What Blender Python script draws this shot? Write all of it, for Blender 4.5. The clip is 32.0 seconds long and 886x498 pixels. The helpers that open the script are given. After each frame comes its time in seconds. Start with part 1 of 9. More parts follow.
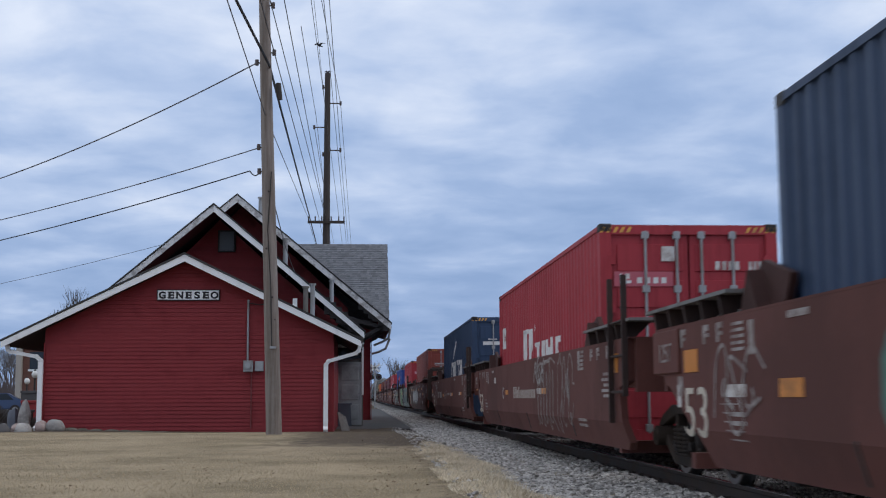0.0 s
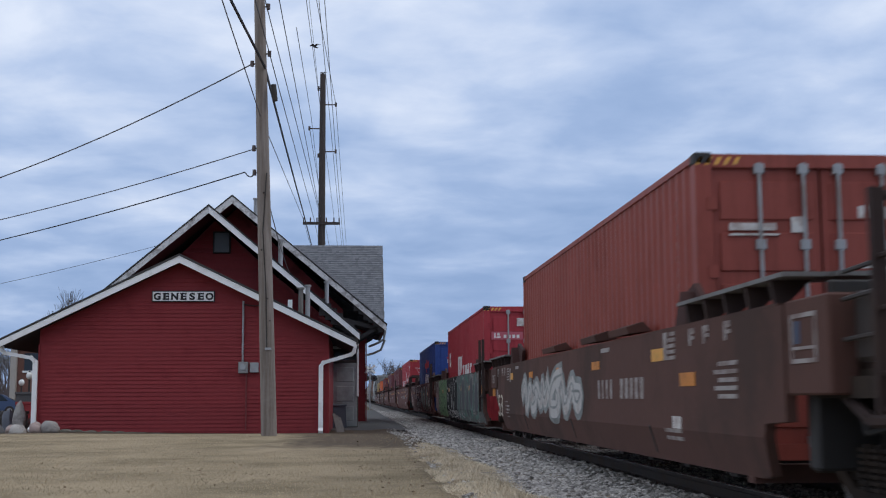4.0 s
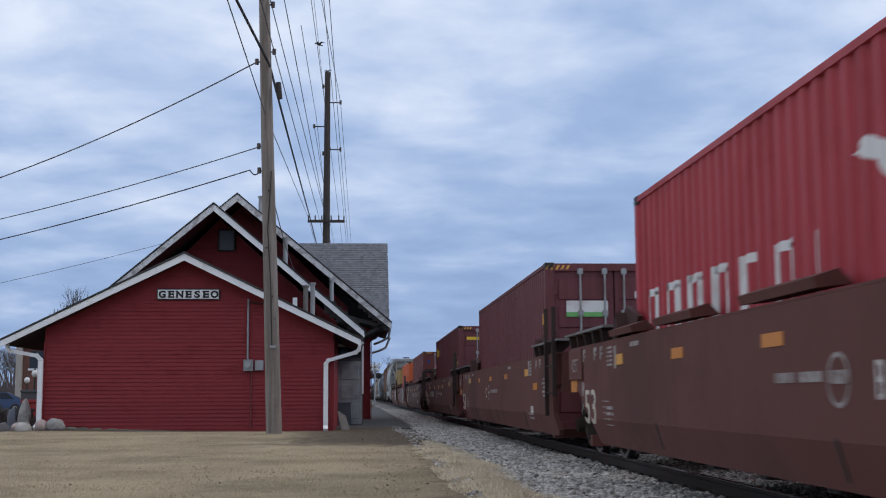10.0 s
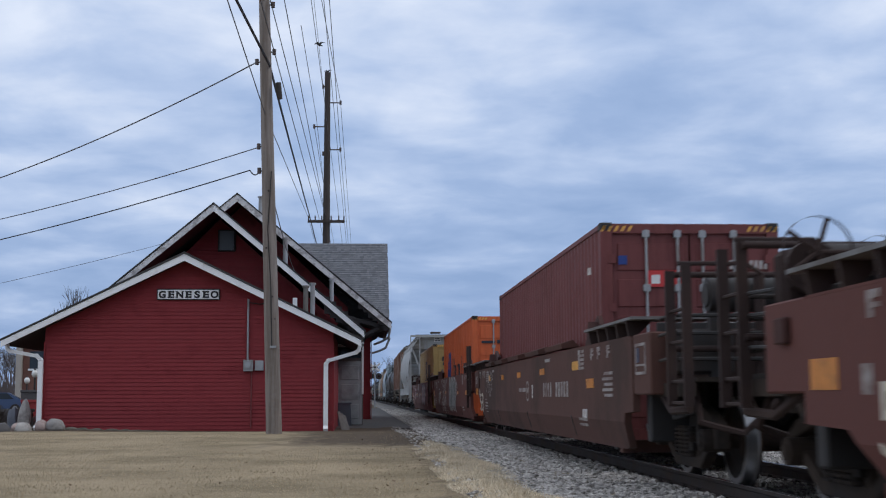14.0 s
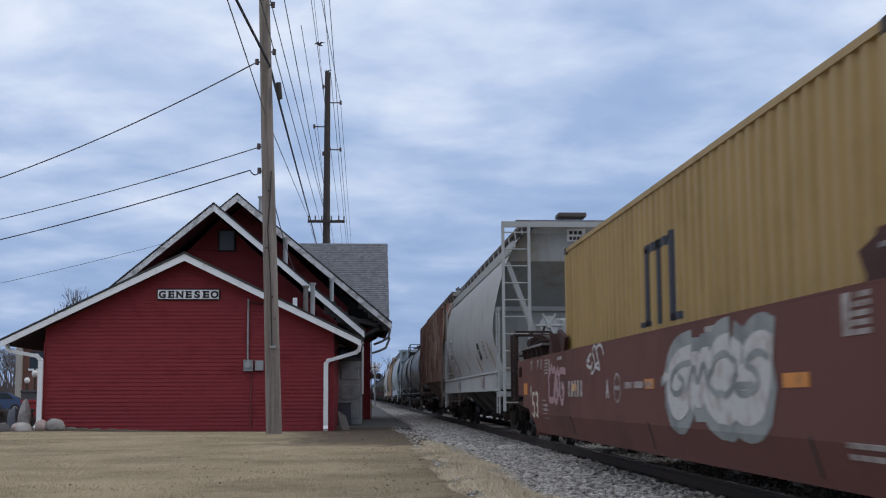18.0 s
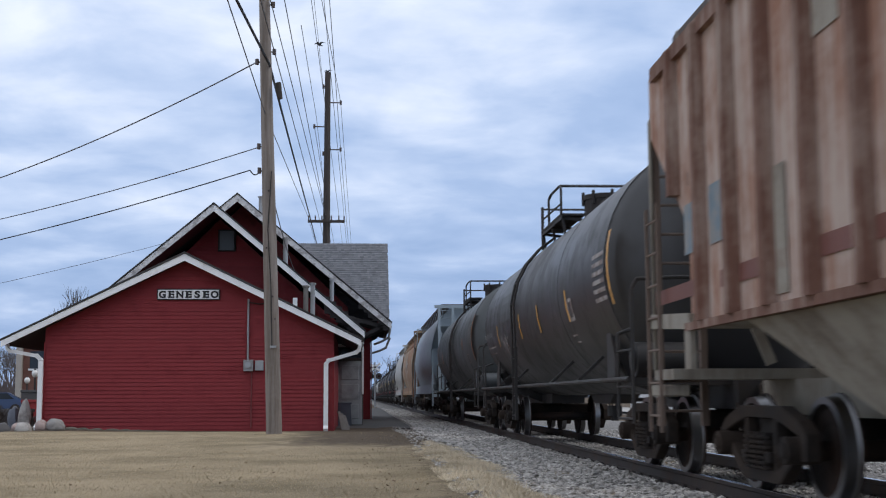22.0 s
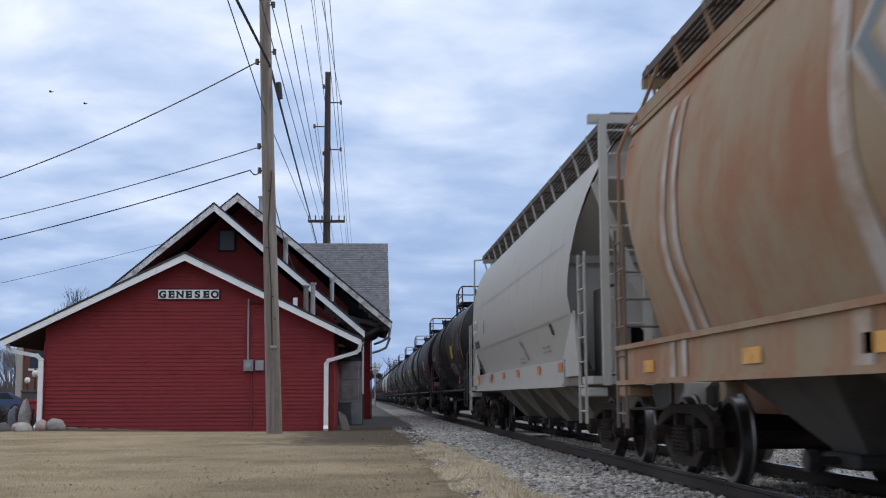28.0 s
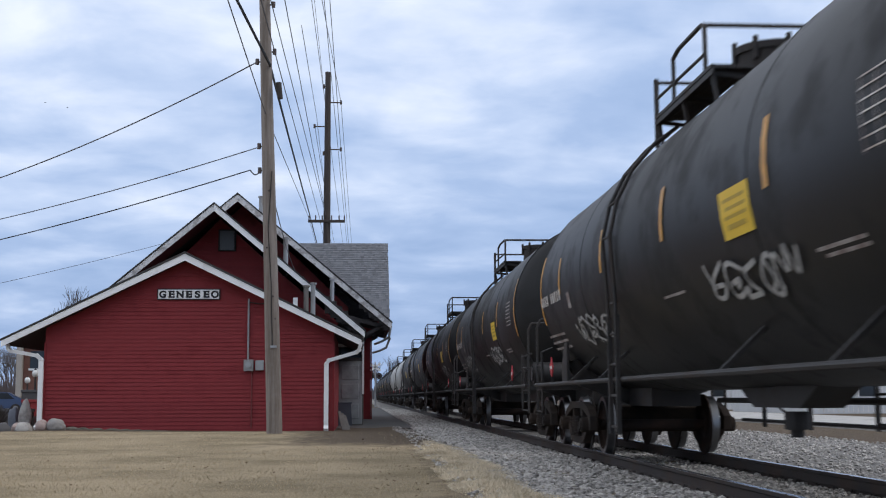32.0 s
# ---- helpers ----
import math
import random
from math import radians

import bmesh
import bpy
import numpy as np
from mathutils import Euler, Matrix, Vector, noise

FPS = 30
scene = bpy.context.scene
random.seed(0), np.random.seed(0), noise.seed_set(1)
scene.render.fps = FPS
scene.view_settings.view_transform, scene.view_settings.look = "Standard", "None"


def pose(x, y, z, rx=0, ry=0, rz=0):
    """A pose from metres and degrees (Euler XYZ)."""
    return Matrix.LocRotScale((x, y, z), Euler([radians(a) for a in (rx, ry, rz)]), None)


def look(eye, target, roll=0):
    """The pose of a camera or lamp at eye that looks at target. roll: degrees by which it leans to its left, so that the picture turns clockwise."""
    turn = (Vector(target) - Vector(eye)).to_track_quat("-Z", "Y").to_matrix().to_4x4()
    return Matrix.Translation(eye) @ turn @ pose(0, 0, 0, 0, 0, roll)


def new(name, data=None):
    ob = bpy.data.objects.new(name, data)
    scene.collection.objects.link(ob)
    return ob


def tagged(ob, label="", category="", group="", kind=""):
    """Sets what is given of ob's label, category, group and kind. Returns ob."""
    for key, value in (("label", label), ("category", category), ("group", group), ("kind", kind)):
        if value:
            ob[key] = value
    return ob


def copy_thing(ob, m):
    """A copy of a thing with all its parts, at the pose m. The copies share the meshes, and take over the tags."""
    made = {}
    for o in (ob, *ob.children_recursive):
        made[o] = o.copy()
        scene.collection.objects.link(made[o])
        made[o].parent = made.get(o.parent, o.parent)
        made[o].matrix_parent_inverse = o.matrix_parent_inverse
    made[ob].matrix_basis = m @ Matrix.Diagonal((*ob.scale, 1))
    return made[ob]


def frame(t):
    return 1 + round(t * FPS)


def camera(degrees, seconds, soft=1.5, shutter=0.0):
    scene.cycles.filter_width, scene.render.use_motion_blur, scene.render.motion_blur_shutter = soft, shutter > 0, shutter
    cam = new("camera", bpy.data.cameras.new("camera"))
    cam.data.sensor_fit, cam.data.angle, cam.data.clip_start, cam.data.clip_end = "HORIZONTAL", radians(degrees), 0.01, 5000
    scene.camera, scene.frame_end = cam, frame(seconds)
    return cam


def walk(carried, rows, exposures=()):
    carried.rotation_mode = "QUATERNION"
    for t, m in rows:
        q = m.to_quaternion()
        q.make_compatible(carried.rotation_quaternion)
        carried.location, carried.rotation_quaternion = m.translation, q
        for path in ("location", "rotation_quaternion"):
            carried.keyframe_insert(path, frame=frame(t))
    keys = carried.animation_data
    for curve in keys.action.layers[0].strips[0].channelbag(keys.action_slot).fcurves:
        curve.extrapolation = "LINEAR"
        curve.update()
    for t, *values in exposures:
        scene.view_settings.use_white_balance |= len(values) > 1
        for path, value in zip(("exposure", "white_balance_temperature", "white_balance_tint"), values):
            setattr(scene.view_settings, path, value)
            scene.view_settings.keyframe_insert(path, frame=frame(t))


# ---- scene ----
# camera: a low tripod beside the track, nudged a little in the first seconds
TRACK_X, SPEED = 4.424, 11.957
EYE = (0.0, 0.0, 0.85)
cam = camera(39.38, 32.0, soft=1.1, shutter=0.3)


def aim(yaw, pitch):
    return pose(*EYE, 90 + pitch, 0, -yaw) @ pose(0, 0, 0, 0, 0, -0.302)


YAW, PITCH = 3.813, 6.797
NUDGES = ((0.0, 0.0, 0.04), (0.5, 0.01, 0.045), (1.0, 0.13, 0.08), (1.5, 0.21, 0.118), (2.0, 0.235, 0.13), (3.0, 0.235, 0.13),
          (3.5, 0.232, 0.12), (5.5, 0.125, 0.055), (6.0, 0.08, 0.068), (7.0, 0.075, 0.045), (8.5, 0.05, 0.04), (9.5, 0.0, 0.0),
          (12.0, 0.0, 0.01), (32.0, -0.02, 0.0))
walk(cam, [(t, aim(YAW + a, PITCH + b)) for t, a, b in NUDGES],
     exposures=[(0.0, -0.10, 6270, 10), (9.0, -0.08, 6270, 10), (16.0, -0.10, 6290, 10), (18.5, -0.06, 6380, 10), (21.0, 0.12, 6440, 10), (24.0, 0.14, 6450, 10), (32.0, 0.14, 6460, 10)])

# world: overcast evening sky with streaked cloud, and a weak broad sun
SUN_ELEVATION, SUN_AZIMUTH = 40.0, 100.0
world = bpy.data.worlds.new("world")
scene.world = world
world.use_nodes = True
wt = world.node_tree
wt.nodes.clear()


def node(tree, kind, **values):
    n = tree.nodes.new(kind)
    for key, value in values.items():
        if key in n.inputs:
            n.inputs[key].default_value = value
        else:
            setattr(n, key, value)
    return n


def link(tree, *pairs):
    for a, b in pairs:
        tree.links.new(a, b)


def ramp(tree, stops, source=None):
    n = tree.nodes.new("ShaderNodeValToRGB")
    e = n.color_ramp.elements
    e[0].position, e[0].color = stops[0][0], (*stops[0][1], 1)
    e[1].position, e[1].color = stops[-1][0], (*stops[-1][1], 1)
    for pos, col in stops[1:-1]:
        k = e.new(pos)
        k.color = (*col, 1)
    if source is not None:
        tree.links.new(source, n.inputs[0])
    return n


def maths(tree, op, a, b=None, clamp=False):
    n = tree.nodes.new("ShaderNodeMath")
    n.operation, n.use_clamp = op, clamp
    for i, s in enumerate((a, b)):
        if s is None:
            continue
        if isinstance(s, (int, float)):
            n.inputs[i].default_value = s
        else:
            tree.links.new(s, n.inputs[i])
    return n.outputs[0]


def build_world():
    t = wt
    sky = node(t, "ShaderNodeTexSky", sky_type="NISHITA", sun_disc=False, sun_elevation=radians(SUN_ELEVATION),
               sun_rotation=radians(SUN_AZIMUTH), air_density=1.4, dust_density=2.0)
    co = node(t, "ShaderNodeTexCoord")
    sep = node(t, "ShaderNodeSeparateXYZ")
    link(t, (co.outputs["Generated"], sep.inputs[0]))
    up = maths(t, "ADD", maths(t, "MAXIMUM", sep.outputs[2], 0.0), 0.16)
    px, py = maths(t, "DIVIDE", sep.outputs[0], up), maths(t, "DIVIDE", sep.outputs[1], up)
    com = node(t, "ShaderNodeCombineXYZ")
    link(t, (maths(t, "MULTIPLY", px, 1.7), com.inputs[0]), (maths(t, "MULTIPLY", py, 1.75), com.inputs[1]))
    big = node(t, "ShaderNodeTexNoise", Scale=1.8, Detail=7.0, Roughness=0.52, Distortion=0.2)
    wide = node(t, "ShaderNodeTexNoise", Scale=0.7, Detail=3.0, Roughness=0.5)
    link(t, (com.outputs[0], big.inputs["Vector"]), (com.outputs[0], wide.inputs["Vector"]))
    mixed = maths(t, "ADD", maths(t, "MULTIPLY", big.outputs[0], 0.6), maths(t, "MULTIPLY", wide.outputs[0], 0.4))
    # thin grey-blue gaps low down, whiter cloud higher up
    height = maths(t, "MULTIPLY", maths(t, "SUBTRACT", sep.outputs[2], 0.165), 0.85)
    # duller towards the horizon, and a little brighter towards the west
    low = maths(t, "MULTIPLY", maths(t, "MAXIMUM", maths(t, "SUBTRACT", 0.15, sep.outputs[2]), 0.0), -0.55)
    height = maths(t, "ADD", height, low)
    height = maths(t, "ADD", height, maths(t, "MULTIPLY", sep.outputs[0], -0.14))
    shade = maths(t, "ADD", mixed, height)
    cloud = ramp(t, ((0.31, (0.31, 0.44, 0.70)), (0.44, (0.40, 0.53, 0.79)), (0.56, (0.56, 0.675, 0.905)), (0.72, (0.86, 0.925, 1.06))), shade)
    a = node(t, "ShaderNodeBackground", Strength=0.07)
    b = node(t, "ShaderNodeBackground", Strength=1.0)
    mix = node(t, "ShaderNodeMixShader", Fac=0.93)
    out = node(t, "ShaderNodeOutputWorld")
    link(t, (sky.outputs[0], a.inputs[0]), (cloud.outputs[0], b.inputs[0]), (a.outputs[0], mix.inputs[1]), (b.outputs[0], mix.inputs[2]),
         (mix.outputs[0], out.inputs[0]))


build_world()
sun = new("sun", bpy.data.lights.new("sun", "SUN"))
sun.data.energy, sun.data.angle, sun.data.color = 0.7, radians(25), (1.0, 0.95, 0.88)
az = radians(SUN_AZIMUTH)
sun.matrix_world = look((0, 0, 30), (-30 * math.sin(az), -30 * math.cos(az), 30 - 30 * math.tan(radians(SUN_ELEVATION))))


# ---- materials ----
def material(name, color, rough=0.6, metal=0.0, vary=0.12, grain=30.0, stain=None, stain_amount=0.0, stain_scale=1.2, streak=0.0,
             bump=0.15, random_tint=0.0, spec=0.5, coord="Object"):
    """Painted or raw surface: fine grain, large blotches, a stain colour and optional vertical streaks."""
    m = bpy.data.materials.new(name)
    m.use_nodes = True
    t = m.node_tree
    t.nodes.clear()
    out = node(t, "ShaderNodeOutputMaterial")
    bs = node(t, "ShaderNodeBsdfPrincipled", Roughness=rough, Metallic=metal)
    bs.inputs["Specular IOR Level"].default_value = spec
    co = node(t, "ShaderNodeTexCoord")
    vec = co.outputs[coord]
    fine = node(t, "ShaderNodeTexNoise", Scale=grain, Detail=5.0, Roughness=0.65)
    large = node(t, "ShaderNodeTexNoise", Scale=stain_scale, Detail=6.0, Roughness=0.6)
    link(t, (vec, fine.inputs["Vector"]), (vec, large.inputs["Vector"]))
    low, high = 1 - vary, 1 + vary
    tone = maths(t, "ADD", maths(t, "MULTIPLY", fine.outputs[0], vary * 1.1), maths(t, "MULTIPLY", large.outputs[0], vary * 1.6))
    tone = maths(t, "ADD", tone, 1 - vary * 1.35)
    if random_tint:
        info = node(t, "ShaderNodeObjectInfo")
        tone = maths(t, "MULTIPLY", tone, maths(t, "ADD", maths(t, "MULTIPLY", info.outputs["Random"], random_tint * 2), 1 - random_tint))
    base = node(t, "ShaderNodeVectorMath", operation="SCALE")
    base.inputs[0].default_value = color
    link(t, (tone, base.inputs["Scale"]))
    col = base.outputs[0]
    rough_out = None
    if stain is not None and stain_amount > 0:
        mask = large.outputs[0]
        if streak:
            mp = node(t, "ShaderNodeMapping")
            mp.inputs["Scale"].default_value = (3.5, 3.5, 0.22)
            st = node(t, "ShaderNodeTexNoise", Scale=2.2, Detail=5.0, Roughness=0.7)
            link(t, (vec, mp.inputs[0]), (mp.outputs[0], st.inputs["Vector"]))
            mask = maths(t, "ADD", maths(t, "MULTIPLY", st.outputs[0], streak), maths(t, "MULTIPLY", large.outputs[0], 1 - streak))
        mask = maths(t, "ADD", mask, maths(t, "MULTIPLY", maths(t, "SUBTRACT", fine.outputs[0], 0.5), 0.18))
        edge = 0.66 - 0.28 * stain_amount
        rm = ramp(t, ((edge - 0.07, (0, 0, 0)), (edge + 0.09, (1, 1, 1))), mask)
        mx = node(t, "ShaderNodeMix", data_type="RGBA")
        mx.inputs[7].default_value = (*stain, 1)
        fac = maths(t, "MULTIPLY", rm.outputs[0], min(1.0, 0.45 + stain_amount * 0.5))
        link(t, (fac, mx.inputs[0]), (col, mx.inputs[6]))
        col = mx.outputs[2]
        rough_out = maths(t, "ADD", maths(t, "MULTIPLY", fac, 0.25), rough, clamp=True)
    link(t, (col, bs.inputs["Base Color"]))
    if rough_out is not None:
        link(t, (rough_out, bs.inputs["Roughness"]))
    if bump:
        bp = node(t, "ShaderNodeBump", Strength=bump, Distance=0.01)
        link(t, (fine.outputs[0], bp.inputs["Height"]), (bp.outputs[0], bs.inputs["Normal"]))
    link(t, (bs.outputs[0], out.inputs[0]))
    return m


RUST, GRIME, DUST = (0.13, 0.055, 0.028), (0.035, 0.03, 0.028), (0.30, 0.27, 0.23)
MATS = {}


def paint(name, color, **kw):
    """A cached material by its name."""
    if name not in MATS:
        MATS[name] = material(name, color, **kw)
    return MATS[name]


steel_dark = paint("dark_steel", (0.022, 0.020, 0.0195), rough=0.65, vary=0.3, stain=(0.048, 0.034, 0.028), stain_amount=0.4, grain=18)
steel_truck = paint("truck_steel", (0.023, 0.019, 0.017), rough=0.88, vary=0.3, spec=0.25, stain=(0.052, 0.037, 0.028), stain_amount=0.6, grain=14)
wheel_steel = paint("wheel_steel", (0.021, 0.017, 0.0155), rough=0.88, vary=0.2, spec=0.2, stain=(0.05, 0.029, 0.021), stain_amount=0.5)
tread_steel = paint("wheel_tread", (0.22, 0.22, 0.225), rough=0.36, metal=1.0, vary=0.1)
galvanised = paint("galvanised_steel", (0.34, 0.35, 0.36), rough=0.5, metal=0.4, vary=0.2, stain=(0.2, 0.16, 0.13), stain_amount=0.4)
white_mark = paint("white_stencil", (0.62, 0.60, 0.57), rough=0.7, vary=0.2, stain=(0.30, 0.22, 0.19), stain_amount=0.5, stain_scale=6)
grey_mark = paint("grey_stencil", (0.36, 0.33, 0.31), rough=0.7, vary=0.2, stain=(0.15, 0.10, 0.09), stain_amount=0.6, stain_scale=6)
cream_mark = paint("cream_stencil", (0.58, 0.53, 0.44), rough=0.7, vary=0.2, stain=(0.40, 0.33, 0.27), stain_amount=0.4, stain_scale=6)
black_mark = paint("black_stencil", (0.016, 0.016, 0.018), rough=0.7, vary=0.2)
yellow_mark = paint("yellow_reflector", (0.72, 0.36, 0.06), rough=0.45, vary=0.2, stain=(0.3, 0.18, 0.08), stain_amount=0.35, stain_scale=5)
orange_mark = paint("orange_reflector", (0.62, 0.23, 0.03), rough=0.45, vary=0.2, stain=(0.25, 0.12, 0.05), stain_amount=0.35, stain_scale=5)
white_paint = paint("white_trim_paint", (0.86, 0.86, 0.85), rough=0.5, vary=0.06, stain=(0.60, 0.58, 0.55), stain_amount=0.2, stain_scale=2.5)
well_brown = paint("well_brown_paint", (0.122, 0.043, 0.034), rough=0.78, vary=0.22, spec=0.35, stain=(0.078, 0.036, 0.031), stain_amount=0.42, streak=0.12, grain=12, stain_scale=0.55)
well_dirty = paint("grimy_well_brown_paint", (0.105, 0.050, 0.039), rough=0.85, vary=0.3, spec=0.3, stain=(0.05, 0.036, 0.031), stain_amount=0.5, streak=0.1, grain=12, stain_scale=0.5)


# ---- mesh helpers ----
def box(bm, x0, x1, y0, y1, z0, z1, bevel=0.0):
    r = bmesh.ops.create_cube(bm, size=1)
    for v in r["verts"]:
        v.co = ((x0 + x1) / 2 + v.co.x * (x1 - x0), (y0 + y1) / 2 + v.co.y * (y1 - y0), (z0 + z1) / 2 + v.co.z * (z1 - z0))
    if bevel:
        edges = list({e for v in r["verts"] for e in v.link_edges})
        bmesh.ops.bevel(bm, geom=edges, offset=bevel, segments=1, affect="EDGES")
    return r["verts"]


def rod(bm, a, b, r, seg=8, r2=None):
    a, b = Vector(a), Vector(b)
    d = b - a
    m = Matrix.Translation((a + b) / 2) @ d.to_track_quat("Z", "Y").to_matrix().to_4x4()
    bmesh.ops.create_cone(bm, cap_ends=True, segments=seg, radius1=r, radius2=r if r2 is None else r2, depth=d.length, matrix=m)


def pipe(bm, points, r, seg=6):
    for a, b in zip(points, points[1:]):
        rod(bm, a, b, r, seg)
    for q in points[1:-1]:
        bmesh.ops.create_icosphere(bm, subdivisions=1, radius=r * 1.03, matrix=Matrix.Translation(q))


def beam(bm, a, b, w, h):
    """A square bar from a to b, w wide and h high."""
    a, b = Vector(a), Vector(b)
    d = b - a
    m = Matrix.Translation((a + b) / 2) @ d.to_track_quat("Z", "Y").to_matrix().to_4x4() @ Matrix.Diagonal((w, h, d.length, 1))
    bmesh.ops.create_cube(bm, size=1, matrix=m)


def loft(bm, rings, caps=True, closed=True):
    """Skin through rings of equally many points."""
    vs = [[bm.verts.new(p) for p in ring] for ring in rings]
    n = len(vs[0])
    for r0, r1 in zip(vs, vs[1:]):
        for i in range(n if closed else n - 1):
            j = (i + 1) % n
            bm.faces.new((r0[i], r0[j], r1[j], r1[i]))
    if caps and closed:
        bm.faces.new(list(reversed(vs[0])))
        bm.faces.new(vs[-1])
    return vs


def prism(bm, outline, axis, lo, hi):
    """Extrude an outline: axis x takes (y, z) pairs, y takes (x, z), z takes (x, y)."""
    def at(p, s):
        return {"x": (s, p[0], p[1]), "y": (p[0], s, p[1]), "z": (p[0], p[1], s)}[axis]
    loft(bm, [[at(p, lo) for p in outline], [at(p, hi) for p in outline]])


def finish(name, bm, mat, smooth=False):
    bmesh.ops.recalc_face_normals(bm, faces=bm.faces)
    me = bpy.data.meshes.new(name)
    bm.to_mesh(me)
    bm.free()
    for m in (mat if isinstance(mat, (list, tuple)) else (mat,)):
        me.materials.append(m)
    if smooth:
        me.shade_smooth()
        me.set_sharp_from_angle(angle=radians(35))
    return me


def part(name, bm, mat, parent, label="", smooth=False):
    """Links a bmesh (or a mesh) as one mesh object under a thing or part."""
    me = bm if isinstance(bm, bpy.types.Mesh) else finish(name, bm, mat, smooth)
    ob = new(name, me)
    ob.parent = parent
    if label:
        tagged(ob, label)
    return ob


def thing(name, label, category, group="", kind="", at=None):
    ob = new(name)
    ob.empty_display_size = 0.2
    if at is not None:
        ob.matrix_world = at
    return tagged(ob, label, category, group, kind)


def solid(name, bm, mat, label="", category="", group="", kind="", smooth=False, at=None):
    ob = new(name, finish(name, bm, mat, smooth))
    if at is not None:
        ob.matrix_world = at
    return tagged(ob, label, category, group, kind)


def lettering(name, text, size, mat, parent, m, depth=0.002, squeeze=1.0, bold=0.0):
    """Raised letters with the built-in font, their foot at the pose m."""
    cu = bpy.data.curves.new(name, "FONT")
    cu.body, cu.size, cu.extrude, cu.align_x, cu.offset = text, size, depth, "CENTER", bold
    tmp = bpy.data.objects.new(name, cu)
    me = bpy.data.meshes.new_from_object(tmp)
    bpy.data.objects.remove(tmp)
    me.materials.append(mat)
    me.transform(m @ Matrix.Diagonal((squeeze, 1, 1, 1)))
    return part(name, me, mat, parent)


def side_marks(name, parent, x, marks, mat, label=""):
    """Flat painted bars on a side facing -x: (y, z, length, height)."""
    bm = bmesh.new()
    for y, z, ln, ht in marks:
        box(bm, x - 0.005, x, y, y + ln, z, z + ht)
    return part(name, bm, mat, parent, label)


# ---- ground, lawn, ballast, track ----
def ground_height(x, y):
    z = -0.02 + 0.075 * math.exp(-((y - 27) / 7) ** 2) * (1 if x < -1 else max(0.0, 1 - (x + 1) / 2.2))
    if y > 30:
        z -= 0.10 * min(1.0, (y - 30) / 5) * (0.5 + 0.5 * math.tanh((x + 6) * 0.4))
    if x > 1.2:
        z -= 0.16 * min(1.0, (x - 1.2) / 1.2)
    if abs(x) < 60 and -10 < y < 90:
        z += 0.018 * noise.noise((x * 0.45, y * 0.45, 0.0)) + 0.006 * noise.noise((x * 2.1, y * 2.1, 4.0))
    return z


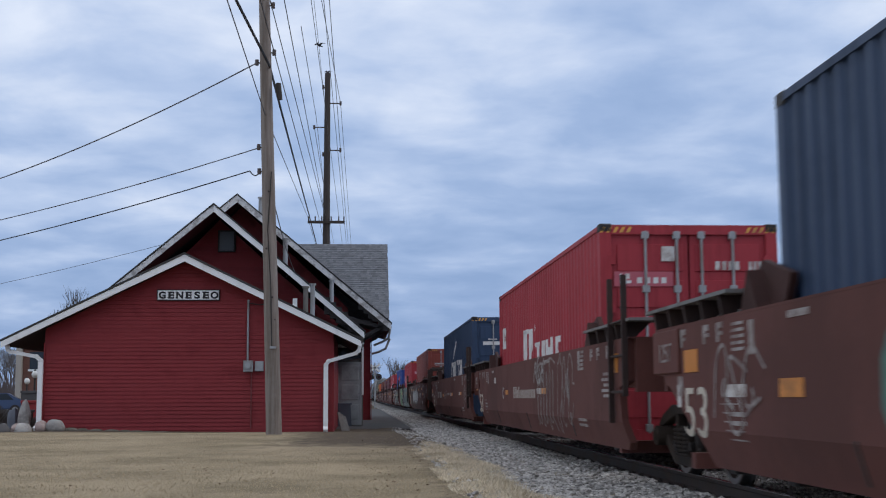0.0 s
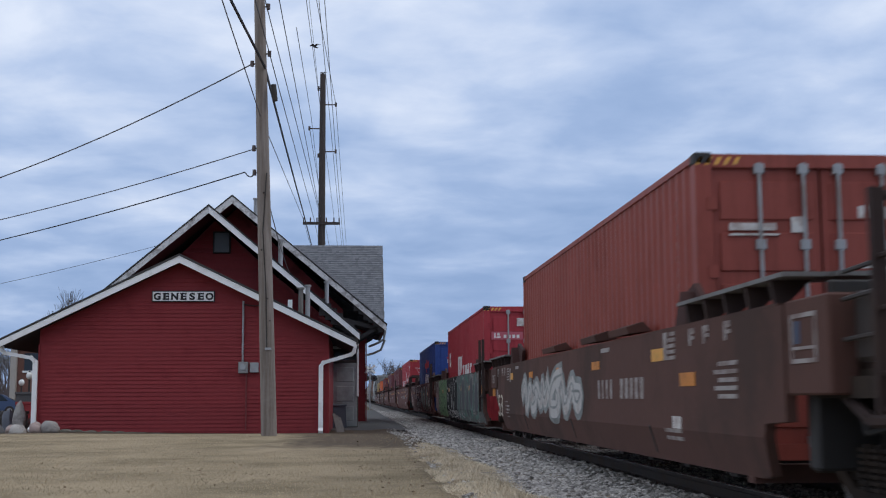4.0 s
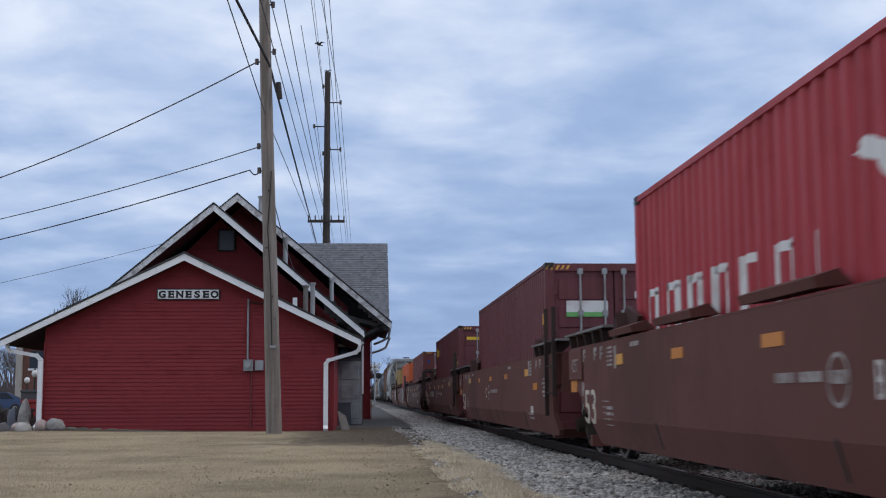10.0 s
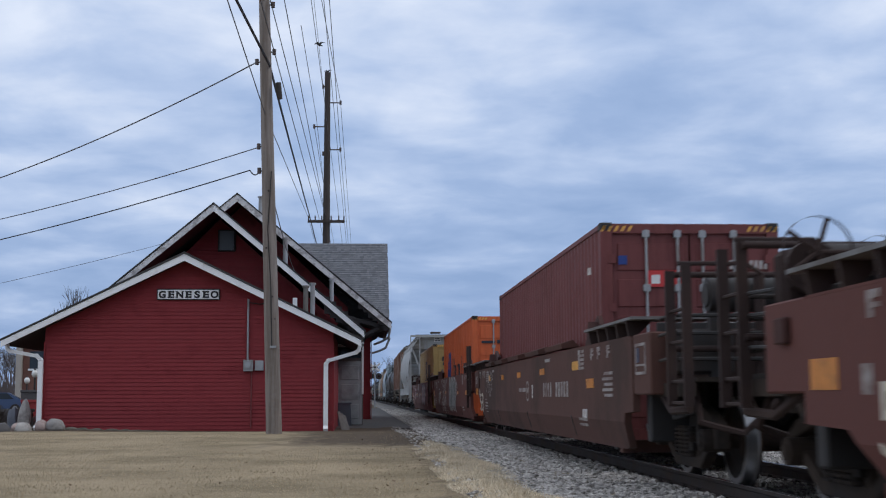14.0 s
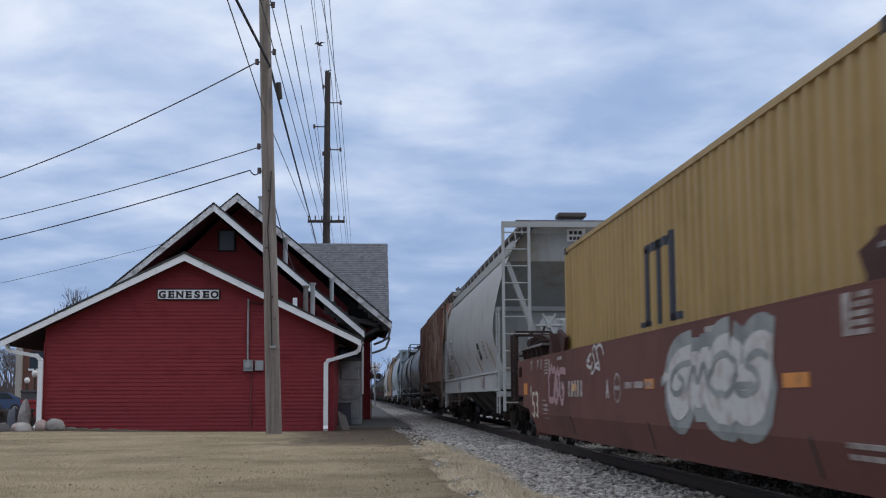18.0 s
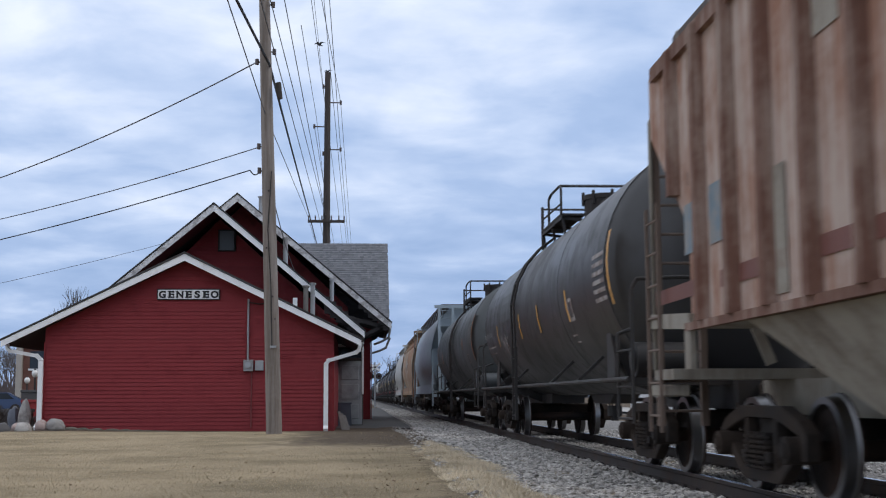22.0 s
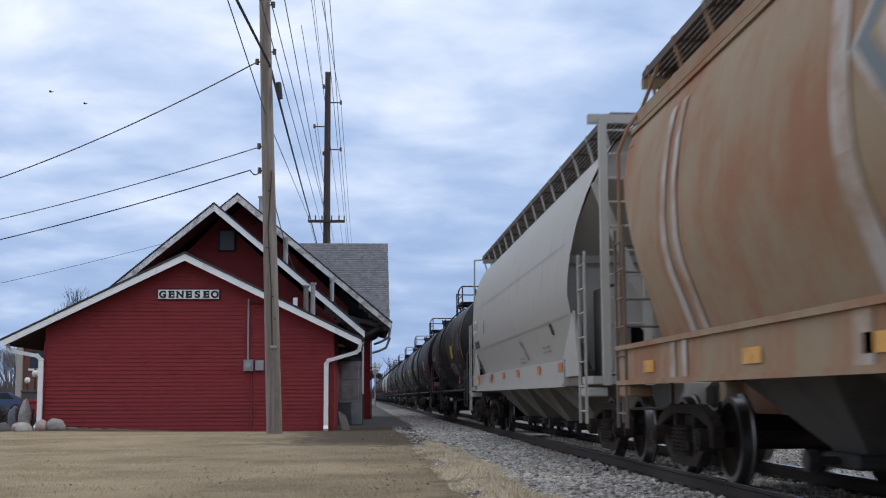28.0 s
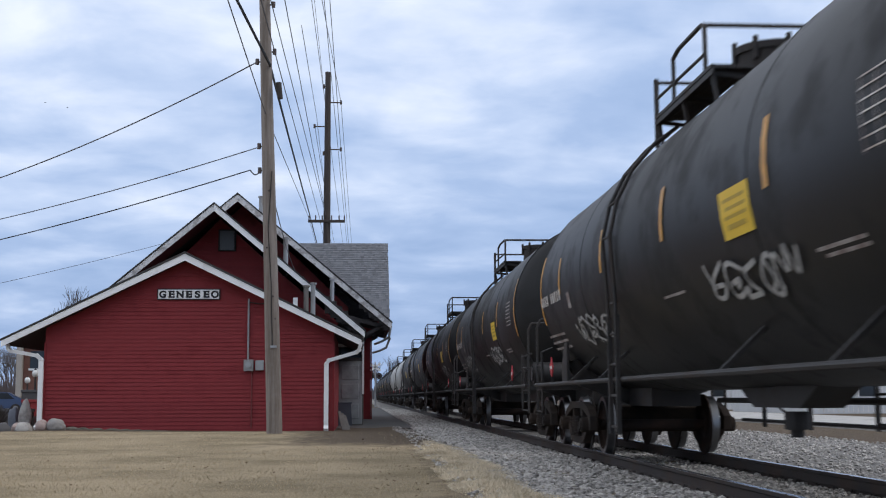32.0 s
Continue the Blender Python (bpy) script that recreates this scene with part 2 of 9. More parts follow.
def ground_material():
    m = bpy.data.materials.new("dry_lawn_and_dirt")
    m.use_nodes = True
    t = m.node_tree
    t.nodes.clear()
    out = node(t, "ShaderNodeOutputMaterial")
    bs = node(t, "ShaderNodeBsdfPrincipled", Roughness=0.95)
    bs.inputs["Specular IOR Level"].default_value = 0.1
    co = node(t, "ShaderNodeTexCoord")
    vec = co.outputs["Object"]
    n1 = node(t, "ShaderNodeTexNoise", Scale=0.55, Detail=5.0, Roughness=0.55)
    n2 = node(t, "ShaderNodeTexNoise", Scale=38.0, Detail=5.0, Roughness=0.7)
    n3 = node(t, "ShaderNodeTexNoise", Scale=2.6, Detail=6.0, Roughness=0.6)
    for n in (n1, n2, n3):
        link(t, (vec, n.inputs["Vector"]))
    # trodden dirt in front of the platform and along the edge of the tufts
    sp = node(t, "ShaderNodeSeparateXYZ")
    link(t, (vec, sp.inputs[0]))
    edge_y = maths(t, "MULTIPLY", maths(t, "SUBTRACT", sp.outputs[1], 21.2), 0.5)
    edge_x = maths(t, "ADD", sp.outputs[0], 1.8)
    patch = maths(t, "MINIMUM", edge_y, edge_x)
    patch = maths(t, "ADD", patch, maths(t, "MULTIPLY", maths(t, "SUBTRACT", n3.outputs[0], 0.5), 3.0))
    soil = maths(t, "ADD", maths(t, "SUBTRACT", sp.outputs[1], 32.6), maths(t, "MULTIPLY", maths(t, "SUBTRACT", n3.outputs[0], 0.5), 3.0))
    patch = maths(t, "ADD", maths(t, "MAXIMUM", patch, soil), 0.0, clamp=True)
    strip = maths(t, "SUBTRACT", 0.16, maths(t, "ABSOLUTE", maths(t, "ADD", sp.outputs[0], -0.86)))
    strip = maths(t, "MULTIPLY", maths(t, "ADD", strip, maths(t, "MULTIPLY", maths(t, "SUBTRACT", n3.outputs[0], 0.5), 1.1)), 3.0, clamp=True)
    straw = ramp(t, ((0.30, (0.25, 0.195, 0.12)), (0.5, (0.36, 0.285, 0.185)), (0.72, (0.46, 0.37, 0.25))), n2.outputs[0])
    green = ramp(t, ((0.3, (0.15, 0.12, 0.073)), (0.7, (0.275, 0.22, 0.138))), n2.outputs[0])
    dirt = ramp(t, ((0.3, (0.06, 0.045, 0.032)), (0.7, (0.16, 0.122, 0.086))), n2.outputs[0])
    mx = node(t, "ShaderNodeMix", data_type="RGBA")
    fac = ramp(t, ((0.40, (0, 0, 0)), (0.64, (0.9, 0.9, 0.9))), n1.outputs[0])
    link(t, (fac.outputs[0], mx.inputs[0]), (straw.outputs[0], mx.inputs[6]), (green.outputs[0], mx.inputs[7]))
    mz = node(t, "ShaderNodeMix", data_type="RGBA")
    # bare patches
    bare = ramp(t, ((0.58, (0, 0, 0)), (0.72, (0.45, 0.45, 0.45))), n3.outputs[0])
    worn = maths(t, "MAXIMUM", maths(t, "MAXIMUM", bare.outputs[0], patch), maths(t, "MULTIPLY", strip, 0.8))
    link(t, (worn, mz.inputs[0]), (mx.outputs[2], mz.inputs[6]), (dirt.outputs[0], mz.inputs[7]))
    bp = node(t, "ShaderNodeBump", Strength=0.6, Distance=0.03)
    link(t, (n2.outputs[0], bp.inputs["Height"]), (bp.outputs[0], bs.inputs["Normal"]), (mz.outputs[2], bs.inputs["Base Color"]),
         (bs.outputs[0], out.inputs[0]))
    return m


def mesh_object(name, verts, faces, mat, smooth=False):
    me = bpy.data.meshes.new(name)
    me.from_pydata(verts, [], faces)
    me.materials.append(mat)
    if smooth:
        me.shade_smooth()
    return new(name, me)


def build_ground():
    xs = [-1500, -600, -250, -120, -60, -40, -28] + [-20 + 0.5 * i for i in range(81)] + [24, 30, 40, 60, 120, 300, 700, 1500]
    ys = [-300, -100, -40, -15] + [-8 + 0.5 * i for i in range(121)] + [56, 62, 70, 80, 95, 120, 170, 260, 450, 800, 1500, 3000]
    verts = [(x, y, ground_height(x, y)) for y in ys for x in xs]
    w = len(xs)
    faces = [(j * w + i, j * w + i + 1, (j + 1) * w + i + 1, (j + 1) * w + i) for j in range(len(ys) - 1) for i in range(w - 1)]
    ob = mesh_object("ground", verts, faces, ground_material(), True)
    tagged(ob, "dry straw-coloured winter lawn with bare patches", "ground", kind="structure")


build_ground()

straw_blade = paint("dry_grass_blade", (0.55, 0.445, 0.30), rough=0.9, vary=0.4, grain=3, stain=(0.24, 0.20, 0.13), stain_amount=0.58, stain_scale=0.9, spec=0.1, bump=0)
verge_blade = paint("verge_grass_blade", (0.78, 0.67, 0.495), rough=0.9, vary=0.35, grain=3, stain=(0.29, 0.225, 0.145), stain_amount=0.5, stain_scale=1.5, spec=0.1, bump=0)
rng = np.random.default_rng(7)


def blades(name, label, n, xr, yr, hr, width, mat, bias=1.0, ragged=False):
    """Short grass blades as one mesh of thin triangles; a ragged strip thins out in tufts along its edges."""
    x = rng.uniform(*xr, n)
    y = yr[0] + (yr[1] - yr[0]) * rng.uniform(0, 1, n) ** bias
    h = rng.uniform(*hr, n)
    ang = rng.uniform(0, 2 * np.pi, n)
    lean = rng.uniform(-0.8, 0.8, (n, 2)) * h[:, None]
    verts, faces = [], []
    for i in range(n):
        if ragged:
            mid = 0.5 * (xr[0] + xr[1]) + 0.2 * noise.noise((y[i] * 0.55, 3.0, 0.0))
            off = abs(x[i] - mid) / (0.5 * (xr[1] - xr[0]))
            tuft = 0.5 + 0.75 * noise.noise((x[i] * 2.6, y[i] * 1.3, 1.0)) + 0.4 * noise.noise((x[i] * 7, y[i] * 5, 2.0)) - max(0.0, (y[i] - 20.5) * 0.2)
            if off > 0.35 + tuft:
                continue
            h[i] *= 0.45 + 0.6 * max(0.0, min(1.0, 0.35 + tuft - off))
        elif y[i] > 21.0 + 2.0 * noise.noise((x[i] * 0.8, 0.0, 5.0)) and x[i] > -1.7 + 1.0 * noise.noise((0.0, y[i] * 0.5, 6.0)) and i % 16:
            continue
        z = ground_height(x[i], y[i]) - 0.004
        dx, dy = math.cos(ang[i]) * width, math.sin(ang[i]) * width
        k = len(verts)
        verts += [(x[i] - dx, y[i] - dy, z), (x[i] + dx, y[i] + dy, z), (x[i] + lean[i][0], y[i] + lean[i][1], z + h[i])]
        faces.append((k, k + 1, k + 2))
    return tagged(mesh_object(name, verts, faces, mat), label, "grass", kind="stuff")


blades("lawn_grass", "short dry straw-coloured lawn grass", 78000, (-8.5, 1.5), (8.5, 30.0), (0.008, 0.026), 0.005, straw_blade, 1.3)
blades("verge_grass", "taller dry tufted grass along the ballast", 46000, (0.85, 1.9), (8.5, 25.0), (0.02, 0.095), 0.005, verge_blade, 1.3, True)


def leaf_litter():
    """Small dead leaves and clods lying on the lawn."""
    verts, faces = [], []
    for i in range(170):
        x = rng.uniform(-8.0, 0.9) if i % 3 else rng.uniform(0.0, 0.8)
        y = 9.0 + 18.0 * rng.uniform() ** 1.4
        z = ground_height(x, y) + 0.008
        s, a = rng.uniform(0.010, 0.026), rng.uniform(0, 6.28)
        k = len(verts)
        verts += [(x + s * math.cos(a + q), y + s * 0.6 * math.sin(a + q), z + (0.018 if q == 0 else rng.uniform(0, 0.012))) for q in (0, 1.6, 3.1, 4.7)]
        faces += [(k, k + 1, k + 2), (k, k + 2, k + 3)]
    tagged(mesh_object("leaf_litter", verts, faces, paint("dead_leaf", (0.15, 0.098, 0.06), rough=0.9, vary=0.4, grain=4)), "small brown dead leaves on the lawn", "leaves", kind="stuff")


leaf_litter()


def stones(name, label, n, xr, yr, sr, zf, mat, bias=1.0):
    """Loose crushed stones, joined."""
    base = bmesh.new()
    bmesh.ops.create_icosphere(base, subdivisions=1, radius=1.0)
    bv = np.array([v.co[:] for v in base.verts])
    bf = [tuple(v.index for v in f.verts) for f in base.faces]
    base.free()
    shapes = [bv * (1 + rng.uniform(-0.28, 0.28, (len(bv), 1))) for _ in range(12)]
    verts, faces = [], []
    for i in range(n):
        x = rng.uniform(*xr)
        y = yr[0] + (yr[1] - yr[0]) * rng.uniform() ** bias
        s = rng.uniform(*sr)
        a = rng.uniform(0, 6.28)
        q = shapes[i % 12] * np.array([1.0, rng.uniform(0.6, 1.0), rng.uniform(0.45, 0.75)]) * s
        c, sn = math.cos(a), math.sin(a)
        z = zf(x, y) + s * rng.uniform(-0.1, 0.4)
        k = len(verts)
        verts += [(x + c * p[0] - sn * p[1], y + sn * p[0] + c * p[1], z + p[2]) for p in q]
        faces += [(a0 + k, b0 + k, c0 + k) for a0, b0, c0 in bf]
    return tagged(mesh_object(name, verts, faces, mat), label, "gravel", kind="stuff")


def gravel_material(name, dark, light):
    m = bpy.data.materials.new(name)
    m.use_nodes = True
    t = m.node_tree
    t.nodes.clear()
    out = node(t, "ShaderNodeOutputMaterial")
    bs = node(t, "ShaderNodeBsdfPrincipled", Roughness=0.9)
    geo = node(t, "ShaderNodeNewGeometry")
    co = node(t, "ShaderNodeTexCoord")
    vor = node(t, "ShaderNodeTexVoronoi", Scale=17.0)
    nz = node(t, "ShaderNodeTexNoise", Scale=0.9, Detail=5.0)
    nf = node(t, "ShaderNodeTexNoise", Scale=60.0, Detail=3.0)
    for n in (vor, nz, nf):
        link(t, (co.outputs["Object"], n.inputs["Vector"]))
    bw = node(t, "ShaderNodeSeparateColor")
    link(t, (vor.outputs["Color"], bw.inputs[0]))
    val = maths(t, "ADD", maths(t, "MULTIPLY", bw.outputs[0], 0.3), maths(t, "MULTIPLY", geo.outputs["Random Per Island"], 0.35))
    val = maths(t, "ADD", val, maths(t, "MULTIPLY", nz.outputs[0], 0.3))
    val = maths(t, "ADD", val, maths(t, "MULTIPLY", nf.outputs[0], 0.15))
    col = ramp(t, ((0.2, dark), (0.8, light)), val)
    bp = node(t, "ShaderNodeBump", Strength=0.9, Distance=0.04)
    link(t, (vor.outputs["Distance"], bp.inputs["Height"]), (bp.outputs[0], bs.inputs["Normal"]), (col.outputs[0], bs.inputs["Base Color"]),
         (bs.outputs[0], out.inputs[0]))
    return m


gravel = gravel_material("crushed_limestone", (0.10, 0.092, 0.085), (0.60, 0.56, 0.51))
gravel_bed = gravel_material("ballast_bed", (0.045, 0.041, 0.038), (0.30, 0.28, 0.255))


def ballast_height(x):
    d = abs(x - TRACK_X)
    if x > TRACK_X + 1.45:
        return -0.15
    return -0.17 if d < 1.45 else max(-0.17 - (d - 1.45) * 0.035, -0.28)


def near_shoulder(x, y):
    """The near shoulder rises a little towards the lawn's edge."""
    return max(ballast_height(x), -0.17 + 0.10 * max(0.0, (2.4 - x) / 1.0)) if x < 2.4 else ballast_height(x)


def build_ballast():
    xs = [1.5, 1.66, 1.78, 1.95, 2.4, 2.9, 3.5, 4.4, 5.3, 6.0, 7.0, 8.5, 10.5, 11.2]
    ys = list(range(-60, 60, 2)) + list(range(60, 900, 20))
    verts = []
    for y in ys:
        for i, x in enumerate(xs):
            wob = 0.12 * noise.noise((y * 0.6, i, 0)) if i in (0, 1, 12, 13) else 0
            z = -0.30 if i in (0, 13) else near_shoulder(x, y) + 0.012 * noise.noise((x * 2, y * 0.7, 2))
            verts.append((x + wob, y, z))
    w = len(xs)
    faces = [(j * w + i, j * w + i + 1, (j + 1) * w + i + 1, (j + 1) * w + i) for j in range(len(ys) - 1) for i in range(w - 1)]
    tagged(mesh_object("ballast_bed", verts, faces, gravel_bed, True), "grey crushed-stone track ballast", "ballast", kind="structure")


build_ballast()
stones("ballast_stones", "loose pale grey crushed ballast stones", 15000, (1.5, 3.55), (9.0, 38.0), (0.022, 0.05), near_shoulder, gravel, 1.7)
stones("ballast_between_rails", "loose ballast stones between the rails", 3500, (3.75, 5.1), (9.0, 32.0), (0.018, 0.036), near_shoulder, gravel, 1.5)
stones("far_ballast_stones", "loose ballast stones beyond the track", 8000, (5.3, 10.8), (11.0, 36.0), (0.018, 0.042), near_shoulder, gravel, 1.4)
stones("farther_ballast_stones", "loose ballast stones along the track past the depot", 9000, (1.66, 3.5), (36.0, 100.0), (0.03, 0.062), near_shoulder, gravel, 1.6)
stones("stray_stones", "stray ballast stones in the grass edge", 1500, (0.95, 1.75), (9.0, 40.0), (0.012, 0.034), ground_height, gravel, 1.4)

rail_side = paint("rusty_rail", (0.024, 0.018, 0.016), rough=0.75, vary=0.25, stain=(0.06, 0.04, 0.03), stain_amount=0.5)
rail_head = paint("polished_rail_head", (0.5, 0.5, 0.52), rough=0.25, metal=1.0, vary=0.1)
tie_wood = paint("creosoted_tie", (0.055, 0.045, 0.038), rough=0.9, vary=0.35, grain=22, stain=(0.13, 0.115, 0.10), stain_amount=0.5, random_tint=0.25)


def build_rail(x):
    ob = thing("rail", "worn steel running rail with a polished head", "rail", "rails of the track", "structure")
    bm = bmesh.new()
    prism(bm, [(x - 0.07, -0.172), (x + 0.07, -0.172), (x + 0.07, -0.158), (x + 0.01, -0.14), (x + 0.01, -0.05), (x + 0.034, -0.036),
               (x + 0.034, -0.004), (x - 0.034, -0.004), (x - 0.034, -0.036), (x - 0.01, -0.05), (x - 0.01, -0.14), (x - 0.07, -0.158)], "y", -40, 800)
    part("rail_body", bm, rail_side, ob)
    bm = bmesh.new()
    box(bm, x - 0.031, x + 0.031, -40, 800, -0.004, 0.0)
    part("rail_head", bm, rail_head, ob, "bright worn running surface")


for rail_x in (TRACK_X - 0.753, TRACK_X + 0.753):
    build_rail(rail_x)


def build_ties():
    bm = bmesh.new()
    box(bm, -1.3, 1.3, -0.11, 0.11, -0.12, 0.0, 0.012)
    me = finish("tie", bm, tie_wood)
    bm = bmesh.new()
    box(bm, -0.11, 0.11, -0.1, 0.1, 0, 0.014)
    for sx in (-0.085, 0.085):
        rod(bm, (sx, 0.04, 0), (sx, 0.04, 0.045), 0.014, 6)
        rod(bm, (sx, -0.04, 0), (sx, -0.04, 0.04), 0.014, 6)
    plate = finish("tie_plate", bm, rail_side)
    for i in range(110):
        y = 6.0 + i * 0.52
        tie = new("tie", me)
        tie.matrix_world = pose(TRACK_X + random.uniform(-0.03, 0.03), y, -0.178 + random.uniform(-0.006, 0.002), 0, 0, random.uniform(-0.8, 0.8))
        tagged(tie, "weathered dark creosoted wooden railway tie", "tie", "ties of the track", "structure")
        for sx in (-0.753, 0.753):
            part("tie_plate", plate, None, tie).location = (sx, 0, 0)


build_ties()
asphalt = paint("old_asphalt", (0.06, 0.056, 0.054), rough=0.9, vary=0.3, grain=40, stain=(0.10, 0.09, 0.08), stain_amount=0.4, stain_scale=0.7)


def build_platform():
    bm = bmesh.new()
    prism(bm, [(-2.0, -0.35), (-2.0, -0.095), (1.62, -0.115), (1.68, -0.35)], "y", 39.0, 110.0)
    solid("platform", bm, asphalt, "worn dark asphalt platform beside the depot", "platform", kind="structure")
    bm = bmesh.new()
    box(bm, 16, 23, -20, 500, -0.3, -0.16)
    solid("road", bm, paint("pale_concrete", (0.42, 0.40, 0.37), rough=0.9, vary=0.15, stain=(0.25, 0.24, 0.22), stain_amount=0.4),
          "pale concrete road beyond the track", "road", kind="structure")


build_platform()

# ---- depot ----
red_siding = paint("red_siding", (0.228, 0.022, 0.026), rough=0.66, vary=0.14, grain=14, spec=0.35, stain=(0.17, 0.0205, 0.025), stain_amount=0.3, streak=0.1, stain_scale=2.2, random_tint=0.05)
red_dark = paint("red_wall", (0.222, 0.024, 0.028), rough=0.7, vary=0.2, grain=14, stain=(0.10, 0.02, 0.02), stain_amount=0.4)
shingle = paint("grey_shingle", (0.23, 0.22, 0.215), rough=0.9, vary=0.22, grain=30, random_tint=0.18, stain=(0.14, 0.13, 0.125), stain_amount=0.4)
shingle_dark = paint("dark_roofing", (0.05, 0.048, 0.047), rough=0.9, vary=0.3, grain=20)
wood_grey = paint("weathered_grey_wood", (0.20, 0.185, 0.17), rough=0.9, vary=0.3, grain=16, stain=(0.09, 0.08, 0.07), stain_amount=0.5, streak=0.6)
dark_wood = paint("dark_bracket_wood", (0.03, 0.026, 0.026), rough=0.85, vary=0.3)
grey_door = paint("grey_door_paint", (0.35, 0.36, 0.36), rough=0.6, vary=0.15, stain=(0.18, 0.18, 0.18), stain_amount=0.4)
dark_glass = paint("dark_window_glass", (0.02, 0.025, 0.03), rough=0.08, vary=0.1, bump=0)
peeling = paint("peeling_white_trim", (0.70, 0.69, 0.68), rough=0.75, vary=0.15, stain=(0.17, 0.145, 0.13), stain_amount=0.46, stain_scale=4.0)

WALL_L, WALL_R, FRONT = -8.97, -0.79, 36.0
RIDGE_X = -5.03


def gable_roof(parent, y0, y1, ridge_z, half, eave_z, thick, mat, trim, fascia=0.18, trim_left=None):
    """Two slopes about RIDGE_X with white rake boards on the front edge."""
    drop = ridge_z - eave_z
    for sgn, nm in ((-1, "roof"), (1, "roof")):
        bm = bmesh.new()
        prism(bm, [(RIDGE_X, ridge_z + 0.035), (RIDGE_X + sgn * (half + 0.04), eave_z + 0.015), (RIDGE_X + sgn * (half + 0.04), eave_z - 0.028), (RIDGE_X, ridge_z - 0.026)], "y", y0 - 0.085, y1)
        prism(bm, [(RIDGE_X, ridge_z - 0.03), (RIDGE_X + sgn * half, eave_z - 0.03), (RIDGE_X + sgn * half, eave_z - thick), (RIDGE_X, ridge_z - thick)], "y", y0, y1)
        part(nm, bm, mat, parent, "sloping shingled roof")
        bm = bmesh.new()
        prism(bm, [(RIDGE_X, ridge_z - 0.03), (RIDGE_X + sgn * half, eave_z - 0.03), (RIDGE_X + sgn * half, eave_z - 0.03 - fascia * 0.95), (RIDGE_X, ridge_z - 0.03 - fascia * 1.1)],
              "y", y0 - 0.06, y0 - 0.004)
        part("rake_board", bm, trim if sgn > 0 or trim_left is None else trim_left, parent, "white-painted rake board")


def clapboards(parent, y, x_of, z0, z1, pitch, mat):
    """Overlapping boards on a gable facing -y; x_of(z) gives the left and right ends."""
    z = z0
    while z < z1:
        top = min(z + pitch, z1)
        a0, b0 = x_of(z)
        a1, b1 = x_of(top)
        if b1 - a1 < 0.05:
            break
        bm = bmesh.new()
        f = [(a0, y - 0.023, z), (b0, y - 0.023, z), (b1, y - 0.006, top), (a1, y - 0.006, top)]
        k = [(a0, y, z), (b0, y, z), (b1, y, top), (a1, y, top)]
        loft(bm, [f, k])
        part("siding_board", bm, mat, parent)
        z = top


def build_depot():
    ob = thing("depot", "red clapboard railway depot with white rake boards and stacked gables", "building")
    # front section
    bm = bmesh.new()
    roof_z = lambda x: 4.80 - abs(x - RIDGE_X) * 0.493
    prism(bm, [(WALL_L, -0.35), (WALL_L, roof_z(WALL_L)), (RIDGE_X, 4.80), (WALL_R, roof_z(WALL_R)), (WALL_R, -0.35)], "y", FRONT, 44.2)
    part("front_wall", bm, red_dark, ob)
    def ends(z):
        lim = 9.9 if z < roof_z(WALL_L) else (4.78 - z) / 0.493
        return max(WALL_L, RIDGE_X - lim), min(WALL_R, RIDGE_X + lim)
    clapboards(ob, FRONT, ends, -0.15, 4.75, 0.112, red_siding)
    gable_roof(ob, FRONT - 0.45, 44.2, 4.97, 5.04, 2.50, 0.07, shingle_dark, white_paint)
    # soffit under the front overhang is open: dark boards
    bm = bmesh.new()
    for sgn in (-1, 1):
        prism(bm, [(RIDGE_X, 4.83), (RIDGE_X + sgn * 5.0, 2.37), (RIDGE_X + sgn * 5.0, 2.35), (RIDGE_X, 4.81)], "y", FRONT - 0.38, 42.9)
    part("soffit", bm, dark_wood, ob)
    # middle section, taller
    bm = bmesh.new()
    prism(bm, [(-8.9, -0.3), (-8.9, 3.2), (RIDGE_X, 7.2), (-0.9, 3.4), (-0.9, -0.3)], "y", 44.2, 52.0)
    part("middle_wall", bm, red_dark, ob)
    def ends2(z):
        lim = (7.1 - z) / 0.93
        return max(-8.9, RIDGE_X - lim), min(-0.9, RIDGE_X + lim)
    clapboards(ob, 44.2, ends2, 3.4, 7.0, 0.14, red_siding)
    gable_roof(ob, 42.3, 51.0, 7.46, 5.15, 3.10, 0.09, shingle_dark, white_paint, 0.22, peeling)
    for y0, y1, ridge, half, eave in ((42.4, 44.18, 7.36, 5.1, 3.03), (50.3, 52.18, 9.0, 6.2, 3.78)):
        for sgn in (-1, 1):
            bm = bmesh.new()
            prism(bm, [(RIDGE_X, ridge), (RIDGE_X + sgn * half, eave), (RIDGE_X + sgn * half, eave - 0.03), (RIDGE_X, ridge - 0.03)], "y", y0, y1)
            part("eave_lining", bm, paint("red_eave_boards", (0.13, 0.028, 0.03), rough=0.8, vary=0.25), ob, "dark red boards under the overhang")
    # main section, tallest, with a deep eave on brackets
    bm = bmesh.new()
    prism(bm, [(-9.6, -0.3), (-9.6, 4.3), (RIDGE_X, 8.9), (-0.55, 4.6), (-0.55, -0.3)], "y", 52.2, 63.0)
    part("main_wall", bm, red_dark, ob)
    gable_roof(ob, 50.2, 63.6, 9.10, 6.25, 3.86, 0.1, shingle_dark, peeling, 0.27, peeling)
    # bay beside the track under the cross gable
    bm = bmesh.new()
    box(bm, -0.6, 0.42, 54.5, 61.5, -0.3, 4.3)
    part("bay_wall", bm, red_siding, ob)
    return ob


depot = build_depot()


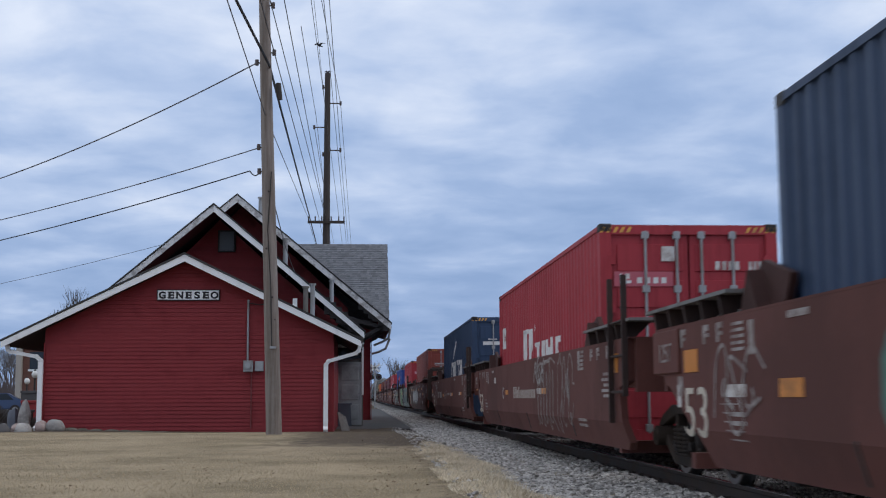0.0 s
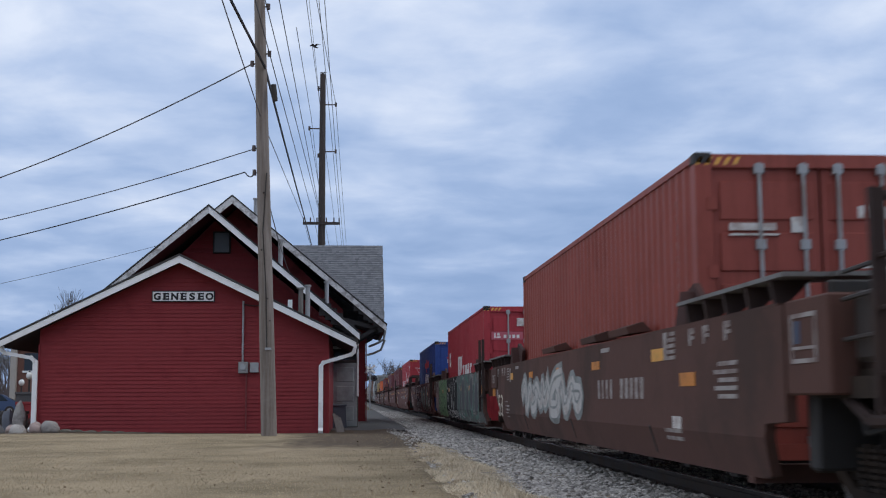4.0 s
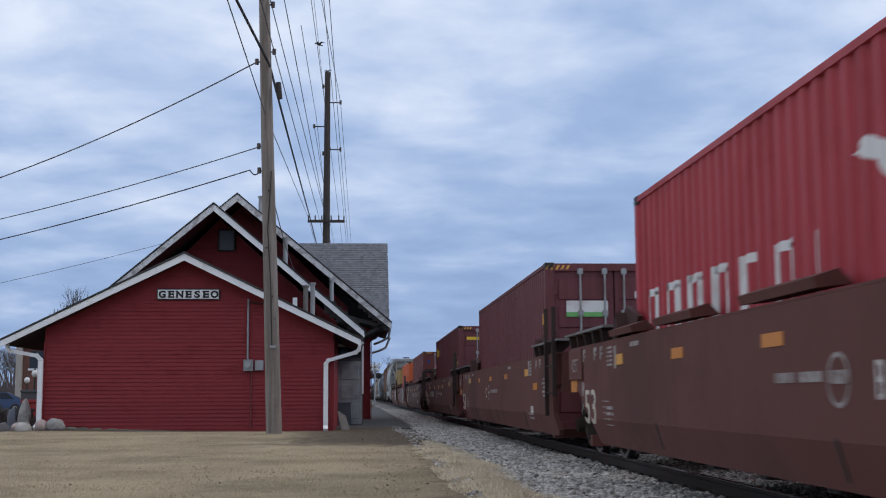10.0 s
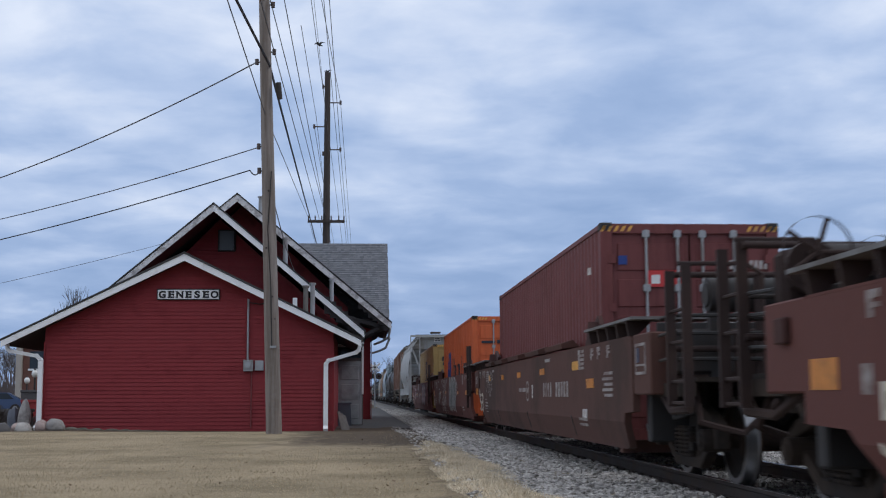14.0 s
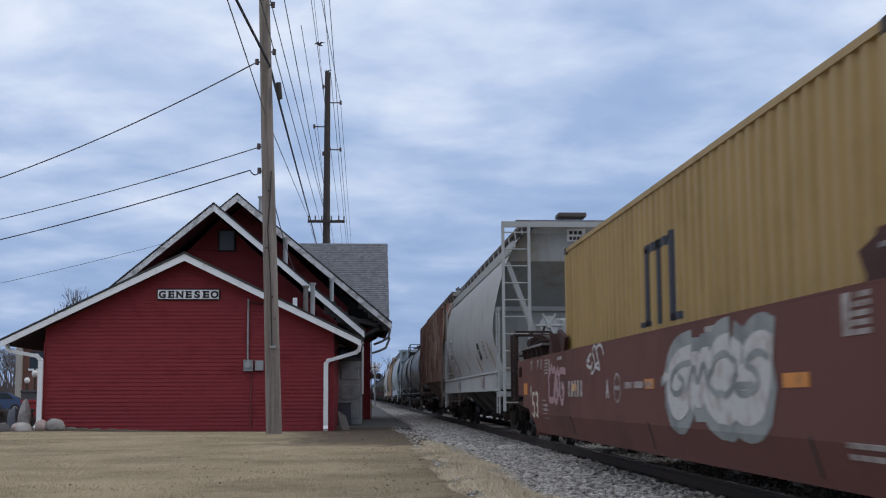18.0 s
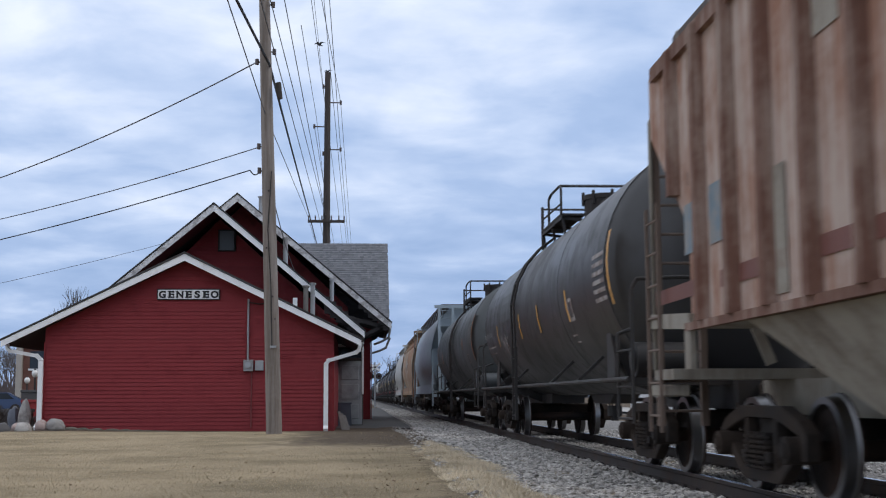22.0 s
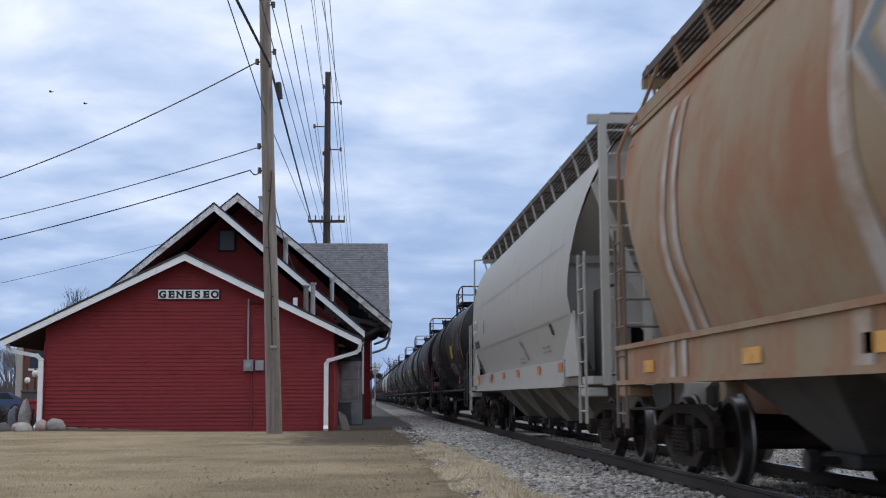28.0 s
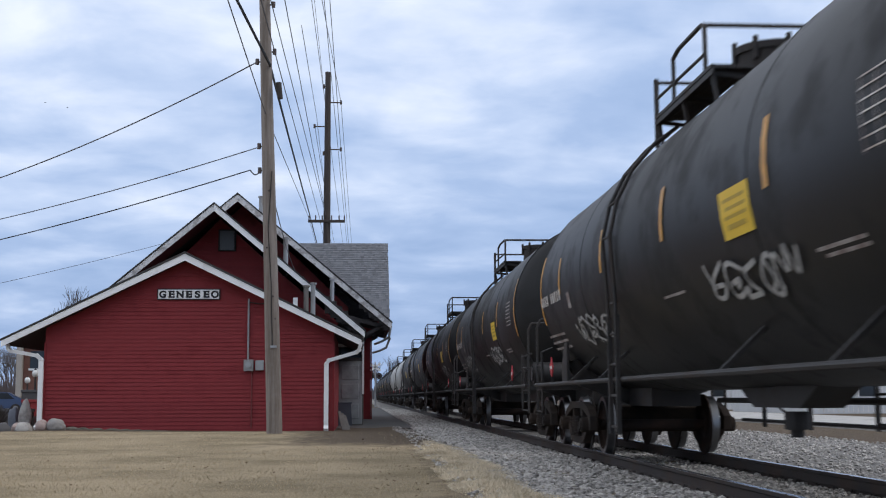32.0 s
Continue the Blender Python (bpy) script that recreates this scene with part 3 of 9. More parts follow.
def build_cross_gable():
    ob = thing("cross_gable", "grey shingled cross gable roof over the depot bay", "roof", kind="structure")
    ridge_y, ridge_z, eave_y, eave_z, x0, x1 = 58.0, 8.02, 53.9, 4.2, -4.6, 1.22
    bm = bmesh.new()
    prism(bm, [(eave_y, eave_z - 0.08), (eave_y, eave_z), (ridge_y, ridge_z), (2 * ridge_y - eave_y, eave_z), (2 * ridge_y - eave_y, eave_z - 0.08), (ridge_y, ridge_z - 0.1)], "x", x0, x1)
    part("roof_deck", bm, shingle_dark, ob)
    # shingle courses on the visible slope
    rows = 40
    slope = Vector((0, ridge_y - eave_y, ridge_z - eave_z))
    n = Vector((0, -slope.z, slope.y)).normalized()
    verts, faces = [], []
    for r in range(rows):
        a, b = slope * (r / rows), slope * ((r + 1.15) / rows)
        x = x0 - random.uniform(0, 0.3)
        while x < x1:
            w = random.choice((0.11, 0.14, 0.18))
            xe = min(x + w, x1 + 0.02)
            k = len(verts)
            up = n * random.uniform(0.014, 0.022)
            o = Vector((0, eave_y, eave_z))
            verts += [tuple(Vector((px, 0, 0)) + o + s + d) for px, s, d in ((x, a, up), (xe, a, up), (xe, b, n * 0.006), (x, b, n * 0.006), (x, a, n * 0.0), (xe, a, n * 0.0))]
            faces += [(k, k + 1, k + 2, k + 3), (k + 4, k + 5, k + 1, k)]
            x += w
    me = bpy.data.meshes.new("shingles")
    me.from_pydata(verts, [], faces)
    m = bpy.data.materials.new("grey_shingle_courses")
    m.use_nodes = True
    t = m.node_tree
    bs = t.nodes["Principled BSDF"]
    bs.inputs["Roughness"].default_value = 0.92
    geo = node(t, "ShaderNodeNewGeometry")
    co = node(t, "ShaderNodeTexCoord")
    nf = node(t, "ShaderNodeTexNoise", Scale=25.0, Detail=4.0)
    link(t, (co.outputs["Object"], nf.inputs["Vector"]))
    val = maths(t, "ADD", maths(t, "MULTIPLY", geo.outputs["Random Per Island"], 0.6), maths(t, "MULTIPLY", nf.outputs[0], 0.4))
    col = ramp(t, ((0.1, (0.105, 0.108, 0.118)), (0.9, (0.185, 0.19, 0.205))), val)
    link(t, (col.outputs[0], bs.inputs["Base Color"]))
    me.materials.append(m)
    tagged(part("shingles", me, None, ob, "grey asphalt shingle courses"), kind="stuff")
    bm = bmesh.new()
    prism(bm, [(eave_y + 0.3, eave_z - 0.1), (ridge_y, ridge_z - 0.25), (2 * ridge_y - eave_y - 0.3, eave_z - 0.1)], "x", x1 - 0.5, x1 - 0.42)
    part("gable_wall", bm, red_dark, ob)


build_cross_gable()


# ---- train ----
ON_SIDE = Matrix(((0, 0, -1, 0), (-1, 0, 0, 0), (0, 1, 0, 0), (0, 0, 0, 1)))
ON_END = Matrix(((1, 0, 0, 0), (0, 0, -1, 0), (0, 1, 0, 0), (0, 0, 0, 1)))
WHEEL_R = 0.42
movers, wheelsets = [], []


def truck_meshes():
    out = {}
    bm = bmesh.new()
    box(bm, -0.98, 0.98, -0.2, 0.2, 0.42, 0.68, 0.03)
    rod(bm, (0, 0, 0.66), (0, 0, 0.78), 0.2, 16)
    for s in (-1, 1):
        box(bm, -1.1, 1.1, s * 0.32 - 0.05, s * 0.32 + 0.05, 0.3, 0.38)
    out["bolster"] = finish("truck", bm, steel_truck)
    bm = bmesh.new()
    # cast side frame with an opening for the springs
    prism(bm, [(-1.1, 0.34), (-1.12, 0.55), (-0.95, 0.65), (-0.55, 0.76), (0.55, 0.76), (0.95, 0.65), (1.12, 0.55), (1.1, 0.34), (1.0, 0.34), (0.95, 0.53),
               (0.62, 0.61), (0.34, 0.66), (-0.34, 0.66), (-0.62, 0.61), (-0.95, 0.53), (-1.0, 0.34)], "x", -0.06, 0.06)
    prism(bm, [(-1.0, 0.44), (-0.93, 0.52), (-0.44, 0.235), (0.44, 0.235), (0.93, 0.52), (1.0, 0.44), (0.47, 0.13), (-0.47, 0.13)], "x", -0.06, 0.06)
    for s in (-1, 1):
        box(bm, -0.05, 0.05, s * 0.37 - 0.045, s * 0.37 + 0.045, 0.2, 0.7)
        rod(bm, (-0.16, s * 0.89, 0.42), (0.12, s * 0.89, 0.42), 0.11, 14)
        rod(bm, (-0.18, s * 0.89, 0.42), (-0.15, s * 0.89, 0.42), 0.07, 10)
    bmesh.ops.bevel(bm, geom=bm.edges[:], offset=0.008, segments=1, affect="EDGES")
    out["frame"] = finish("side_frame", bm, steel_truck)
    bm = bmesh.new()
    for sy in (-0.2, 0.0, 0.2):
        for sx in (-0.05, 0.07):
            for k in range(7):
                z = 0.24 + k * 0.042
                rod(bm, (sx, sy, z), (sx, sy, z + 0.024), 0.078, 10)
            rod(bm, (sx, sy, 0.235), (sx, sy, 0.54), 0.05, 8)
    out["spring"] = finish("spring_nest", bm, steel_truck)
    bm = bmesh.new()
    rod(bm, (-1.05, 0, 0), (1.05, 0, 0), 0.08, 12)
    for s in (-1, 1):
        prof = [(0.685, 0.08), (0.685, 0.15), (0.72, 0.2), (0.715, 0.33), (0.695, 0.36), (0.69, WHEEL_R + 0.026), (0.715, WHEEL_R + 0.024), (0.73, WHEEL_R),
                (0.83, WHEEL_R - 0.006), (0.83, 0.36), (0.775, 0.33), (0.76, 0.2), (0.79, 0.15), (0.79, 0.08)]
        seg = 40
        rings = [[(s * px, math.cos(a) * r, math.sin(a) * r) for px, r in prof] for a in (2 * math.pi * i / seg for i in range(seg))]
        vs = [[bm.verts.new(p) for p in ring] for ring in rings]
        for i in range(seg):
            a, b = vs[i], vs[(i + 1) % seg]
            for j in range(len(prof) - 1):
                f = bm.faces.new((a[j], a[j + 1], b[j + 1], b[j]))
                f.material_index = 1 if j in (6, 7, 8) else 0
    me = finish("wheelset", bm, (wheel_steel, tread_steel), True)
    out["wheelset"] = me
    return out


TRUCK = truck_meshes()


def add_truck(parent, y):
    tr = part("truck", TRUCK["bolster"], None, parent, "cast steel freight truck with spring groups")
    tr.location = (0, y, 0)
    for s in (-1, 1):
        f = part("side_frame", TRUCK["frame"], None, tr)
        f.location = (s * 1.0, 0, 0)
        if s > 0:
            f.rotation_euler = (0, 0, math.pi)
        g = part("spring_nest", TRUCK["spring"], None, tr)
        g.location = (s * 1.0, 0, 0)
        w = part("wheelset", TRUCK["wheelset"], None, tr, "pair of steel wheels with bright treads on an axle")
        w.matrix_parent_inverse = Matrix.Translation((0, s * 0.89, WHEEL_R))
        wheelsets.append(w)


def ladder(parent, name, x0, x1, y0, y1, z0, z1, rungs, mat, r=0.016, flat=0.03):
    """Two stiles and rungs; in the plane x = const when x0 == x1, else y = const."""
    bm = bmesh.new()
    for x, y in ((x0, y0), (x1, y1)):
        box(bm, x - flat, x + flat, y - flat, y + flat, z0, z1)
    out = part(name, bm, mat, parent)
    bm = bmesh.new()
    rod(bm, (x0, y0, 0), (x1, y1, 0), r, 6)
    rung = finish("rung", bm, mat)
    for i in range(rungs):
        part("rung", rung, None, out).location.z = z0 + (z1 - z0) * (i + 0.5) / rungs
    return out


def coupler(parent, y, sgn, z=0.86):
    bm = bmesh.new()
    box(bm, -0.11, 0.11, min(y, y + sgn * 0.62), max(y, y + sgn * 0.62), z - 0.12, z + 0.1, 0.02)
    box(bm, -0.19, 0.19, min(y + sgn * 0.42, y + sgn * 0.72), max(y + sgn * 0.42, y + sgn * 0.72), z - 0.16, z + 0.15, 0.05)
    pipe(bm, [(-0.35, y, z - 0.1), (-0.36, y + sgn * 0.25, z - 0.3), (-0.25, y + sgn * 0.5, z - 0.38), (-0.12, y + sgn * 0.7, z - 0.25)], 0.025)
    part("coupler", bm, steel_truck, parent, "knuckle coupler with air hose")


STROKES = {
    "0": [[(math.cos(a) * 0.45 + 0.5, math.sin(a) * 0.5 + 0.5) for a in (i * math.pi / 8 for i in range(17))]],
    "1": [[(0.05, 0.1), (0.2, 0.95), (0.8, 0.9), (0.35, 0.5), (0.95, 0.45), (0.7, 0.0), (0.1, 0.05)], [(0.35, 0.75), (0.6, 0.78)]],
    "2": [[(0.9, 0.95), (0.3, 0.8), (0.2, 0.3), (0.6, 0.05), (0.9, 0.4), (0.5, 0.6)], [(0.05, 0.95), (0.15, 0.6)]],
    "3": [[(0.1, 0.02), (0.05, 0.8), (0.55, 1.0), (0.9, 0.6), (0.5, 0.35), (0.3, 0.6), (0.6, 0.75)]],
    "4": [[(0.95, 0.7), (0.6, 1.0), (0.15, 0.8), (0.55, 0.5), (0.85, 0.2), (0.4, 0.0), (0.1, 0.3), (0.5, 0.35)]],
    "5": [[(0.0, 0.2), (0.25, 0.95), (0.4, 0.25), (0.65, 1.0), (0.75, 0.2), (1.0, 0.75)]],
    "6": [[(0.95, 0.6), (0.5, 0.95), (0.1, 0.5), (0.45, 0.05), (0.9, 0.2)], [(0.4, 0.6), (0.7, 0.5), (0.45, 0.35)]],
    "7": [[(0.05, 0.0), (0.35, 0.9), (0.55, 0.98), (0.9, 0.1), (0.5, 0.3), (0.2, 0.2)]],
    "8": [[(0.0, 0.6), (0.2, 0.95), (0.35, 0.1), (0.6, 0.85), (0.75, 0.1), (1.0, 0.5), (0.7, 0.65)]],
}


def ribbon(bm, pts, width, x, wrap=None):
    """A flat band along a smoothed (y, z) polyline, on the plane x or wrapped onto a curved shell."""
    for _ in range(2):
        q = [pts[0]]
        for a, b in zip(pts, pts[1:]):
            q += [(a[0] * 0.75 + b[0] * 0.25, a[1] * 0.75 + b[1] * 0.25), (a[0] * 0.25 + b[0] * 0.75, a[1] * 0.25 + b[1] * 0.75)]
        pts = q + [pts[-1]]
    rows = []
    for i, pnt in enumerate(pts):
        a, b = pts[max(0, i - 1)], pts[min(len(pts) - 1, i + 1)]
        d = Vector((b[0] - a[0], b[1] - a[1]))
        d = d.normalized() if d.length > 1e-6 else Vector((1, 0))
        w = width * 0.5
        two = [(x, pnt[0] - d.y * w, pnt[1] + d.x * w), (x, pnt[0] + d.y * w, pnt[1] - d.x * w)]
        two = [(qx - 0.0035 * i / len(pts), qy, qz) for qx, qy, qz in two]
        rows.append([wrap(*q) for q in two] if wrap else two)
    loft(bm, rows, caps=False, closed=False)


def graffiti(parent, x, y0, y1, z0, z1, letters, fill, edge, stroke, seed, backing=None, slant=0.12, shine=None):
    """Sprayed bubble shapes: an outline, a fill and thin inner strokes, painted flat on the side that faces -x."""
    r = random.Random(seed)
    shine = shine or edge
    n = len(letters)
    step = (y1 - y0) / n
    if backing is not None:
        bm = bmesh.new()
        y = y0 - 0.2
        top, low = [], []
        while y < y1 + 0.2:
            top.append((x - 0.002, y, z1 + r.uniform(-0.12, 0.0)))
            low.append((x - 0.002, y, z0 + r.uniform(0.0, 0.12)))
            y += 0.25
        loft(bm, [top, low], caps=False, closed=False)
        tagged(part("graffiti_ground", bm, backing, parent, "mottled sprayed ground colour"), kind="stuff")
    for i, ch in enumerate(letters):
        base = y1 - (i + 1) * step + step * 0.05
        layers = [bmesh.new(), bmesh.new(), bmesh.new()]
        for line in STROKES[ch]:
            pts = []
            for px, pz in line:
                px, pz = px * 1.3 - 0.15 + r.uniform(-0.16, 0.16), pz + r.uniform(-0.12, 0.12)
                low, high = z0 + stroke * 0.84, z1 - stroke * 0.84
                pts.append((base + (1 - px) * step * 0.95 - slant * pz, min(high, max(low, low + pz * (high - low)))))
            ribbon(layers[0], pts, stroke * 1.65, x - 0.004 - 0.0002 * i)
            ribbon(layers[1], pts, stroke, x - 0.0085 - 0.0002 * i)
            ribbon(layers[2], [(a + stroke * 0.12, b + stroke * 0.1) for a, b in pts], stroke * 0.14, x - 0.014 - 0.0002 * i)
        for bm, m, nm in zip(layers, (edge, fill, shine), ("graffiti_outline", "graffiti_fill", "graffiti_shine")):
            part(nm, bm, m, parent)


def sprayed(parent, x, y0, y1, z0, z1, lines, mat, width, lift=0.006):
    """Free strokes in a (0..1, 0..1) field whose left edge is y1."""
    bm = bmesh.new()
    for i, line in enumerate(lines):
        ribbon(bm, [(y1 - u * (y1 - y0), z0 + v * (z1 - z0)) for u, v in line], width, x - lift - 0.0002 * i)
    return part("graffiti_stroke", bm, mat, parent)


def sprayed_patch(parent, x, y0, y1, z0, z1, polys, mat, lift=0.004, smooth=True):
    """Filled shapes in the same field."""
    for i, poly in enumerate(polys):
        bm = bmesh.new()
        for _ in range(2 if smooth else 0):
            poly = [q for a, b in zip(poly, poly[1:] + poly[:1]) for q in ((a[0] * 0.75 + b[0] * 0.25, a[1] * 0.75 + b[1] * 0.25), (a[0] * 0.25 + b[0] * 0.75, a[1] * 0.25 + b[1] * 0.75))]
        f = bm.faces.new([bm.verts.new((x - lift - 0.0001 * i, y1 - u * (y1 - y0), z0 + v * (z1 - z0))) for u, v in poly])
        bmesh.ops.triangulate(bm, faces=[f])
        part("graffiti_patch", bm, mat, parent)


def wavy_block(seed, n=14):
    """A rough-edged rectangle that fills the field."""
    r = random.Random(seed)
    top = [(i / n, 1 - r.uniform(0, 0.05)) for i in range(n + 1)]
    low = [(i / n, r.uniform(0, 0.06)) for i in range(n + 1)]
    return top + low[::-1]


def ring_pts(u, v, ru, rv, n=14):
    return [(u + ru * math.cos(2 * math.pi * i / n), v + rv * math.sin(2 * math.pi * i / n)) for i in range(n + 1)]


GREEN_LINES = [[(.02, .98), (.03, .6), (.06, .3), (.10, .12), (.2, .05)], [(.08, .78), (.15, .74), (.15, .6), (.09, .56), (.17, .5), (.18, .38), (.10, .33), (.07, .5), (.08, .78)],
               [(.22, .98), (.20, .6), (.25, .2), (.31, .08)], [(.30, .95), (.31, .6), (.36, .45), (.40, .75), (.41, .97)], [(.36, .35), (.42, .4), (.5, .33), (.52, .2), (.45, .12), (.38, .2), (.36, .35)],
               [(.48, .95), (.47, .6), (.5, .5)], [(.58, .98), (.56, .65), (.62, .45), (.72, .1), (.78, .02)], [(.62, .6), (.72, .75), (.80, .98)], [(.66, .55), (.78, .5), (.88, .35), (.84, .22), (.72, .28), (.66, .55)], [(.9, .95), (.92, .6), (.97, .3)]]
PALE_LINES = [[(.05, .98), (.05, .75), (.16, .72)], [(.12, .62), (.2, .57), (.22, .42), (.13, .42), (.12, .62)], [(.14, .15), (.2, .3), (.28, .3), (.32, .12), (.25, .05), (.24, .2)], [(.28, .85), (.33, .7), (.4, .68)],
              [(.45, .98), (.44, .6), (.5, .3), (.58, .2)], [(.56, .95), (.55, .7), (.60, .4), (.72, .15), (.8, .1)], [(.62, .55), (.66, .8), (.75, .98), (.82, .8), (.85, .5)], [(.78, .75), (.77, .4), (.86, .15), (.95, .05)], [(.9, .9), (.96, .85), (1.0, .95)]]


def looping(n, sway=0.35):
    """One running line of n tall slanted loops across the field."""
    out = []
    for i in range(n * 16 + 1):
        a = 2 * math.pi * i / 16
        k = i / (n * 16)
        out.append((0.06 + 0.88 * k + sway / n * math.sin(a), 0.5 - (0.4 + 0.1 * math.sin(3.1 * a / n)) * math.cos(a)))
    return out


def green_block(ob, x):
    f = (ob, x, 3.0, 6.75, 0.25, 1.5)
    sprayed_patch(*f, [wavy_block(3)], spray_green, 0.005, False)
    sprayed_patch(ob, x, 6.7, 8.3, 0.32, 1.3, [wavy_block(9)], spray_dusty, 0.0075, False)
    sprayed_patch(*f, [[(.20, .52), (.25, .4), (.2, .26)], [(.12, .02), (.17, .12), (.22, .02)], [(.44, .98), (.46, .8), (.5, .98)]], spray_pink, 0.006)
    sprayed(*f, GREEN_LINES, spray_black, 0.05, 0.008)


def dark_block(ob, x):
    f = (ob, x, -1.1, 3.05, 0.24, 1.51)
    sprayed_patch(*f, [wavy_block(5)], spray_black, 0.0045, False)
    sprayed_patch(*f, [[(.47, .62), (.5, .3), (.56, .2), (.52, .6)], [(.62, .18), (.69, .5), (.74, .2)], [(.13, .58), (.19, .54), (.2, .45), (.14, .44)]], spray_grey, 0.006)
    sprayed(*f, PALE_LINES, spray_white, 0.045, 0.008)


def mural_block(ob, x):
    f = (ob, x, -8.4, -1.0, 0.23, 1.51)
    sprayed_patch(*f, [wavy_block(7, 24)], mural_spray, 0.004, False)
    sprayed_patch(*f, [ring_pts(u, v, ru, rv)[:-1] for u, v, ru, rv in ((.17, .45, .035, .3), (.30, .55, .05, .33), (.47, .4, .045, .28), (.62, .6, .05, .3), (.80, .45, .05, .35))], spray_grey_dark, 0.006)
    sprayed(*f, [ring_pts(u, v, ru, rv) for u, v, ru, rv in ((.17, .45, .045, .38), (.30, .55, .065, .4), (.47, .4, .06, .36), (.62, .6, .065, .36), (.80, .45, .065, .42))], spray_grey, 0.05, 0.008)
    sprayed(*f, [[(.02, .9), (.10, .6), (.12, .2), (.2, .05)], [(.06, .1), (.14, .4), (.22, .9), (.3, .97)], [(.24, .2), (.38, .1), (.44, .5), (.42, .9)], [(.4, .95), (.52, .85), (.56, .4), (.66, .15)], [(.56, .1), (.7, .3), (.72, .8), (.8, .97)], [(.72, .1), (.88, .2), (.92, .7), (.99, .9)]], spray_teal, 0.1, 0.0095)


def dark_letters(ob, x):
    f = (ob, x, -0.3, 3.1, 0.3, 1.47)
    shapes = [[(.05, .98), (.30, .97), (.28, .55), (.20, .5), (.36, .08), (.25, .03), (.12, .4), (.10, .02), (.0, .02), (.04, .5)],
              [(.34, .97), (.48, .98), (.50, .5), (.60, .45), (.62, .33), (.52, .33), (.53, .02), (.42, .02), (.42, .33), (.33, .4)],
              [(.66, .98), (.92, .97), (.97, .75), (.88, .55), (1.0, .35), (.98, .04), (.68, .03)]]
    sprayed_patch(*f, shapes, spray_black)
    sprayed(*f, [s + s[:1] for s in shapes], spray_white, 0.055, 0.007)
    sprayed_patch(*f, [ring_pts(.17, .76, .03, .1)[:-1], ring_pts(.80, .76, .04, .1)[:-1], ring_pts(.82, .28, .045, .14)[:-1], [(.43, .8), (.46, .8), (.46, .5), (.40, .5)]], spray_white, 0.009)


def sage_letters(ob, x):
    f = (ob, x, -5.9, -0.5, 0.28, 1.47)
    shapes = [[(.0, .8), (.08, .95), (.2, .9), (.22, .6), (.30, .95), (.38, .9), (.28, .55), (.40, .1), (.3, .02), (.2, .4), (.14, .3), (.04, .4)],
              [(.42, .95), (.60, .96), (.62, .55), (.56, .48), (.66, .05), (.56, .03), (.50, .35), (.48, .04), (.40, .04)],
              [(.70, .02), (.76, .95), (.86, .97), (.99, .05), (.9, .02), (.86, .28), (.80, .28), (.78, .03)]]
    sprayed_patch(*f, shapes, spray_sage)
    sprayed(*f, [s + s[:1] for s in shapes], spray_black, 0.06, 0.007)
    sprayed(*f, [[(.03, .72), (.12, .82), (.18, .75)], [(.46, .88), (.56, .88)], [(.79, .85), (.84, .88)], [(.24, .5), (.32, .15)], [(.52, .42), (.6, .1)]], spray_white, 0.03, 0.009)
    sprayed_patch(*f, [ring_pts(.53, .74, .03, .09)[:-1], ring_pts(.83, .52, .02, .12)[:-1]], spray_black, 0.009)


def scrawl(parent, x, y0, y1, z0, z1, letters, mat, seed, width=0.05, wrap=None):
    """A quick one-colour tag."""
    r = random.Random(seed)
    bm = bmesh.new()
    step = (y1 - y0) / len(letters)
    for i, ch in enumerate(letters):
        base = y1 - (i + 1) * step
        for line in STROKES[ch]:
            pts = [(base + (1 - px * 1.4 + 0.2 - r.uniform(-0.22, 0.22)) * step * 1.1 - 0.1 * pz, z0 + (pz + r.uniform(-0.2, 0.2)) * (z1 - z0)) for px, pz in line]
            ribbon(bm, pts, width, x - 0.006 - 0.0003 * i, wrap)
    part("graffiti_tag", bm, mat, parent)


# darker copy of the car brown: shade at the car ends put into the colour
shaded_brown = paint("shaded_brown_steel", (0.036, 0.022, 0.0195), rough=0.8, vary=0.25, spec=0.3, stain=(0.06, 0.038, 0.03), stain_amount=0.35)
emblem_navy = paint("navy_card", (0.03, 0.05, 0.10), rough=0.5, vary=0.2)
guide_rust = paint("guide_brown_paint", (0.062, 0.026, 0.022), rough=0.8, vary=0.25, spec=0.3, stain=(0.035, 0.022, 0.019), stain_amount=0.4)
plate_grey = paint("walkway_grating", (0.17, 0.165, 0.16), rough=0.6, vary=0.2, stain=(0.09, 0.075, 0.065), stain_amount=0.45)


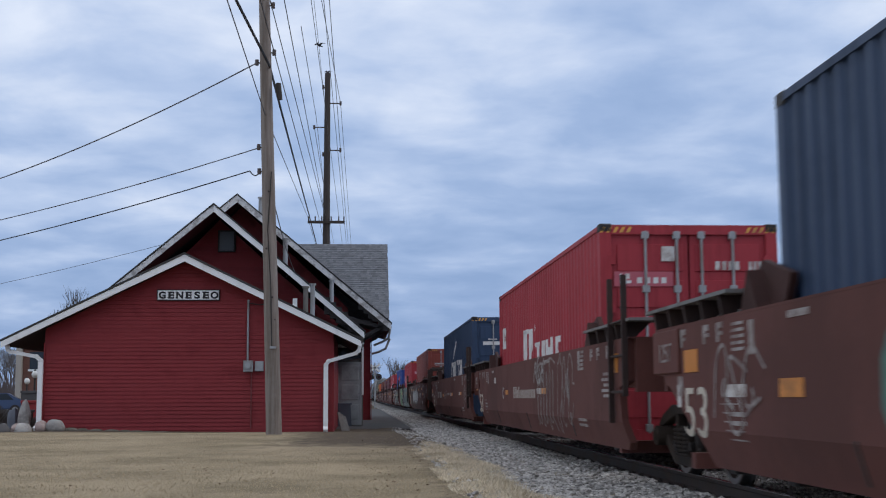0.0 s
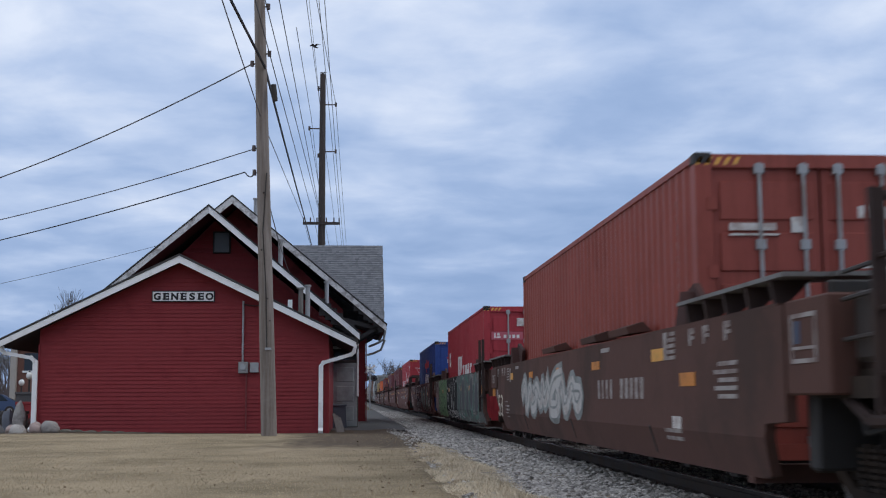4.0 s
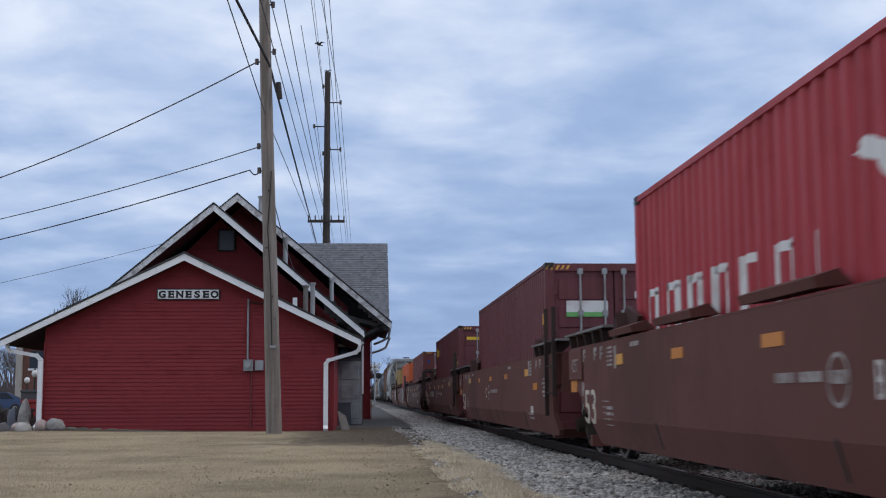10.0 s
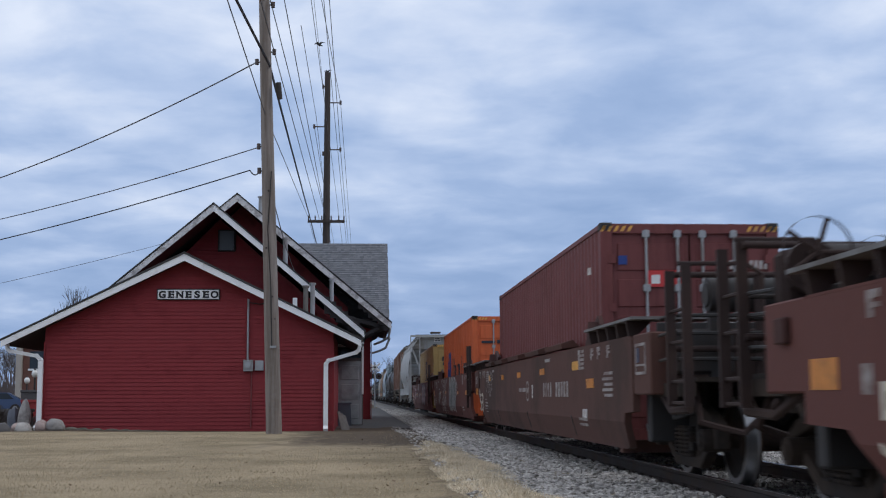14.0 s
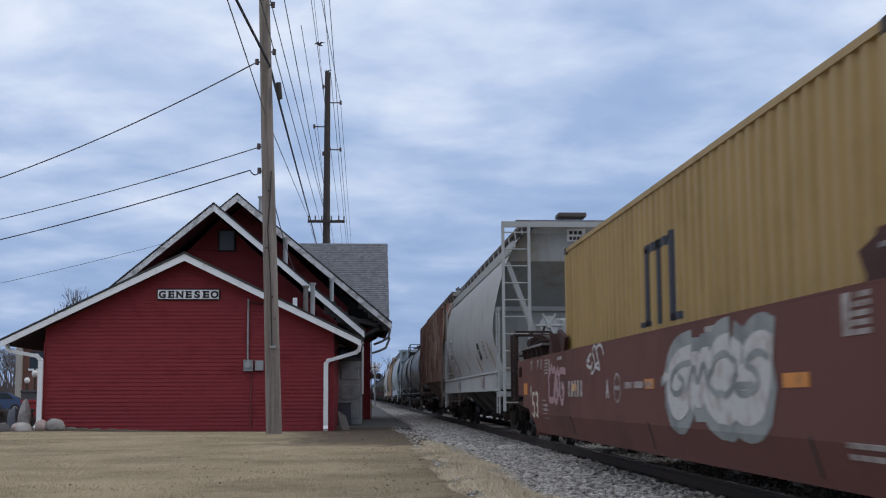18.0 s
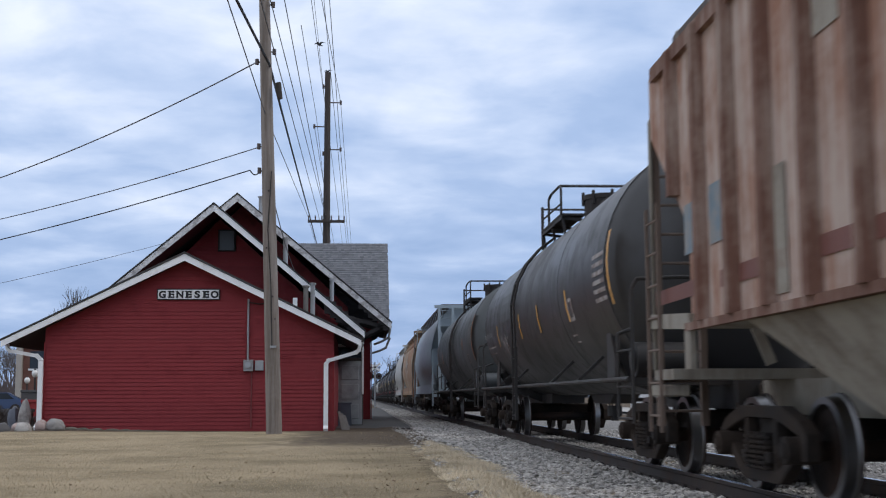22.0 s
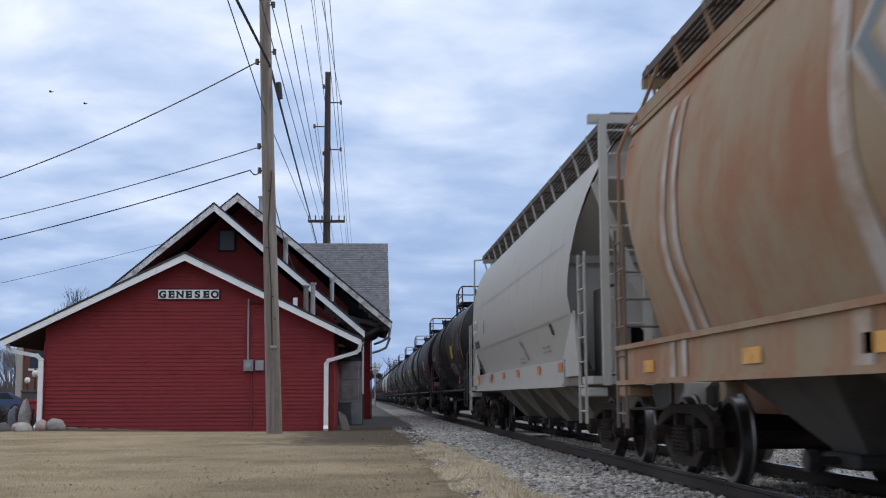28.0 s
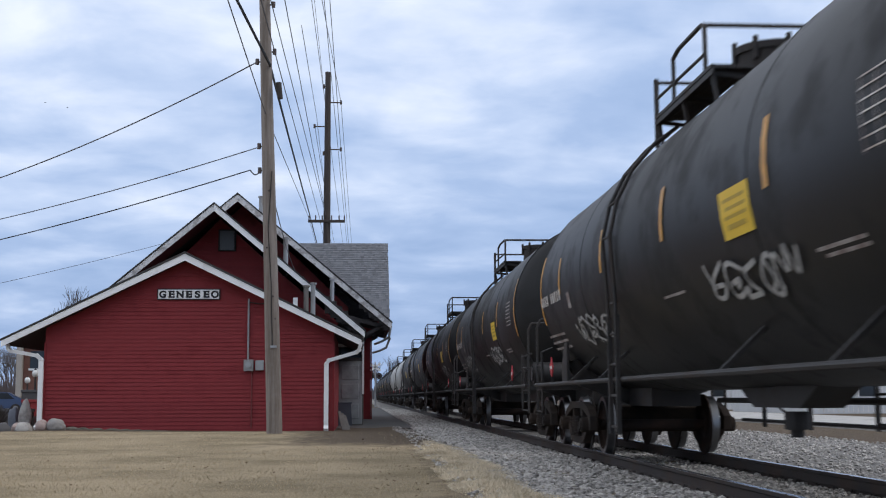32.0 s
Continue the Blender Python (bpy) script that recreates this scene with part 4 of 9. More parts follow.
def well_unit(center, spec):
    """One unit of an articulated container well car; front faces -y."""
    ob = thing("well_car", spec["label"], "rail car", "container well cars")
    mat = spec.get("mat", well_brown)
    side = -1.5
    front = [(-8.35, 0.25), (-8.56, 0.28), (-8.72, 0.66), (-9.15, 0.68), (-9.15, 1.48)] if spec.get("coupled_front") else [(-8.55, 0.25), (-8.72, 0.34), (-8.6, 0.6), (-8.5, 0.95), (-8.95, 1.02), (-8.95, 1.48)]
    outline = front + ([(9.15, 1.48), (9.15, 0.66), (8.44, 0.64), (7.92, 0.29), (7.8, 0.25)] if spec.get("coupled_rear") else [(9.05, 1.48), (9.05, 1.06), (8.75, 1.04), (7.6, 0.5), (7.35, 0.25)])
    for s in (-1, 1):
        bm = bmesh.new()
        prism(bm, outline, "x", min(s * 1.42, s * 1.5), max(s * 1.42, s * 1.5))
        part("side_plate", bm, mat, ob, "flat steel side of the well")
        bm = bmesh.new()
        box(bm, min(s * 1.36, s * 1.501), max(s * 1.36, s * 1.501), -9.05, 9.05, 1.481, 1.50)
        part("top_chord", bm, mat, ob)
        bm = bmesh.new()
        box(bm, min(s * 1.15, s * 1.31), max(s * 1.15, s * 1.31), -8.1, 7.3, 0.235, 0.31, 0.012)
        part("bottom_chord", bm, mat, ob)
        # flared guide fins over the ends of the container
        for e in (-1, 1):
            bm = bmesh.new()
            y = e * 6.32
            prism(bm, [(y - e * 0.52, 1.49), (y - e * 0.68, 1.74), (y - e * 0.06, 1.90), (y + e * 0.22, 1.70), (y + e * 0.40, 1.49)], "x", min(s * 1.25, s * 1.31), max(s * 1.25, s * 1.31))
            prism(bm, [(y - e * 0.30, 1.49), (y - e * 0.06, 1.82), (y + e * 0.14, 1.49)], "x", min(s * 1.31, s * 1.44), max(s * 1.31, s * 1.44))
            part("container_guide", bm, guide_rust, ob, "brown flared container guide")
            # walkway plate along the top of the end
            bm = bmesh.new()
            beam(bm, (s * 1.37, e * 6.5, 1.68), (s * 1.37, e * 9.3, 1.68), 0.34, 0.032)
            part("walkway", bm, plate_grey, ob, "grey grated end walkway")
            for k in range(5):
                bm = bmesh.new()
                yk = e * (6.75 + k * 0.56)
                prism(bm, [(s * 1.42, 1.49), (s * 1.50, 1.49), (s * 1.53, 1.664), (s * 1.24, 1.664)], "y", yk - 0.03, yk + 0.03)
                part("walkway_bracket", bm, shaded_brown, ob)
        for y, ln in spec.get("lids", ()):
            bm = bmesh.new()
            prism(bm, [(s * 1.52, 1.53), (s * 1.54, 1.60), (s * 1.36, 1.66), (s * 1.26, 1.56)], "y", y, y + ln)
            part("folded_guide", bm, mat, ob, "folded guide flap on the top chord")
        # short ribs on the lower side
        for y in (-5.2, -0.6, 4.1):
            bm = bmesh.new()
            box(bm, min(s * 1.5, s * 1.507), max(s * 1.5, s * 1.507), y - 0.02, y + 0.02, 0.31, 0.58)
            part("drain_slot", bm, steel_dark, ob)
    bm = bmesh.new()
    box(bm, -1.3, 1.3, -0.1, 0.1, 0.2, 0.26)
    beam_mesh = finish("floor_beam", bm, steel_dark)
    for k in range(-5, 6):
        part("floor_beam", beam_mesh, None, ob).location.y = k * 1.45
    for e in (-1, 1):
        for nm, hx, ya, yb, za, zb in (("well_cross_beam", 1.41, 8.0, 8.14, 0.2, 0.34), ("end_deck", 1.42, 8.16, 8.94, 0.95, 1.03), ("draft_sill", 0.35, 8.16, 9.6, 0.72, 0.945), ("end_plate", 1.42, 8.95, 9.045, 0.9, 1.5)):
            bm = bmesh.new()
            box(bm, -hx, hx, min(e * ya, e * yb), max(e * ya, e * yb), za, zb)
            part(nm, bm, mat, ob)
        bm = bmesh.new()
        beam(bm, (-1.19, e * 9.1, 1.68), (1.19, e * 9.1, 1.68), 0.5, 0.032)
        part("crossover_walkway", bm, plate_grey, ob, "grey grated walkway across the end")
        bm = bmesh.new()
        box(bm, -1.12, 1.12, min(e * 9.05, e * 9.55), max(e * 9.05, e * 9.55), 0.9, 1.55, 0.02)
        part("end_box", bm, shaded_brown, ob)
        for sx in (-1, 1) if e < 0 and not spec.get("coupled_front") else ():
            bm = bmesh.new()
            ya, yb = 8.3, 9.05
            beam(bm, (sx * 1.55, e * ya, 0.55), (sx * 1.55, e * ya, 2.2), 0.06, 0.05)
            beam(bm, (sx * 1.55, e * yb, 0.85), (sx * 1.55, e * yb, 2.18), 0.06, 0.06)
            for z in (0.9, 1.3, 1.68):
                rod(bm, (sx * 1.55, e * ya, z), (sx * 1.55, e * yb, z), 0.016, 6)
            part("end_ladder", bm, shaded_brown, ob, "brown steel corner ladder")
    for e, is_end in ((-1, spec.get("coupled_front")), (1, spec.get("coupled_rear"))):
        for s in (-1, 1) if is_end else ():
            bm = bmesh.new()
            box(bm, min(s * 1.3, s * 1.49), max(s * 1.3, s * 1.49), min(e * 9.16, e * 9.95), max(e * 9.16, e * 9.95), 0.86, 1.5, 0.015)
            cab = part("end_cabinet", bm, mat, ob, "boxed end post of the car side")
            bm = bmesh.new()
            if e < 0:
                for ya, yb, za, zb in ((9.28, 9.74, 1.37, 1.40), (9.28, 9.74, 1.07, 1.10), (9.28, 9.31, 1.10, 1.37), (9.71, 9.74, 1.10, 1.37), (9.31, 9.71, 1.16, 1.18)):
                    box(bm, min(s * 1.49, s * 1.497), max(s * 1.49, s * 1.497), -yb, -ya, za, zb)
                part("card_holder", bm, grey_mark, cab, "pale framed waybill holder")
                bm = bmesh.new()
                box(bm, min(s * 1.49, s * 1.494), max(s * 1.49, s * 1.494), -9.44, -9.34, 1.2, 1.35)
                part("card", bm, emblem_navy, cab, "dark blue card in the holder")
            else:
                box(bm, min(s * 1.49, s * 1.54), max(s * 1.49, s * 1.54), 9.4, 9.62, 1.2, 1.38, 0.01)
                part("valve_cover", bm, guide_rust, cab)
    if spec.get("coupled_front"):
        add_end_gear(ob, -1, mat)
    if spec.get("coupled_rear"):
        add_end_gear(ob, 1, mat)
    # trucks: each unit carries the one under its front end; coupled rears carry their own
    add_truck(ob, -9.65)
    if spec.get("coupled_rear"):
        add_truck(ob, 9.65)
    stencil = grey_mark
    small = [r for y in (-7.95, -7.35, -6.9) for r in ((y, 1.40, 0.17, 0.05), (y + 0.1, 1.30, 0.07, 0.1), (y, 1.35, 0.10, 0.03))] + [r for y in (7.9, 7.15, 6.75) for r in ((y, 1.40, 0.17, 0.05), (y + 0.1, 1.29, 0.07, 0.11), (y, 1.345, 0.1, 0.03))] + [(-6.25, 1.2 + 0.055 * k, 0.34 - 0.03 * k, 0.035) for k in range(5)] + [(-5.95, 1.2, 0.13, 0.26)] + \
        [(-8.1, 0.84 + 0.065 * k, 0.5 + 0.12 * (k % 2), 0.035) for k in range(5)] + [(6.2, 1.2 + 0.05 * k, 0.3, 0.025) for k in range(5)] + [(5.95, 1.16, 0.12, 0.26), (8.04, 0.85, 0.15, 0.18)] + [(6.2 + 0.05 * k, 0.5 + 0.07 * k, 0.45, 0.012) for k in range(5)] + \
        ([(-0.85, 0.93, 0.35, 0.07), (-0.4, 0.93, 0.4, 0.07), (0.1, 0.93, 0.4, 0.07)] if spec.get("emblem", True) else []) + [(4.8, 1.38, 0.4, 0.05), (-3.3, 1.38, 0.5, 0.05), (-6.4, 0.46, 0.6, 0.035), (-6.4, 0.53, 0.6, 0.035), (6.2, 0.62, 0.4, 0.035), (6.2, 0.69, 0.4, 0.035)]
    if spec.get("number", True):
        ny = spec.get("number_y", 3.15)
        small += [(ny + k * 0.24, 0.84, 0.14, 0.22) for k in range(5)] + [(ny + 1.55 + k * 0.24, 0.84, 0.10, 0.22) for k in range(4)]
    tagged(side_marks("stencil", ob, side, small, stencil, "small white stencilled data marks"), kind="stuff")
    for y, z, ln, ht, m in spec.get("reflectors", ((-5.8, 1.2, 0.48, 0.13, orange_mark), (-2.35, 1.15, 0.46, 0.12, orange_mark), (-0.14, 1.15, 0.46, 0.12, orange_mark), (2.4, 1.15, 0.4, 0.12, orange_mark), (5.6, 1.15, 0.4, 0.12, yellow_mark), (8.56, 0.88, 0.46, 0.2, orange_mark), (-1.67, 0.9, 0.4, 0.1, white_mark), (-8.45, 1.12, 0.3, 0.22, orange_mark))):
        side_marks("reflector", ob, side, [(y, z, ln, ht)], m, "reflective patch")
    # round emblem ring
    if spec.get("emblem", True):
        bm = bmesh.new()
        ey = spec.get("emblem_y", 0.88)
        ring = [(ey + 0.17 * math.cos(a), 0.94 + 0.16 * math.sin(a)) for a in (i * math.pi / 10 for i in range(21))]
        ribbon(bm, ring, 0.03, side - 0.004)
        ribbon(bm, [(ey - 0.13, 0.94), (ey + 0.12, 0.94)], 0.05, side - 0.004)
        part("round_emblem", bm, stencil, ob)
    # heavy numerals near the rear end
    lettering("size_numeral", "53", 0.62, cream_mark, ob, Matrix.Translation((side - 0.004, 7.6, 0.5)) @ ON_SIDE, squeeze=1.34)
    if not spec.get("coupled_rear"):
        bm = bmesh.new()
        box(bm, side - 0.03, side, 8.08, 9.04, 1.06, 1.47, 0.01)
        plate = part("capacity_plate", bm, mat, ob)
        lettering("capacity_letters", "125T", 0.25, grey_mark, plate, Matrix.Translation((side - 0.033, 8.56, 1.17)) @ ON_SIDE, squeeze=0.95)
    if spec.get("letter"):
        lettering("unit_letter", spec["letter"], 0.33, white_mark, ob, Matrix.Translation((side - 0.004, spec.get("letter_y", 1.45), 0.82)) @ ON_SIDE, squeeze=0.8)
    for art in spec.get("art", ()):
        art(ob, side)
    for child in ob.children:
        if child.name.split(".")[0] in FOLDED:
            fold_side(child.data)
    movers.append((ob, center))
    return ob


FOLDED = {"side_plate", "drain_slot", "stencil", "reflector", "round_emblem", "size_numeral", "company_marks", "unit_letter", "graffiti_ground", "graffiti_outline",
          "graffiti_fill", "graffiti_shine", "graffiti_tag", "graffiti_patch", "graffiti_stroke"}


def fold_side(me, crease=0.56, slope=0.3):
    """Bends what lies on a well's side inwards below the crease line."""
    bm = bmesh.new()
    bm.from_mesh(me)
    bmesh.ops.bisect_plane(bm, geom=bm.verts[:] + bm.edges[:] + bm.faces[:], plane_co=(0, 0, crease), plane_no=(0, 0, 1))
    for v in bm.verts:
        if v.co.z < crease:
            v.co.x -= math.copysign((crease - v.co.z) * slope, v.co.x)
    bm.to_mesh(me)
    bm.free()


def add_end_gear(ob, e, mat):
    """A coupled end: platform, tall railings, brake wheel and coupler."""
    for nm, xa, xb, za, zb in (("end_deck", -1.28, 1.28, 0.98, 1.02), ("draft_sill", -0.4, 0.4, 0.68, 0.975), ("deck_beam", -1.36, -1.28, 0.84, 0.975), ("deck_beam", 1.28, 1.36, 0.84, 0.975)):
        bm = bmesh.new()
        box(bm, xa, xb, min(e * 9.42, e * 10.9), max(e * 9.42, e * 10.9), za, zb)
        part(nm, bm, steel_truck, ob)
    for s in (-1, 1):
        bm = bmesh.new()
        pa, pb = (10.62, 11.22) if e < 0 else (10.6, 11.12)
        for y in (pa, pb):
            beam(bm, (s * 1.44, e * y, 0.75), (s * 1.44, e * y, 2.05), 0.09, 0.05)
        for z in (0.78, 0.98, 1.35, 1.65):
            rod(bm, (s * 1.44, e * pa, z), (s * 1.44, e * pb, z), 0.018, 6)
        part("step_ladder", bm, shaded_brown, ob, "dark steel corner ladder")
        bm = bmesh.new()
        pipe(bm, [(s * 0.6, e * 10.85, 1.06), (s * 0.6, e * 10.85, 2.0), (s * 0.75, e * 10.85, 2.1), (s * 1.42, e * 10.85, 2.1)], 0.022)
        part("grab_rail", bm, shaded_brown, ob)
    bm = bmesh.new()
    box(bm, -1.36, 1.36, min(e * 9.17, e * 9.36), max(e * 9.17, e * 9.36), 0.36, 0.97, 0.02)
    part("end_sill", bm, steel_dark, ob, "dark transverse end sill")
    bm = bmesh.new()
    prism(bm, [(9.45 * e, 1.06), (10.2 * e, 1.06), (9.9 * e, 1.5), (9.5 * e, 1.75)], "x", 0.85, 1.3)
    part("valve_bracket", bm, shaded_brown, ob, "dark valve bracket")
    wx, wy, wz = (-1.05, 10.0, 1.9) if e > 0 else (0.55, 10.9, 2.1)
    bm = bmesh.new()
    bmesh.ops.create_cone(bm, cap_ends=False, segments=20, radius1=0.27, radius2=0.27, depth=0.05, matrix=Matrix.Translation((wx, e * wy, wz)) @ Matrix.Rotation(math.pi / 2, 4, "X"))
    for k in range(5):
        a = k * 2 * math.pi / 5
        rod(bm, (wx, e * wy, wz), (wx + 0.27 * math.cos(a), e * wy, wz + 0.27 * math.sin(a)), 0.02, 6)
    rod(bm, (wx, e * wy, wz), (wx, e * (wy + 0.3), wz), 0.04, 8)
    part("brake_wheel", bm, shaded_brown, ob, "hand brake wheel")
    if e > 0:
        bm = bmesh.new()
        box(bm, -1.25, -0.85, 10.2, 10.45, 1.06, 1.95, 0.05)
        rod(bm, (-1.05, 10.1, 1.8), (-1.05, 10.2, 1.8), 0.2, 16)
        part("brake_stand", bm, shaded_brown, ob, "tall dark hand brake housing")
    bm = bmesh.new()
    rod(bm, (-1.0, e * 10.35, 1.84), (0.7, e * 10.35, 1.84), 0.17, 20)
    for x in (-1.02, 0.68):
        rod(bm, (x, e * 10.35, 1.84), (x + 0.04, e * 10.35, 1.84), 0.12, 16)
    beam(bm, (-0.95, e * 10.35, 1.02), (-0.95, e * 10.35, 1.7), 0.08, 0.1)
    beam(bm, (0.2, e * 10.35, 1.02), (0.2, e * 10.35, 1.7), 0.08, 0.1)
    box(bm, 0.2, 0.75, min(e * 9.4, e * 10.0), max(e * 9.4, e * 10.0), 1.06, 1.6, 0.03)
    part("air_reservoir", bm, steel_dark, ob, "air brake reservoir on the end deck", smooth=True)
    # added plate that stands in for the dark mass behind the gear
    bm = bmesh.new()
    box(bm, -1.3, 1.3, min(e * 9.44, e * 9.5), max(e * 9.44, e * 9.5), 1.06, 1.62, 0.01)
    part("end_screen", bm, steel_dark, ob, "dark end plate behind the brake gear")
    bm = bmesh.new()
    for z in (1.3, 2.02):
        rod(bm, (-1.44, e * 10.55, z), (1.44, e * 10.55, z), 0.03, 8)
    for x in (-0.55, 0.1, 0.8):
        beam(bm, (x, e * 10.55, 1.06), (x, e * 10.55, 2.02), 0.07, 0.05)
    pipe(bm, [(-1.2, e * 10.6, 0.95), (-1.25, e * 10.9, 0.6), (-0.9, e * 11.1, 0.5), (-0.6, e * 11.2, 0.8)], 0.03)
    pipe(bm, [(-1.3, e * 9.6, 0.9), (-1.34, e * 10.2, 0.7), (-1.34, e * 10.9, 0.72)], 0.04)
    part("end_railing", bm, shaded_brown, ob, "dark end railing with brake hoses")
    # brake rods, hanging hoses and lever links between deck and truck
    bm = bmesh.new()
    rnd = random.Random(17 + e)
    for k in range(7):
        x, y = -1.2 + k * 0.28, e * (9.7 + 0.2 * (k % 5))
        pipe(bm, [(x, y, 1.0), (x + rnd.uniform(-0.1, 0.1), y + e * 0.15, rnd.uniform(0.5, 0.75)), (x + 0.18, y + e * 0.35, rnd.uniform(0.55, 0.9))], rnd.uniform(0.016, 0.03), 6)
    for z in (1.2, 1.45, 1.62):
        rod(bm, (-1.4, e * 9.98, z), (-1.4, e * 10.6, z + 0.02), 0.016, 6)
        rod(bm, (-1.38, e * 10.62, z), (-0.5, e * 10.62, z), 0.02, 6)
    part("brake_linkage", bm, steel_dark, ob, "dark tangle of brake rods and hoses")
    bm = bmesh.new()
    box(bm, -1.34, -0.75, min(e * 9.98, e * 10.4), max(e * 9.98, e * 10.4), 1.06, 1.5, 0.03)
    part("valve_body", bm, steel_dark, ob, "cast brake valve body")
    coupler(ob, e * 11.0, e)


CORR_N, CORR_L = 44, 12.19 - 0.32
CORR = CORR_L / CORR_N


def corrugation():
    pts = []
    for k in range(CORR_N):
        y = -CORR_L / 2 + k * CORR
        pts += [(y, 0.0), (y + CORR * 0.28, 0.0), (y + CORR * 0.5, 0.036), (y + CORR * 0.78, 0.036)]
    return pts + [(CORR_L / 2, 0.0)]


CORR_PTS = corrugation()


def spans(poly, y):
    """Heights between which the polygon covers the column y."""
    zs = []
    for (a, za), (b, zb) in zip(poly, poly[1:] + poly[:1]):
        if (a <= y) != (b <= y):
            zs.append(za + (zb - za) * (y - a) / (b - a))
    zs.sort()
    return list(zip(zs[::2], zs[1::2]))


def side_shapes(name, parent, hw, polys, mat, label=""):
    """Shapes painted onto the corrugated side that faces -x, following its folds."""
    bm = bmesh.new()
    cy = np.array([q[0] for q in CORR_PTS])
    cd = np.array([q[1] for q in CORR_PTS])
    for poly in polys:
        lo, hi = min(q[0] for q in poly), max(q[0] for q in poly)
        cols = sorted({lo + 1e-4, hi - 1e-4, *[q[0] + 1e-5 for q in poly if lo < q[0] < hi], *[y for y in cy if lo < y < hi]})
        for a, b in zip(cols, cols[1:]):
            if b - a < 1e-3:
                continue
            sa, sb = spans(poly, a + 1e-5), spans(poly, b - 1e-5)
            if len(sa) != len(sb):
                sa = sb = spans(poly, (a + b) / 2)
            xa, xb = (-(hw - 0.01 - float(np.interp(y, cy, cd))) - 0.004 for y in (a, b))
            for (a0, a1), (b0, b1) in zip(sa, sb):
                bm.faces.new([bm.verts.new(q) for q in ((xa, a, a0), (xb, b, b0), (xb, b, b1), (xa, a, a1))])
    bmesh.ops.remove_doubles(bm, verts=bm.verts, dist=0.002)
    return part(name, bm, mat, parent, label)


def container(center, spec):
    """A 12.2 m high-cube box with corrugated sides and a door end facing -y."""
    ob = thing("shipping_container", spec["label"], "container", "containers on the train")
    L, W, Z0, H = 12.19, 2.438, 0.265, spec.get("h", 2.896)
    mat = spec["mat"]
    z1, hl, hw = Z0 + H, L / 2, W / 2
    # corrugated sides
    for s in (-1, 1):
        pts = CORR_PTS
        bm = bmesh.new()
        loft(bm, [[(s * (hw - 0.01 - d), y, Z0 + 0.14) for y, d in pts], [(s * (hw - 0.01 - d), y, z1 - 0.07) for y, d in pts]], caps=False, closed=False)
        part("side_panel", bm, mat, ob, "corrugated steel side")
        bm = bmesh.new()
        box(bm, min(s * (hw - 0.06), s * hw), max(s * (hw - 0.06), s * hw), -hl + 0.16, hl - 0.16, z1 - 0.075, z1 - 0.012)
        part("top_rail", bm, mat, ob)
        bm = bmesh.new()
        box(bm, min(s * (hw - 0.06), s * hw), max(s * (hw - 0.06), s * hw), -hl + 0.16, hl - 0.16, Z0, Z0 + 0.16)
        part("bottom_rail", bm, mat, ob)
    bm = bmesh.new()
    box(bm, -hw + 0.03, hw - 0.03, -hl + 0.1, hl - 0.1, z1 - 0.05, z1 - 0.015)
    part("roof", bm, mat, ob)
    post_mat = spec.get("post", mat)
    for sx in (-1, 1):
        for sy in (-1, 1):
            bm = bmesh.new()
            box(bm, min(sx * (hw - 0.16), sx * hw), max(sx * (hw - 0.16), sx * hw), min(sy * (hl - 0.16), sy * hl), max(sy * (hl - 0.16), sy * hl), Z0, z1, 0.008)
            part("corner_post", bm, post_mat, ob)
            for z in (Z0 - 0.004, z1 - 0.112):
                bm = bmesh.new()
                box(bm, min(sx * (hw - 0.165), sx * (hw + 0.004)), max(sx * (hw - 0.165), sx * (hw + 0.004)), min(sy * (hl - 0.18), sy * (hl + 0.004)), max(sy * (hl - 0.18), sy * (hl + 0.004)), z, z + 0.118, 0.012)
                part("corner_casting", bm, steel_dark, ob)
    # far end wall
    bm = bmesh.new()
    box(bm, -hw + 0.15, hw - 0.15, hl - 0.06, hl - 0.02, Z0, z1 - 0.03)
    part("end_wall", bm, mat, ob)
    # header, sill, two doors
    bm = bmesh.new()
    box(bm, -hw + 0.16, hw - 0.16, -hl, -hl + 0.12, z1 - 0.14, z1 - 0.01)
    part("door_header", bm, mat, ob)
    bm = bmesh.new()
    box(bm, -hw + 0.16, hw - 0.16, -hl, -hl + 0.12, Z0, Z0 + 0.15)
    part("door_sill", bm, mat, ob)
    for s in (-1, 1):
        bm = bmesh.new()
        xa, xb = min(s * 0.012, s * (hw - 0.165)), max(s * 0.012, s * (hw - 0.165))
        box(bm, xa, xb, -hl + 0.045, -hl + 0.08, Z0 + 0.15, z1 - 0.14)
        d = part("door", bm, mat, ob, "ribbed steel cargo door")
        for k in range(5):
            zc = Z0 + 0.3 + k * (H - 0.45) / 5
            bm = bmesh.new()
            box(bm, xa + 0.07, xb - 0.07, -hl + 0.028, -hl + 0.044, zc, zc + (H - 0.45) / 5 - 0.12, 0.008)
            part("door_rib", bm, mat, d)
        bm = bmesh.new()
        for x in (s * 0.17, s * 0.60):
            rod(bm, (x, -hl + 0.005, Z0 + 0.1), (x, -hl + 0.005, z1 - 0.09), 0.02, 8)
            for z in (Z0 + 0.12, z1 - 0.2, Z0 + H * 0.36, Z0 + H * 0.68):
                box(bm, x - 0.05, x + 0.05, -hl - 0.012, -hl + 0.04, z, z + 0.1, 0.008)
            box(bm, min(x, x + s * 0.34), max(x, x + s * 0.34), -hl - 0.02, -hl - 0.004, Z0 + H * 0.4, Z0 + H * 0.4 + 0.03)
        part("lock_rod", bm, galvanised, d, "galvanised lock rods and handles")
        bm = bmesh.new()
